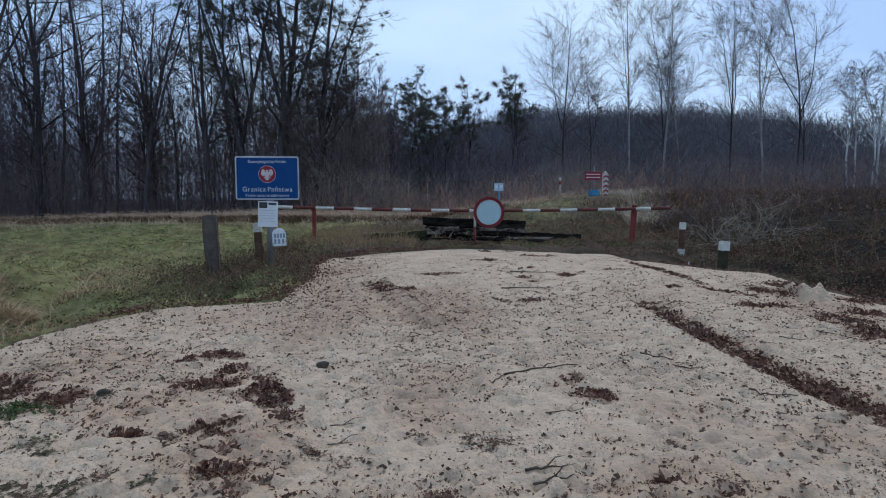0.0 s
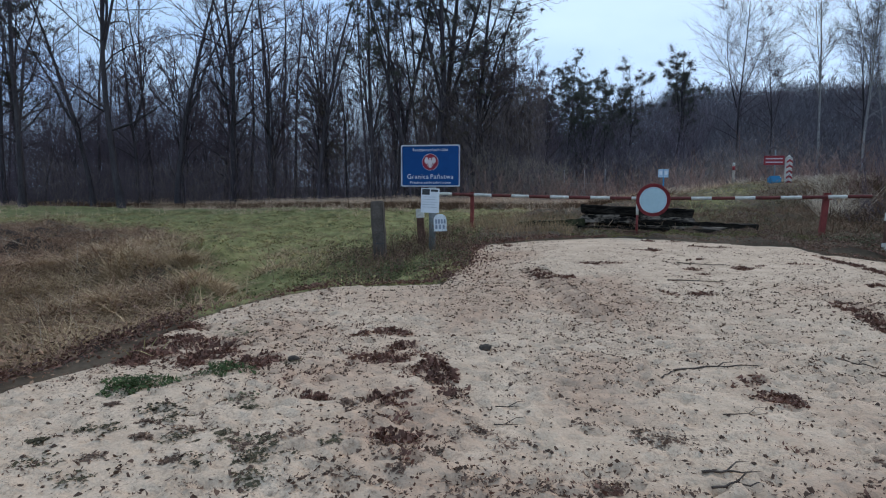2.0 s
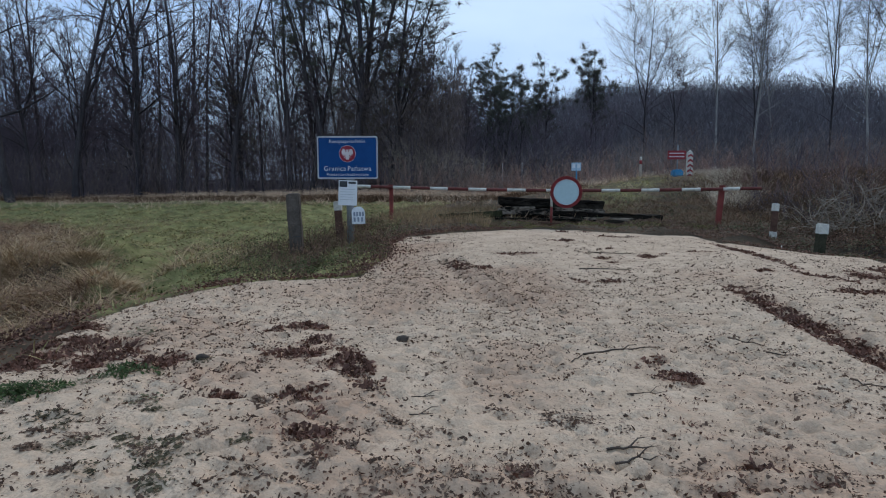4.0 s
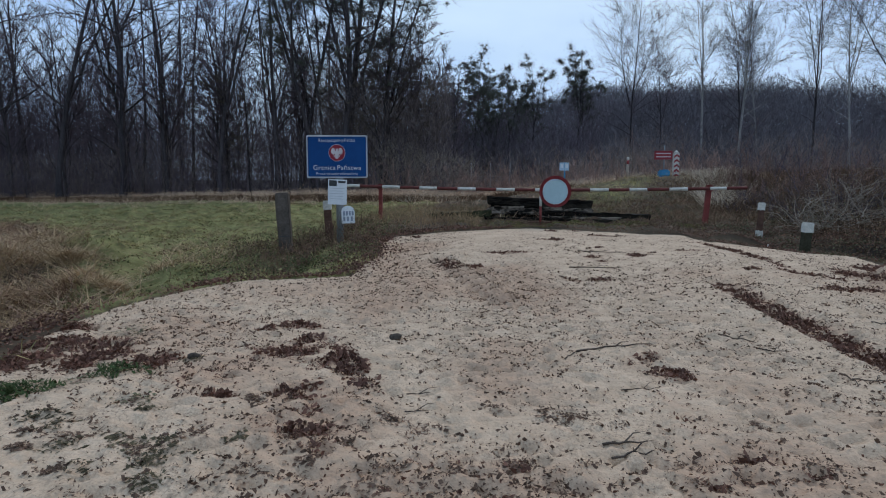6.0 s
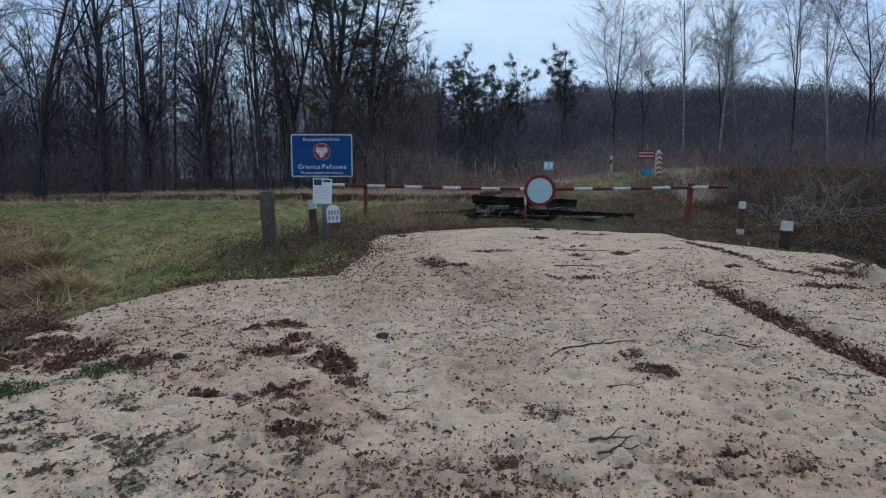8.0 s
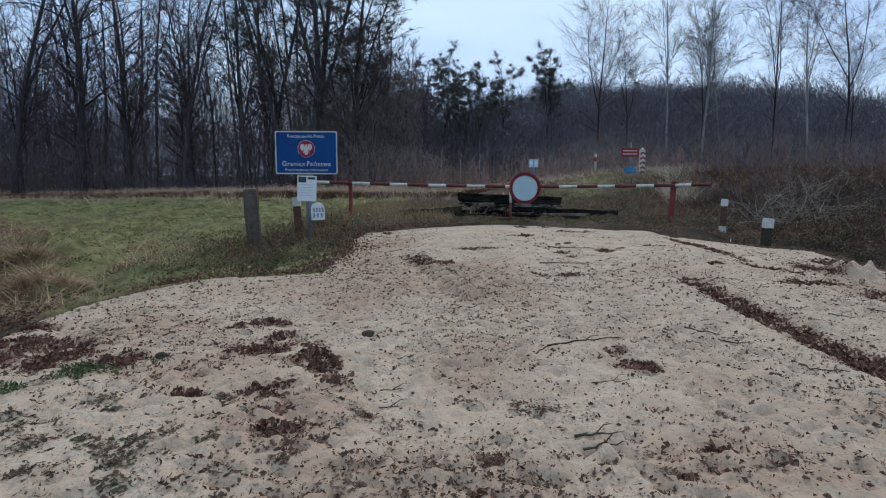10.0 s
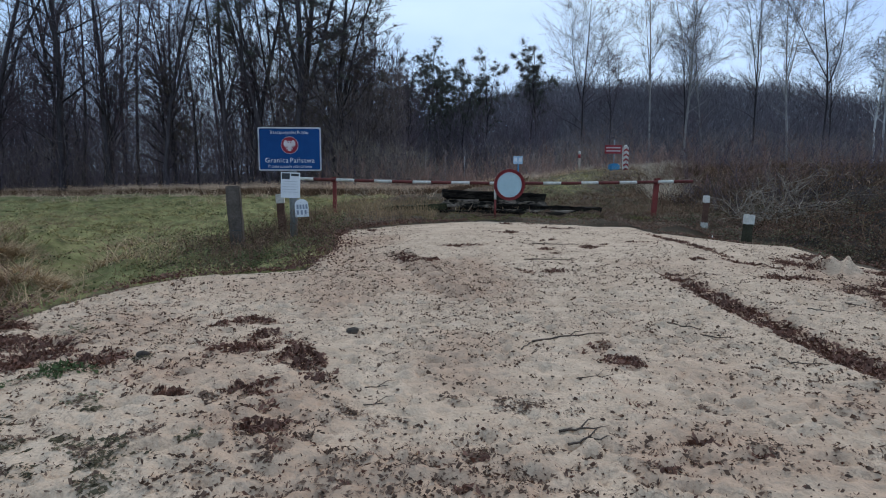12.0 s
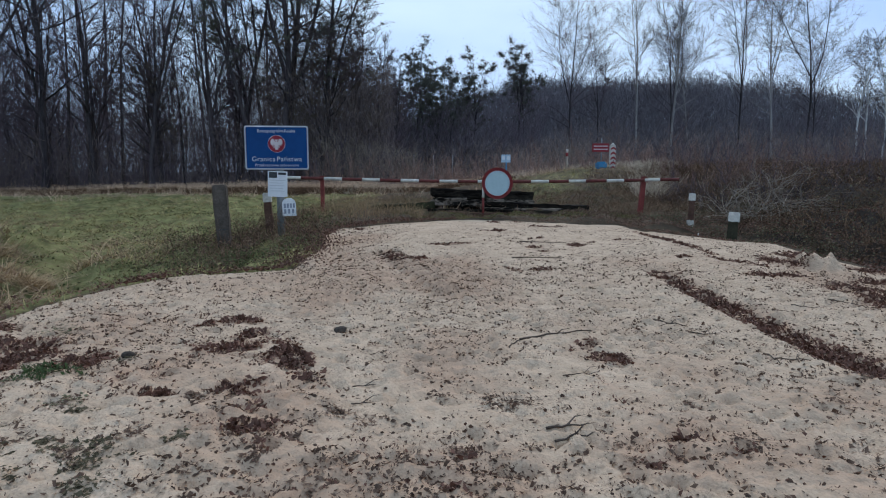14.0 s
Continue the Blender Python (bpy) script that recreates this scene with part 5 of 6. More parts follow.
# ---- undergrowth and the far wood ----
def thicket(name, label, places, mat_, hmin, hmax, r, twigs, seed, lean=0.15, spread=0.35, clumped=0.0, more=0):
    """Many thin stems with twigs, as one mass."""
    rng = np.random.default_rng(seed)
    xy = np.asarray(places, float)
    n = len(xy)
    h = rng.uniform(hmin, hmax, n) * (1 + clumped * fbm(xy[:, 0] * 0.25, xy[:, 1] * 0.25, 2, seed))
    z = height(xy[:, 0], xy[:, 1]) - 0.1
    way = np.concatenate([rng.normal(0, lean, (n, 2)), np.ones((n, 1))], 1)
    st = grow(rng, np.concatenate([xy, z[:, None]], 1), way, h, r * rng.uniform(0.6, 1.3, n), r * 0.3, 4, 0.12)
    q, rr, d, u = spots(st, rng.uniform(0.12, 0.98, (n, twigs)))
    l2 = np.repeat(h, twigs) * spread * rng.uniform(0.4, 1, len(u))
    tw = grow(rng, q, fans(rng, d, rng.uniform(0.3, 0.9, len(u))), l2, r * 0.45, r * 0.2, 2, 0.2, 0.08)
    batches = [(st, 3, True), (tw, 3, True)]
    if more:
        q, rr, d, u = spots(tw, rng.uniform(0.2, 0.98, (len(tw), more)))
        batches.append((grow(rng, q, fans(rng, d, rng.uniform(0.3, 0.9, len(u))), np.repeat(l2, more) * 0.5 * rng.uniform(0.4, 1, len(u)), r * 0.28, r * 0.15, 1, 0.1), 3, True))
    ob = new(name, tube_mesh(name, batches, mat_))
    return tagged(ob, label, "undergrowth", kind="stuff")


rng = np.random.default_rng(88)
def strewn(n, x0, x1, y0, y1, power=1.0):
    return np.stack([rng.uniform(x0, x1, n), y0 + (y1 - y0) * rng.random(n) ** power], -1)


def haze_of_twigs(name, label, boxes, mat_, seed):
    """Loose fine twigs that fill the depth of a wood: (count, x0, x1, y0, y1, lowest, highest, length, radius) a lot."""
    rng = np.random.default_rng(seed)
    lots = []
    for n, x0, x1, y0, y1, z0, z1, ln, r in boxes:
        x, y = rng.uniform(x0, x1, n), rng.uniform(y0, y1, n)
        k = rng.random(n) < 0.55 + 0.9 * fbm(x * 0.12, y * 0.12, 3, seed)
        x, y = x[k], y[k]
        top = 1 + 0.5 * fbm(x * 0.3, y * 0.3, 2, seed + 4)
        z = height(x, y) + z0 + (z1 * top - z0) * rng.random(len(x)) ** 1.15
        way = rng.normal(0, 0.45, (len(x), 3)) + np.array((0, 0, 0.75))
        way = unit(way) * (ln * rng.uniform(0.5, 1.3, (len(x), 1)))
        foot = np.stack([x, y, z], -1)
        wide = unit(np.cross(way, rng.normal(0, 1, way.shape))) * (r * rng.uniform(0.5, 1.3, (len(x), 1)))
        lots.append(np.stack([foot - wide, foot + wide, foot + way], 1))
    ob = new(name, quads(name, np.concatenate(lots), mat_, per=3))
    return tagged(ob, label, "twigs", kind="stuff")


thicket("undergrowth", "dark leafless undergrowth along the foot of the wood", strewn(1100, -75, -3, 34, 48, 1.4), TWIG, 1.2, 5.0, 0.016, 9, 1, 0.12, 0.32, 0.6, 2)
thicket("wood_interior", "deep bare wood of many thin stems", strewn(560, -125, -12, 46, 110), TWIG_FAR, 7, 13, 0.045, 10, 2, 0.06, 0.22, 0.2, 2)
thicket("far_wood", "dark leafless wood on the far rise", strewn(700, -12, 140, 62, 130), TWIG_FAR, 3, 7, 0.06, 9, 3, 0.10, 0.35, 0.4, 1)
thicket("far_scrub", "brown leafless scrub before the far wood", strewn(800, -9, 80, 40, 64), SCRUB, 0.8, 3.2, 0.026, 9, 4, 0.2, 0.4, 0.6, 1)
thicket("dark_thicket", "dark dense leafless thicket below the evergreen trees", strewn(260, -10, 9, 55, 64), TWIG, 4.0, 8.5, 0.030, 11, 12, 0.12, 0.35, 0.4, 2)
haze_of_twigs("wood_twigs", "fine grey twigs through the depth of the wood", ((80000, -80, -3, 35.5, 84, 0.0, 2.6, 1.1, 0.016), (80000, -80, -3, 36.5, 84, 2.0, 6.5, 1.3, 0.014), (120000, -80, -5, 36.5, 84, 4.0, 9.5, 1.3, 0.014),
              (14000, -80, -6, 37, 70, 9.0, 13.0, 1.3, 0.011), (18000, -15, -5, 37, 48, 1.0, 7.5, 1.1, 0.013), (14000, -80, -30, 37, 70, 4.0, 10.5, 1.5, 0.014),
              (52000, -125, -6, 84, 130, 0.0, 9.5, 2.2, 0.034), (3000, -125, -6, 84, 130, 9.0, 16.0, 2.0, 0.024)), TWIG, 15)
haze_of_twigs("edge_twigs", "brown twigs of the bushes at the wood's edge", ((16000, -11, -3, 35.5, 39, 0.3, 6.0, 0.9, 0.010), (9000, -40, -11, 34.8, 38, 0.2, 3.0, 0.9, 0.010)), EDGE_TWIG, 17)
haze_of_twigs("shrub_twigs", "pale dead twigs of low shrubs before the wood", ((5000, -7.5, -1.5, 34.5, 37.5, 0.0, 2.6, 0.8, 0.009), (4000, -1.5, 9, 36, 44, 0.0, 1.6, 0.7, 0.010)), BRUSH, 18)
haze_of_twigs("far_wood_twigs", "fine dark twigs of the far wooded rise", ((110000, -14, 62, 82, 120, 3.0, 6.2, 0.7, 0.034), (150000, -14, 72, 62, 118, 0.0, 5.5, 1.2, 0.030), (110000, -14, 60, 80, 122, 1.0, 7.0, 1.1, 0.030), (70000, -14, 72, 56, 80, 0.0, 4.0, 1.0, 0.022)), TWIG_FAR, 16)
haze_of_twigs("foot_twigs", "brown twigs of the scrub before the far wood", ((80000, -9, 75, 40, 64, 0.0, 3.0, 0.9, 0.014),), EDGE_TWIG, 19)


# ---- grass, weeds and brush ----
def blades(name, label, places, mat_, hmin, hmax, width, seed, lean=0.35, per=1, around=0.0, category="grass", simple=False):
    """Thin tapered blades, each of two faces, bent over."""
    rng = np.random.default_rng(seed)
    xy = np.repeat(np.asarray(places, float), per, axis=0)
    xy = xy + rng.normal(0, max(around, 1e-6), xy.shape)
    n = len(xy)
    z = height(xy[:, 0], xy[:, 1]) - 0.02
    h = rng.uniform(hmin, hmax, n)
    a = rng.uniform(0, 2 * np.pi, n)
    w = width * rng.uniform(0.6, 1.4, n)
    ux, uy = np.cos(a) * w, np.sin(a) * w
    la = rng.normal(0, lean, n) * h
    lb = rng.normal(0, lean, n) * h
    p0 = np.stack([xy[:, 0], xy[:, 1], z], -1)
    p1 = p0 + np.stack([la * 0.4, lb * 0.4, h * 0.6], -1)
    p2 = p0 + np.stack([la, lb, h * rng.uniform(0.75, 1.0, n)], -1)
    u = np.stack([ux, uy, np.zeros(n)], -1)
    v = [p0 - u, p0 + u, p2 + u * 0.3, p2 - u * 0.3] if simple else [p0 - u, p0 + u, p1 + u * 0.7, p1 - u * 0.7, p1 - u * 0.7, p1 + u * 0.7, p2 + u * 0.15, p2 - u * 0.15]
    v = np.stack(v, 1)
    ob = new(name, quads(name, v, mat_))
    return tagged(ob, label, category, kind="stuff")


def scatter(rng, n, x0, x1, y0, y1, keep):
    x, y = rng.uniform(x0, x1, n), rng.uniform(y0, y1, n)
    k = rng.random(n) < keep(x, y)
    return np.stack([x[k], y[k]], -1)


off_sand = lambda x, y: (sand_depth(x, y) < 0.05) * 1.0
rng = np.random.default_rng(91)
past_right = lambda x, y: x - np.where(y < 11, side(RIGHT_EDGE, y), 4.2)


def clutter(name, label, places, mat_, top, size, seed, category="weeds"):
    """Small leaves at every tilt, heaped up to a height above the ground."""
    rng = np.random.default_rng(seed)
    n = len(places)
    heap = np.clip(0.5 + 1.5 * fbm(places[:, 0] * 1.1, places[:, 1] * 1.1, 3, seed), 0.06, 1.6)
    c = np.stack([places[:, 0], places[:, 1], height(places[:, 0], places[:, 1]) + 0.01 + top * heap * rng.random(n) ** 1.6], -1)
    a, b = unit(rng.normal(0, 1, (n, 3)) * np.array((1, 1, 0.5))), rng.normal(0, 1, (n, 3))
    b = unit(b - a * (a * b).sum(1, keepdims=True))
    s = size * rng.uniform(0.5, 1.4, (n, 1))
    ob = new(name, quads(name, np.stack([c - a * s, c - b * s * 0.5, c + a * s, c + b * s * 0.5], 1), mat_))
    return tagged(ob, label, category, kind="stuff")


meadow = lambda x, y: green_mask(x, y) * off_sand(x, y)
rough_left = lambda x, y: (1 - green_mask(x, y)) * off_sand(x, y)
near_posts = lambda x, y: off_sand(x, y) * np.exp(-((x + 3.0) / 1.15) ** 2 - ((y - 10.2) / 1.4) ** 2) * (1 - 0.85 * (np.abs(x + 2.72) < 0.2) * (y < 10.5))
bank_area = lambda x, y: off_sand(x, y) * smooth(0.9, 2.4, past_right(x, y))
trodden = lambda x, y: 1.0 - smooth(0.12, 0.16, x / y) * smooth(0.335, 0.295, x / y + 0.02 * fbm(x * 1.5, y * 1.5, 2, 92)) * (y < 31)
blades("meadow_grass", "short green winter meadow grass", scatter(rng, 190000, -32, -1.5, 6, 27, lambda x, y: meadow(x, y) * np.clip(1.5 - y / 22, 0.3, 1) * np.clip(0.3 + 3.0 * fbm(x * 1.6, y * 1.2, 3, 73), 0.02, 1)), GRASS, 0.02, 0.09, 0.006, 11, 0.9, simple=True)
clutter("meadow_sward", "matted olive sward of the meadow", scatter(rng, 150000, -24, -1.5, 6, 24, lambda x, y: meadow(x, y) * np.clip(1.4 - y / 20, 0.2, 1) * np.clip(0.2 + 3.0 * fbm(x * 1.6, y * 1.2, 3, 73), 0.02, 1)), GRASS, 0.09, 0.022, 31, "grass")
# dark green patches, thickened to paint the shading of meadow lumps
clutter("meadow_herbs", "dull green low herbs, darkened like shaded hollows of the meadow", scatter(rng, 110000, -24, -1.5, 5, 26, lambda x, y: meadow(x, y) * np.clip(-0.05 + 2.6 * fbm(x * 1.7, y * 1.3, 2, 75), 0, 1)), MEADOW_DARK, 0.06, 0.02, 32, "herbs")
blades("meadow_straw", "flattened yellow blades in the meadow", scatter(rng, 60000, -30, -1.5, 6, 27, lambda x, y: meadow(x, y) * np.clip(0.15 + 1.2 * fbm(x * 1.1, y * 1.1, 2, 74), 0, 0.8)), STRAW, 0.02, 0.08, 0.006, 22, 1.1, simple=True)
blades("meadow_tufts", "taller tufts of grass in the meadow", scatter(rng, 16000, -24, -1.5, 6, 26, lambda x, y: meadow(x, y) * np.clip(0.15 + 2.4 * fbm(x * 1.9, y * 1.5, 2, 79), 0, 1)), GRASS, 0.03, 0.13, 0.007, 41, 1.0, per=11, around=0.07, simple=True)
blades("meadow_dry_tufts", "withered yellow tufts in the meadow", scatter(rng, 5000, -24, -1.5, 6, 26, lambda x, y: meadow(x, y) * np.clip(0.1 + 1.3 * fbm(x * 0.6, y * 0.6, 2, 80), 0, 0.7)), STRAW, 0.03, 0.13, 0.006, 42, 1.1, per=11, around=0.09, simple=True)
blades("lane_grass", "short grass on the lane behind the barrier", scatter(rng, 70000, -3, 13, 13.5, 33, meadow), GRASS, 0.03, 0.14, 0.008, 12, 0.8, simple=True)
# added strip of dark blades in place of a shadow line
blades("band_foot_weeds", "dark brown weeds added as the shadow line below the dry grass", scatter(rng, 170000, -42, 3, 24, 40, lambda x, y: np.exp(-(foot_off(x, y) / 0.6) ** 2)), SHADOW_WEED, 0.08, 0.36, 0.014, 55, 0.8, per=3, around=0.1, simple=True)
clutter("dry_band_fluff", "tawny withered grass heads along the wood's edge", scatter(rng, 200000, -45, 4, 25, 40, lambda x, y: dry_mask(x, y) * smooth(0.2, 0.8, foot_off(x, y)) * smooth(7.5, 4.5, foot_off(x, y))), STRAW_BAND, 0.5, 0.03, 61, "grass")
blades("dry_grass_band", "straw-coloured dry grass along the wood's edge", scatter(rng, 26000, -60, 6, 20, 40, lambda x, y: dry_mask(x, y) * (1 - 0.9 * np.exp(-(foot_off(x, y) / 0.7) ** 2)) * np.clip(0.5 + 1.8 * fbm(x * 0.5, y * 0.9, 3, 94), 0.05, 1)), STRAW_BAND, 0.12, 0.5, 0.006, 13, 0.7, per=8, around=0.16, simple=True)
blades("dry_slope_grass", "pale dry grass on the far slope", scatter(rng, 24000, 6.5, 13, 19, 34, lambda x, y: dry_mask(x, y) * trodden(x, y) * (x < 0.385 * y)), STRAW_PALE, 0.12, 0.5, 0.009, 14, 0.8, simple=True)
blades("rise_tufts", "uneven tall pale grass tufts at the top of the rise", scatter(rng, 1500, -4, 12.5, 25.5, 33, lambda x, y: (np.clip(0.12 + 1.8 * fbm(x * 0.7, y * 0.7, 2, 84), 0, 1) + 0.8 * np.exp(-((x - 9.3) / 1.2) ** 2)) * trodden(x, y) * (x < 0.375 * y)), STRAW_PALE, 0.12, 0.42, 0.009, 43, 0.9, per=18, around=0.16, simple=True)
blades("rise_weeds", "brown withered weeds over the rise", scatter(rng, 90000, -2, 17, 15, 33, lambda x, y: off_sand(x, y) * np.clip(0.5 + 1.4 * fbm(x * 0.6, y * 0.6, 2, 85), 0, 1) * smooth(-2, 1, x - (y - 14) * 0.2) * (0.25 + 0.75 * trodden(x, y))), WEED, 0.06, 0.30, 0.007, 44, 0.9, simple=True)
blades("slope_tufts", "tall bleached grass tufts beside the brush", scatter(rng, 900, 6.0, 9.8, 18.5, 28, lambda x, y: trodden(x, y) * np.exp(-((x / y - 0.338) / 0.019) ** 2) * np.clip(0.5 + 2 * fbm(x * 1.1, y * 1.1, 2, 93), 0, 1)), STRAW_PALE, 0.2, 0.65, 0.007, 47, 0.6, per=22, around=0.15, simple=True)
blades("slope_weeds", "dark brown withered weeds on the slope", scatter(rng, 70000, 5, 15, 14.5, 27, lambda x, y: (x > 0.33 * y) * np.clip(0.3 + 2.0 * fbm(x * 0.7, y * 0.7, 2, 88), 0, 1)), BRAMBLE, 0.1, 0.55, 0.007, 48, 0.9, simple=True)
blades("rise_grass", "tawny grass on the rise behind the barrier", scatter(rng, 50000, 0, 16, 15, 36, lambda x, y: dry_mask(x, y) * trodden(x, y)), STRAW_BAND, 0.06, 0.28, 0.010, 25, 0.6, simple=True)
blades("ditch_straw", "matted straw grass in the ditch", scatter(rng, 26000, -18, -3.6, 1, 17, lambda x, y: rough_left(x, y) * np.clip(0.4 + 0.9 * fbm(x * 0.9, y * 0.9, 2, 71), 0.05, 1)), STRAW, 0.06, 0.30, 0.005, 15, 1.7)
blades("ditch_weeds", "dark withered weeds in the ditch", scatter(rng, 40000, -18, -3.6, 1, 17, lambda x, y: rough_left(x, y) * 0.6), WEED, 0.06, 0.32, 0.005, 16, 1.6)
blades("ditch_clumps", "arched clumps of tawny grass in the ditch", scatter(rng, 1200, -13, -4.2, 2, 12, lambda x, y: rough_left(x, y) * np.clip(0.35 + 1.6 * fbm(x * 0.7, y * 0.7, 2, 86), 0, 1)), WEED, 0.14, 0.42, 0.0060, 45, 1.6, per=44, around=0.2)
blades("ditch_yellow_clumps", "arched clumps of yellow grass in the ditch", scatter(rng, 480, -10, -4.4, 3.5, 11, rough_left), TUSSOCK, 0.12, 0.4, 0.0055, 52, 1.5, per=60, around=0.2)
clutter("ditch_litter", "reddish dead leaves heaped in the ditch beside the sand", scatter(rng, 60000, -6.5, -3.5, 1.5, 7.5, lambda x, y: rough_left(x, y) * np.clip(0.35 + 1.2 * fbm(x * 1.2, y * 1.2, 2, 87), 0, 1)), LEAF, 0.12, 0.018, 46, "leaves")
clutter("ditch_leaves", "withered brown leaves over the ditch", scatter(rng, 150000, -18, -3.6, 1, 17, lambda x, y: rough_left(x, y) * 0.7), WEED, 0.34, 0.019, 33)
# dark leaves paint the shaded hollow of the ditch
clutter("ditch_dark_leaves", "leaves and stems over the ditch, coloured dark for its shade", scatter(rng, 70000, -13, -3.8, 1, 13, lambda x, y: rough_left(x, y) * np.clip(0.4 + 1.5 * fbm(x, y, 2, 99), 0, 1)), BRAMBLE, 0.3, 0.02, 57)
clutter("verge_herbs", "dull green herbs round the sign posts", scatter(rng, 70000, -6, -1.6, 7, 14, near_posts), VERGE_GREEN, 0.24, 0.019, 34, "herbs")
clutter("verge_leaves_green", "withered grey-brown leaves among the weeds round the sign posts", scatter(rng, 30000, -6, -1.6, 7, 14, near_posts), WEED, 0.34, 0.016, 58, "herbs")
clutter("verge_weeds", "withered brown weeds round the sign posts", scatter(rng, 60000, -6, -1.2, 7, 14.5, near_posts), LITTER_BROWN, 0.30, 0.017, 35)
blades("verge_stems", "thin withered stems round the sign posts", scatter(rng, 9000, -6, -1.6, 7, 14, near_posts), WEED, 0.1, 0.42, 0.0035, 17, 0.4)
rim_left = lambda x, y: np.exp(-np.abs(sand_depth(x, y) + 0.12) / 0.16) * (x < 0.5)
clutter("rim_leaves", "brown leaves and dead grass along the rim of the sand", scatter(rng, 120000, -5.2, 0, 1.5, 13, lambda x, y: rim_left(x, y) * 0.3 * (x < -3.2)), WEED, 0.06, 0.018, 40)
clutter("rim_litter", "reddish brown leaves along the rim of the sand", scatter(rng, 90000, -3.4, 0.3, 6, 13.3, lambda x, y: rim_left(x, y) * 0.8), LEAF, 0.07, 0.020, 51, "leaves")
blades("rim_grass", "tufts of grass hanging over the rim of the sand", scatter(rng, 60000, -5.2, 0, 1.5, 13, lambda x, y: rim_left(x, y) * np.clip(0.4 + fbm(x * 2, y * 2, 2, 78), 0, 1) * np.where(x < -3.3, 1.0 * (y > 5.6), 0.25)), GRASS, 0.04, 0.13, 0.0045, 24, 0.9)
clutter("barrier_weeds", "low withered weeds along the barrier", scatter(rng, 90000, -3.4, 7.2, 10, 19, lambda x, y: off_sand(x, y) * 0.6), WEED, 0.06, 0.014, 36)
clutter("barrier_herbs", "dull green herbs along the barrier", scatter(rng, 40000, -3.4, 7.2, 10, 19, lambda x, y: off_sand(x, y) * np.clip(0.2 + fbm(x, y, 2, 76), 0, 0.7)), HERB_DULL, 0.08, 0.014, 37, "herbs")
clutter("moss_strip", "olive moss and short grass along the end of the sand", scatter(rng, 90000, -1.2, 4.2, 12.6, 15.0, lambda x, y: off_sand(x, y) * np.exp(-((y - 13.7) / 0.55) ** 2) * np.clip(0.55 + 1.5 * fbm(x * 1.2, y * 2.2, 2, 101), 0, 1)), MOSS_GREEN, 0.03, 0.016, 59, "moss")
clutter("pile_litter", "brown dead leaves in front of the sleeper pile", scatter(rng, 60000, -2.2, 4.2, 13.2, 15.4, lambda x, y: off_sand(x, y) * np.exp(-((y - 14.6) / 0.5) ** 2) * np.clip(0.6 + 1.2 * fbm(x * 1.4, y * 2.2, 2, 102), 0, 1)), LITTER_BROWN, 0.035, 0.018, 60, "leaves")
clutter("verge_litter", "brown dead leaves between the sand and the bank", scatter(rng, 60000, 2.6, 7.6, 9.3, 15.2, lambda x, y: off_sand(x, y) * np.clip(0.5 + 1.3 * fbm(x * 1.1, y * 1.1, 2, 103), 0, 1)), LITTER_BROWN, 0.07, 0.019, 62, "leaves")
blades("barrier_grass", "short uneven grass behind the barrier", scatter(rng, 40000, -4, 8, 13.3, 22, lambda x, y: off_sand(x, y) * (1 - 0.85 * (y < 15.3) * (x > -0.2) * (x < 3.8)) * np.clip(0.45 + 1.6 * fbm(x * 0.8, y * 0.8, 2, 95), 0.05, 1)), HERB_DULL, 0.04, 0.18, 0.006, 53, 0.8, simple=True)
blades("barrier_dead_grass", "dead brown grass behind the barrier", scatter(rng, 40000, -4, 8, 13.0, 22, lambda x, y: off_sand(x, y) * (1 - 0.85 * (y < 15.3) * (x > -0.2) * (x < 3.8)) * np.clip(0.5 + 1.6 * fbm(x * 0.7, y * 0.7, 2, 96), 0.05, 1)), WEED, 0.04, 0.20, 0.006, 54, 0.9, simple=True)
blades("barrier_straw", "tall dry stalks beside the barrier", scatter(rng, 9000, -3.6, -0.4, 12.5, 18, lambda x, y: off_sand(x, y) * 0.4), STRAW, 0.10, 0.36, 0.0035, 19, 0.5)
blades("bank_weeds", "tangled weeds on the bank, coloured dark for its shade", scatter(rng, 14000, 4, 22, 2, 26, bank_area), BRAMBLE, 0.1, 0.45, 0.006, 20, 1.1)
clutter("bank_leaves", "brown withered leaves heaped over the bank", scatter(rng, 90000, 5, 20, 3, 24, lambda x, y: bank_area(x, y) * 0.8), BRAMBLE, 0.6, 0.024, 38)
clutter("bank_brown", "lighter brown bramble leaves on the bank", scatter(rng, 80000, 5, 20, 3, 24, lambda x, y: bank_area(x, y) * np.clip(0.25 + 1.4 * fbm(x * 0.7, y * 0.7, 2, 77), 0, 0.9)), WEED, 0.75, 0.022, 39)
clutter("bank_green", "olive bramble leaves among the dead ones on the bank", scatter(rng, 40000, 5, 17, 4, 20, lambda x, y: bank_area(x, y) * np.clip(0.1 + 1.8 * fbm(x * 0.9, y * 0.9, 2, 98), 0, 0.9)), HERB_DULL, 0.7, 0.021, 56)
clutter("stake_moss", "green moss and herbs round the verge stakes", scatter(rng, 26000, 4.3, 7.0, 8.5, 13.5, lambda x, y: off_sand(x, y) * np.clip(0.35 + 1.5 * fbm(x, y, 2, 89), 0, 1)), HERB_DULL, 0.05, 0.018, 49, "herbs")
clutter("bank_litter", "reddish dead leaves at the foot of the bank", scatter(rng, 40000, 4.2, 9, 5, 13, lambda x, y: off_sand(x, y) * np.clip(0.3 + 1.6 * fbm(x * 0.9, y * 0.9, 2, 90), 0, 1)), LEAF, 0.05, 0.022, 50, "leaves")
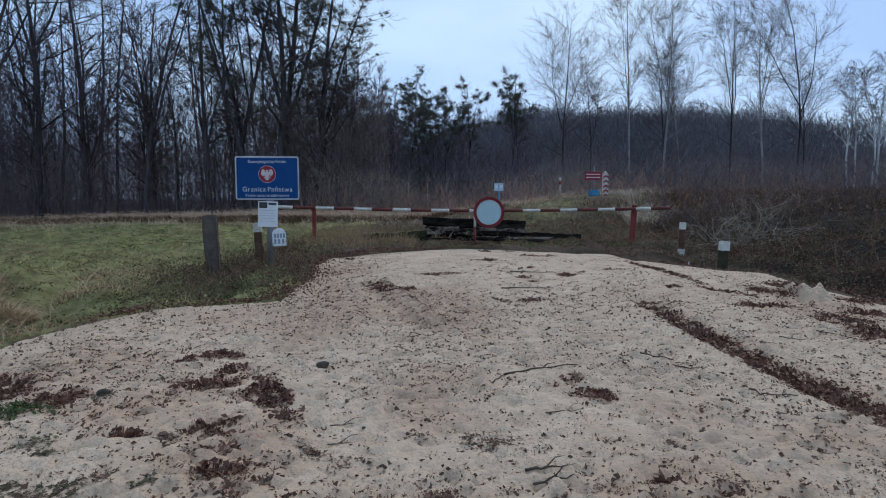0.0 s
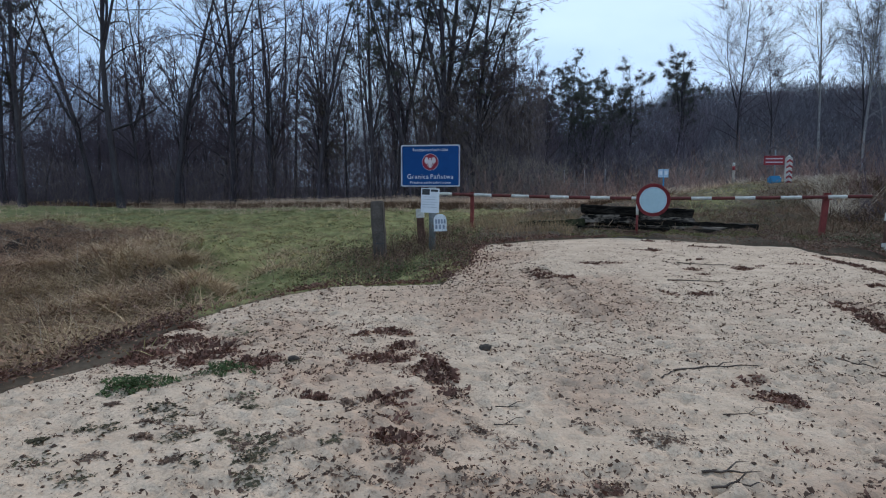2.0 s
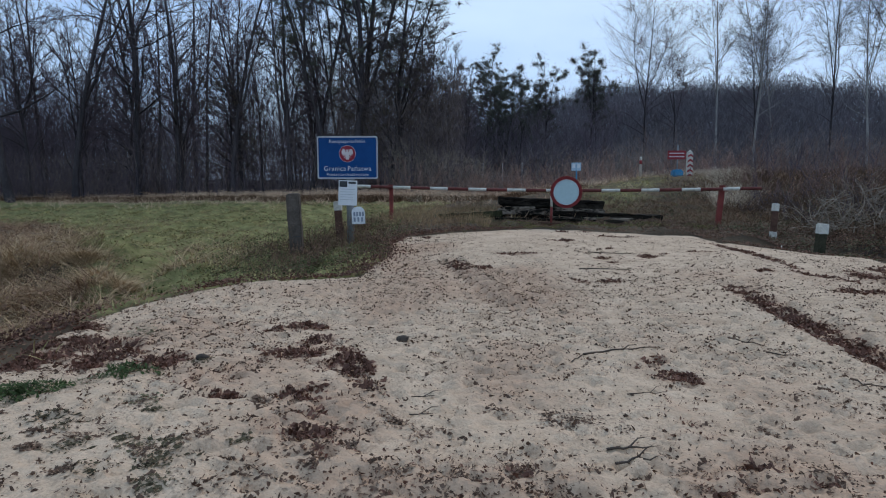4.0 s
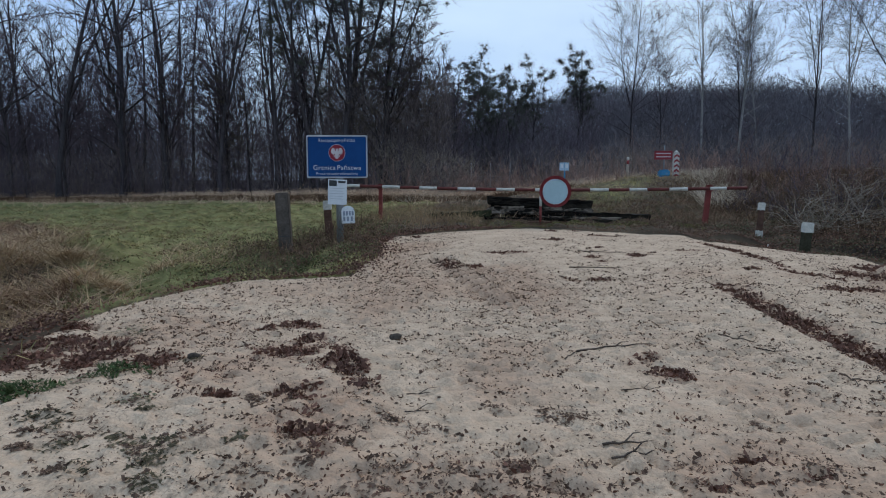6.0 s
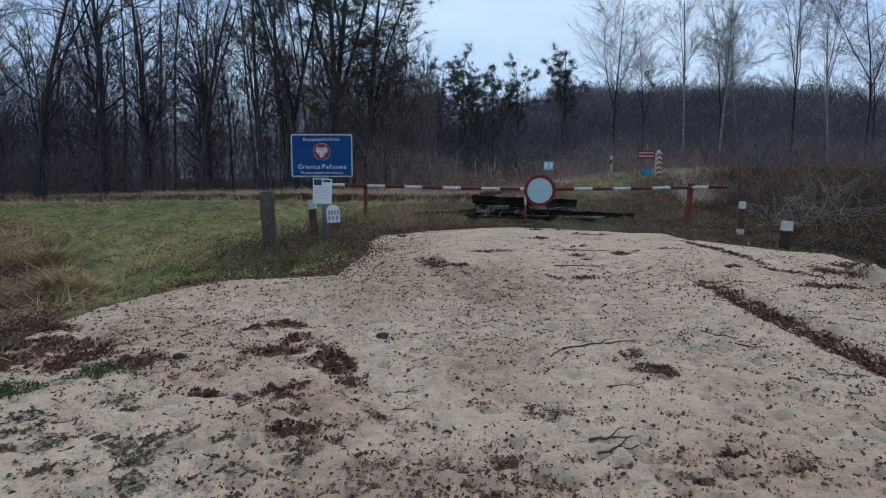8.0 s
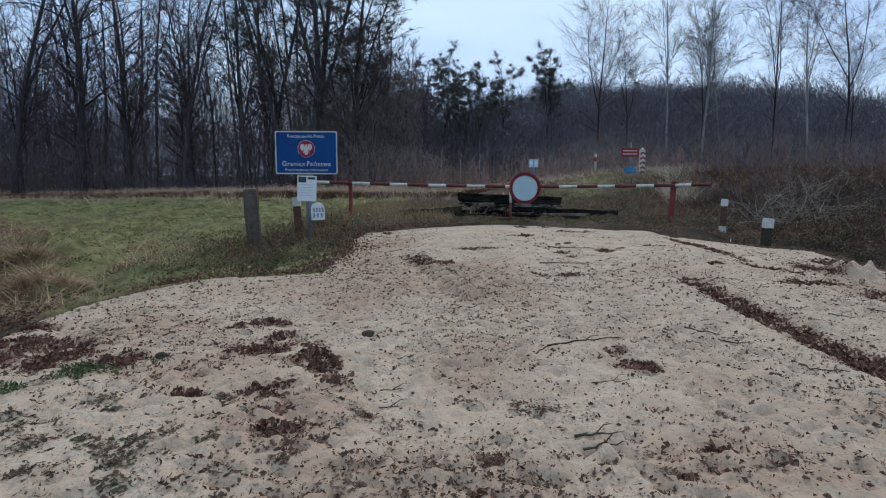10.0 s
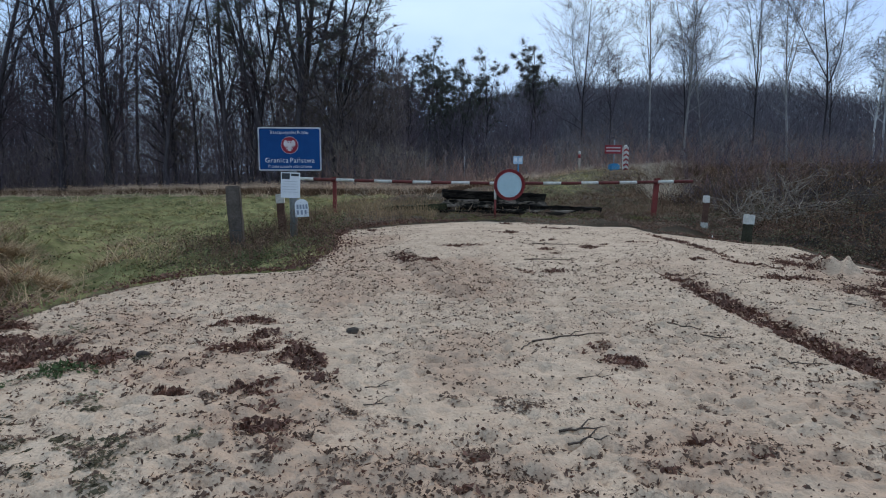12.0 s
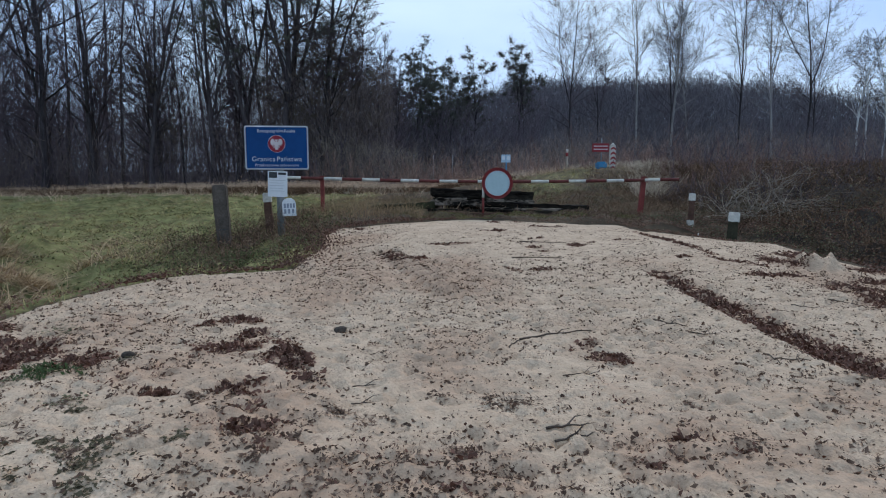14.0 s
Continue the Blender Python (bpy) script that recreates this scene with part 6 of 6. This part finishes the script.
blades("bank_straw", "dry grass among the weeds of the bank", scatter(rng, 9000, 4, 22, 2, 26, lambda x, y: bank_area(x, y) * np.clip(0.1 + 1.5 * fbm(x * 0.8, y * 0.8, 2, 97), 0, 0.8)), STRAW, 0.1, 0.4, 0.005, 21, 1.2)


def tussock(x, y, r, k):
    rng = np.random.default_rng(600 + k)
    pts = np.array([[x, y]]) + rng.normal(0, r * 0.35, (int(1100 * r / 0.3), 2))
    ob = blades("grass_tussock", "rounded tussock of dry yellowish grass", pts, TUSSOCK, 0.08, 0.24 * r / 0.3, 0.005, 600 + k, 1.3)
    ob["kind"] = ""
    del ob["kind"]
    tagged(ob, category="grass tussock", group="dry tussocks")


for k, (x, y, r) in enumerate(((-8.6, 7.6, 0.45), (-5.9, 6.9, 0.42), (-5.5, 6.2, 0.4), (-6.5, 6.3, 0.45), (-5.6, 5.8, 0.35), (-7.2, 5.8, 0.45), (-9.2, 9.0, 0.4), (-6.0, 4.6, 0.35), (-8.2, 6.4, 0.4), (-10.2, 10.4, 0.45), (-5.25, 9.25, 0.26), (-6.6, 8.9, 0.36), (-6.0, 8.3, 0.4), (-5.2, 7.9, 0.3), (-7.4, 8.2, 0.4), (-6.6, 7.0, 0.4), (-4.9, 6.6, 0.3), (-7.9, 9.6, 0.35))):
    tussock(x, y, 0.75 * r, k)


def brush(name, centre, size, n, mat_, r, seed, lmin, lmax):
    """A loose heap of crossing branches."""
    rng = np.random.default_rng(seed)
    p = rng.normal(0, 0.42, (n, 3)) * np.array(size)
    x, y = centre[0] + p[:, 0], centre[1] + p[:, 1]
    z = height(x, y) + np.abs(p[:, 2]) * np.maximum(0.15, 1 - (p[:, 0] / size[0]) ** 2)
    way = np.stack([rng.normal(0, 1, n), rng.normal(0, 0.7, n), rng.normal(0.3, 0.5, n)], -1)
    st = grow(rng, np.stack([x, y, z], -1), way, rng.uniform(lmin, lmax, n), r * rng.uniform(0.5, 1.6, n), r * 0.3, 7, 0.2, -0.04)
    q, rr, d, u = spots(st, rng.uniform(0.15, 0.95, (n, 6)))
    tw = grow(rng, q, fans(rng, d, rng.uniform(0.4, 0.9, len(u))), rng.uniform(0.15, 0.45, len(u)) * lmax, r * 0.5, r * 0.2, 2, 0.2)
    return new(name, tube_mesh(name, [(st, 5, True), (tw, 3, True)], mat_))


for k, (centre, size, n, r, lmin, lmax) in enumerate((((6.7, 13.2), (0.8, 0.7, 1.0), 36, 0.0085, 0.6, 1.3), ((7.4, 13.6), (0.8, 0.8, 1.1), 28, 0.0085, 0.6, 1.4), ((6.1, 13.2), (0.6, 0.6, 0.6), 20, 0.007, 0.5, 1.1))):
    ob = brush("dead_brush", centre, size, n, BRUSH, r, 701 + k, lmin, lmax)
    tagged(ob, "grey tangled heap of cut dead branches", "brushwood", kind="stuff")
rng = np.random.default_rng(95)
thicket("bramble_thicket", "brown leafless bramble thicket on the bank", strewn(900, 7.0, 18, 5, 19), WEED, 0.3, 1.0, 0.007, 8, 5, 1.0, 0.5, 0.4, 1)
thicket("ridge_twigs", "grey-brown dead twigs along the ridge of the bank", strewn(420, 6.2, 13, 13.8, 19), TWIG, 0.3, 1.0, 0.007, 7, 14, 0.6, 0.5, 0.4, 1)
thicket("slope_scrub", "brown leafless scrub on the slope beside the rise", np.concatenate([strewn(420, 10, 26, 17, 34), strewn(160, 7.6, 10.5, 16.5, 25)]), SCRUB, 0.4, 1.4, 0.011, 9, 9, 0.4, 0.45, 0.5, 2)
thicket("rise_scrub", "low reddish-brown scrub behind the rise", strewn(640, -8, 14, 32, 44), SCRUB, 0.5, 2.0, 0.020, 9, 10, 0.3, 0.4, 0.6, 2)
thicket("bank_saplings", "thin leafless saplings on the bank", strewn(150, 8, 28, 15, 36), TWIG, 1.0, 2.8, 0.012, 9, 6, 0.25, 0.45, 0.3, 2)
thicket("verge_dark_stalks", "dark upright weed stalks round the posts", np.stack([rng.normal(-3.1, 0.7, 60), rng.normal(10.6, 0.6, 60)], -1), BRAMBLE, 0.3, 0.75, 0.005, 9, 15, 0.2, 0.3)
thicket("verge_stalks", "thin dry weed stalks beside the posts", np.stack([rng.normal(-2.9, 0.8, 70), rng.normal(11.1, 0.7, 70)], -1), WEED, 0.3, 0.7, 0.004, 7, 7, 0.18, 0.3)
thicket("ditch_stalks", "brown matted weed stalks over the ditch", scatter(rng, 1300, -13, -4.3, 2, 11.5, rough_left), WEED, 0.3, 0.85, 0.006, 7, 8, 1.4, 0.5, 0.3, 1)
thicket("ditch_pale_stalks", "pale bent dead stalks over the ditch", scatter(rng, 420, -11, -4.3, 2.5, 10, rough_left), STRAW_PALE, 0.3, 0.8, 0.0045, 4, 13, 1.7, 0.6, 0.3, 0)


# ---- leaves, clods, sticks and herbs on the sand ----
def fallen_leaves():
    rng = np.random.default_rng(800)
    n = 620000
    x, y = rng.uniform(-4, 5.8, n), 1.6 + 11 * rng.random(n) ** 1.4
    m = litter_and_shade_mask(x, y) * np.clip(0.9 + 1.2 * fbm(x * 7, y * 7, 2, 52), 0, 1)
    k = (rng.random(n) < np.where(m > 0.25, m, m * 0.3)) & (sand_depth(x, y) > 0.03)
    ob = new("fallen_leaves", quads("fallen_leaves", flakes(rng, x[k], y[k], 0.009, 0.024, m[k]), LEAF))
    tagged(ob, "dark wet fallen leaves strewn on sand", "leaves", kind="stuff")
    n = 420000
    x, y = rng.uniform(-4, 5.8, n), 1.6 + 11 * rng.random(n) ** 1.5
    dense = (0.05 + 0.8 * np.clip(fbm(x * 1.1, y * 1.1, 2, 51), 0, 1) + 1.0 * np.clip(fbm(x * 4.5, y * 4.5, 2, 55) - 0.1, 0, 1)) * (0.35 + 0.9 * ovals(x, y, TRODDEN))
    k = (rng.random(n) < dense) & (sand_depth(x, y) > 0.03)
    ob = new("leaf_crumbs", quads("leaf_crumbs", flakes(rng, x[k], y[k], 0.003, 0.0125, 0.1 + 0 * x[k]), CLOD))
    tagged(ob, "small dark scraps of leaf and bark on sand", "leaf scraps", kind="stuff")
    n = 60000
    x, y = rng.uniform(-3.8, 6, n), 1.8 - 9 * rng.random(n) ** 1.3
    k = (rng.random(n) < 0.15 + 0.8 * np.clip(fbm(x * 1.1, y * 1.1, 2, 51), 0, 1) + np.clip(fbm(x * 4.5, y * 4.5, 2, 55) - 0.1, 0, 1)) & (sand_depth(x, y) > 0.03)
    ob = new("leaf_crumbs", quads("leaf_crumbs", flakes(rng, x[k], y[k], 0.004, 0.014, 0 * x[k]), CLOD))
    tagged(ob, "sparse dark scraps of leaf on trodden sand", "leaf scraps", kind="stuff")
    n = 240000
    x, y = rng.uniform(-4, 5.8, n), 1.6 + 8 * rng.random(n) ** 1.4
    k = (rng.random(n) < spread_mask(x, y)) & (sand_depth(x, y) > 0.0)
    ob = new("strewn_leaves", quads("strewn_leaves", flakes(rng, x[k], y[k], 0.004, 0.0135, 0.4 + 0 * x[k]), LEAF))
    tagged(ob, "loose reddish leaves strewn in blotches on sand", "leaves", kind="stuff")
    # scraps in small trodden bunches
    m = 13000
    bx, by = rng.uniform(-3.6, 5.6, m), 1.7 + 9 * rng.random(m) ** 1.5
    dense = np.clip(0.2 + 0.9 * fbm(bx * 0.8, by * 0.8, 2, 62) + 0.6 * ovals(bx, by, TRODDEN), 0.06, 1)
    keep = rng.random(m) < dense
    bx, by = np.repeat(bx[keep], 9), np.repeat(by[keep], 9)
    bx, by = bx + rng.normal(0, 0.026, len(bx)), by + rng.normal(0, 0.022, len(by))
    k = sand_depth(bx, by) > 0.03
    ob = new("trodden_scraps", quads("trodden_scraps", flakes(rng, bx[k], by[k], 0.004, 0.017, 0.3 + 0 * bx[k]), SCRAP))
    tagged(ob, "trodden brown leaf scraps in small bunches on sand", "leaf scraps", kind="stuff")
    # litter in the wheel track, bunched in the cleat grooves to deepen their shade
    n = 12000
    u, v = rng.uniform(0, 2.9, n), rng.uniform(-0.2, 0.2, n)
    ln = math.hypot(1.0, 2.7)
    x, y = -0.78 + (u * 1.0 + v * 2.7) / ln, 8.55 + (-u * 2.7 + v * 1.0) / ln
    k = rng.random(n) < np.clip(-1.6 * np.sin((u - 0.5 * v) * 2 * np.pi / 0.26) - 0.6, 0, 1) * np.clip(1.0 - 0.25 * u, 0.2, 1) * np.clip(0.7 + fbm(x * 3, y * 3, 2, 63), 0, 1)
    ob = new("track_litter", quads("track_litter", flakes(rng, x[k], y[k], 0.006, 0.016, 0.25 + 0 * x[k]), SCRAP))
    tagged(ob, "brown scraps that deepen the shaded cleat marks of a wheel track", "leaf scraps", kind="stuff")
    n = 90000
    x, y = rng.uniform(-5, 7, n), rng.uniform(2.5, 15.5, n)
    d = sand_depth(x, y)
    k = (rng.random(n) < np.exp(-np.abs(d + 0.1) / 0.35) * 0.6 + 0.05) & (d < 0.12) & ((x > -3.2) | (y < 5.2))
    ob = new("verge_leaves", quads("verge_leaves", flakes(rng, x[k], y[k], 0.010, 0.028, 0 * x[k], height(x[k], y[k]) + 0.02), LEAF))
    tagged(ob, "brown fallen leaves along the edge of the sand", "leaves", kind="stuff")


def flakes(rng, x, y, small, large, m, floor_z=None):
    """Bent four-cornered flakes lying on the sand."""
    ix, iy = np.clip(np.searchsorted(SX, x), 1, len(SX) - 1), np.clip(np.searchsorted(SY, y), 1, len(SY) - 1)
    n = len(x)
    fx, fy = (x - SX[ix - 1]) / (SX[ix] - SX[ix - 1]), (y - SY[iy - 1]) / (SY[iy] - SY[iy - 1])
    lie = (SZ[iy - 1, ix - 1] * (1 - fx) + SZ[iy - 1, ix] * fx) * (1 - fy) + (SZ[iy, ix - 1] * (1 - fx) + SZ[iy, ix] * fx) * fy
    z = (lie if floor_z is None else floor_z) + 0.004 + 0.022 * m * rng.random(n)
    a = rng.uniform(0, 2 * np.pi, n)
    s = small + (large - small) * rng.random(n) ** 2.6
    slim_ = rng.uniform(0.14, 0.55, n)
    c = np.stack([x, y, z], -1)
    u = np.stack([np.cos(a) * s, np.sin(a) * s, rng.normal(0, 0.18, n) * s * (1 + 1.4 * m)], -1)
    v = np.stack([-np.sin(a) * s * slim_, np.cos(a) * s * slim_, rng.normal(0, 0.35, n) * s * (1 + 1.0 * m)], -1)
    lift = np.stack([0 * s, 0 * s, s * rng.uniform(0.0, 0.6, n) * (1 + m)], -1)
    skew = rng.uniform(-0.7, 0.7, (n, 1))
    return np.stack([c - u, c - v + u * skew, c + u + lift, c + v + u * skew], 1)


fallen_leaves()


def clods():
    rng = np.random.default_rng(801)
    vs, fs = [], []
    base = [np.array(p) for p in ((1, 0, 0), (0.3, 0.95, 0), (-0.8, 0.6, 0), (-0.8, -0.6, 0), (0.3, -0.95, 0), (0.2, 0.1, 0.9), (0, 0, -0.6))]
    tri = [(0, 1, 5), (1, 2, 5), (2, 3, 5), (3, 4, 5), (4, 0, 5), (1, 0, 6), (2, 1, 6), (3, 2, 6), (4, 3, 6), (0, 4, 6)]
    count = 0
    for k in range(5200):
        x, y = rng.uniform(-3.6, 5.4), 1.7 + 8.5 * rng.random() ** 1.5
        dense = 0.35 + 0.65 * float(np.clip(0.5 + fbm(np.array(x * 0.9), np.array(y * 0.9), 2, 61), 0, 1))
        if rng.random() > dense or sand_depth(np.array(x), np.array(y)) < 0.1:
            continue
        s = 0.004 + 0.014 * rng.random() ** 3
        z = sand_z(x, y)
        a = rng.uniform(0, 6.3)
        for b in base:
            q = b * s * rng.uniform(0.7, 1.3)
            vs.append((x + q[0] * math.cos(a) - q[1] * math.sin(a), y + q[0] * math.sin(a) + q[1] * math.cos(a), z + q[2] * 0.7))
        fs += [tuple(i + 7 * count for i in f) for f in tri]
        count += 1
    ob = new("clods", mesh_from("clods", vs, fs, CLOD))
    tagged(ob, "dark crumbs of soil and bark on sand", "soil crumbs", kind="stuff")


clods()


def stick(points, r, k):
    rng = np.random.default_rng(820 + k)
    path, n = [], 9
    r *= 0.65
    (xa, ya), (xb, yb) = points
    bow, rest = rng.uniform(-0.08, 0.08), max(top_z(xa + (xb - xa) * i / 8, ya + (yb - ya) * i / 8) for i in range(9))
    for i in range(n):
        u = i / (n - 1)
        side_ = bow * math.sin(math.pi * u)
        x, y = xa + (xb - xa) * u - (yb - ya) * side_ + rng.normal(0, 0.004), ya + (yb - ya) * u + (xb - xa) * side_ + rng.normal(0, 0.004)
        path.append((x, y, 0.6 * top_z(x, y) + 0.4 * rest + r * 0.9, r * (1 - 0.6 * u)))
    mid = path[n // 2]
    paths = [path, [mid, (mid[0] + 0.05, mid[1] + 0.07, mid[2] + 0.012, r * 0.5), (mid[0] + 0.12, mid[1] + 0.11, mid[2] + 0.006, r * 0.25)]]
    ob = new("stick", tube_mesh("stick", [(np.array([path]), 6, True), (np.array([paths[1]]), 5, True)], STICK, True))
    tagged(ob, "thin dry twig lying on the sand", "twig", "twigs on the sand")


for k, (pts, r) in enumerate(((((0.58, 4.46), (1.19, 4.73)), 0.012), (((0.48, 4.25), (0.60, 4.48)), 0.007), (((0.51, 2.98), (0.73, 3.04)), 0.010), (((0.53, 2.85), (0.73, 2.92)), 0.009), (((1.71, 5.02), (1.91, 4.79)), 0.009),
                              (((1.85, 4.65), (2.03, 4.57)), 0.008), (((0.92, 8.01), (1.61, 8.03)), 0.012), (((2.14, 4.15), (2.1, 3.88)), 0.007), (((2.13, 4.01), (2.34, 3.94)), 0.007), (((-0.46, 3.52), (-0.33, 3.58)), 0.006),
                              (((-0.44, 3.30), (-0.31, 3.32)), 0.006), (((3.1, 5.51), (3.3, 5.44)), 0.008), (((3.64, 5.84), (3.78, 5.48)), 0.008), (((0.74, 3.70), (0.98, 3.78)), 0.005), (((2.62, 3.3), (2.85, 3.12)), 0.008),
                              (((-1.05, 3.95), (-0.82, 3.86)), 0.005), (((1.2, 9.4), (1.9, 9.3)), 0.012))):
    stick(pts, r, k)


def stone(x, y, r, k):
    bm = bmesh.new()
    bmesh.ops.create_icosphere(bm, subdivisions=3, radius=r)
    for v in bm.verts:
        v.co += noise.noise_vector(v.co * 18 + Vector((k, 0, 0))) * r * 0.35
        v.co.z *= 0.62
    for f in bm.faces:
        f.smooth = True
    ob = part("stone", bm, STONE, None)
    ob.matrix_basis = pose(x, y, sand_z(x, y) + r * 0.25, 0, 0, 40 * k)
    tagged(ob, "small dark rounded stone on sand", "stone", "stones on the sand")


for k, (x, y, r) in enumerate(((-0.73, 4.70, 0.048), (-1.99, 4.08, 0.038))):
    stone(x, y, r, k)


def herb(x, y, r, n, k, mat_):
    rng = np.random.default_rng(860 + k)
    q = []
    z0 = sand_z(x, y)
    tall_, long_, up_ = (0.07, 0.032, 0.35) if mat_ is HERB else (0.016, 0.024, 0.08)
    for i in range(n):
        a, d = rng.uniform(0, 6.28), r * rng.random() ** 0.75
        bx, by = x + d * math.cos(a) * (1 + 0.4 * math.sin(3 * a + k)), y + d * math.sin(a) * 0.8
        c = np.array((bx, by, sand_z(bx, by) + rng.uniform(0.002, tall_) * (1 - d / r * 0.75)))
        b = rng.uniform(0, 6.28)
        s = rng.uniform(0.3, 1.0) * long_
        u = np.array((math.cos(b), math.sin(b), rng.normal(up_, 0.8 * up_ + 0.06))) * s
        v = np.array((-math.sin(b), math.cos(b), rng.normal(0, 0.4))) * s * rng.uniform(0.12, 0.35)
        q.append((c - u * 0.6, c - v, c + u, c + v))
    ob = new("herb_tuft", quads("herb_tuft", np.array(q), mat_))
    tagged(ob, "low tuft of green herbs growing in sand" if mat_ is HERB else "small dry dark tuft lying on sand", "herb", kind="stuff")


for k, (x, y, r, n, mat_) in enumerate(((-2.72, 3.39, 0.24, 900, HERB), (-2.32, 3.78, 0.20, 420, HERB), (-2.42, 3.62, 0.14, 120, HERB_DULL), (-2.95, 4.85, 0.2, 220, HERB_DULL), (-1.9, 3.28, 0.12, 110, HERB_DULL))):
    herb(x, y, r, n, k, mat_)
TUFTS = ((-2.19, 2.88), (-2.22, 3.08), (-1.9, 2.76), (-1.77, 2.54), (-1.66, 2.55), (-1.71, 2.84), (-1.52, 2.72), (-1.4, 2.7), (-1.46, 2.83), (-1.37, 2.9), (-1.13, 2.86), (-1.32, 2.47), (-1.89, 3.26), (-1.75, 3.16), (-2.29, 3.04), (-2.07, 2.72), (-1.98, 4.05), (-2.8, 4.71), (-0.47, 3.19), (-0.31, 3.07), (0.28, 3.41), (0.29, 3.28), (0.46, 3.33), (0.12, 2.74), (1.37, 2.83), (1.29, 3.27), (0.87, 2.67), (-0.1, 2.66),
         (-2.44, 2.74), (-2.12, 2.97), (-2.58, 3.07), (-2.34, 2.77), (-2.37, 2.4), (-2.14, 2.5), (-2.05, 2.29), (-2.57, 2.6), (-1.94, 2.83), (-1.59, 2.78), (-1.42, 2.61), (-0.5, 3.17),
         (-0.62, 2.86), (-0.38, 2.63), (-0.44, 2.46), (-0.74, 2.68), (-0.99, 2.59), (-1.29, 3.39), (0.02, 3.39), (0.39, 3.32), (0.82, 2.84), (2.07, 3.28), (2.25, 3.05), (2.4, 3.6))
for k, (x, y) in enumerate(TUFTS):
    herb(x, y, (0.05 + 0.06 * ((k * 7) % 5) / 4) * (1.15 if x < -1.1 else 1.0), int((50 + 14 * (k % 4)) * (1.6 if x < -1.1 else 0.8)), 20 + k, MOSSY if x < -1.1 and k % 3 else SCRAP)
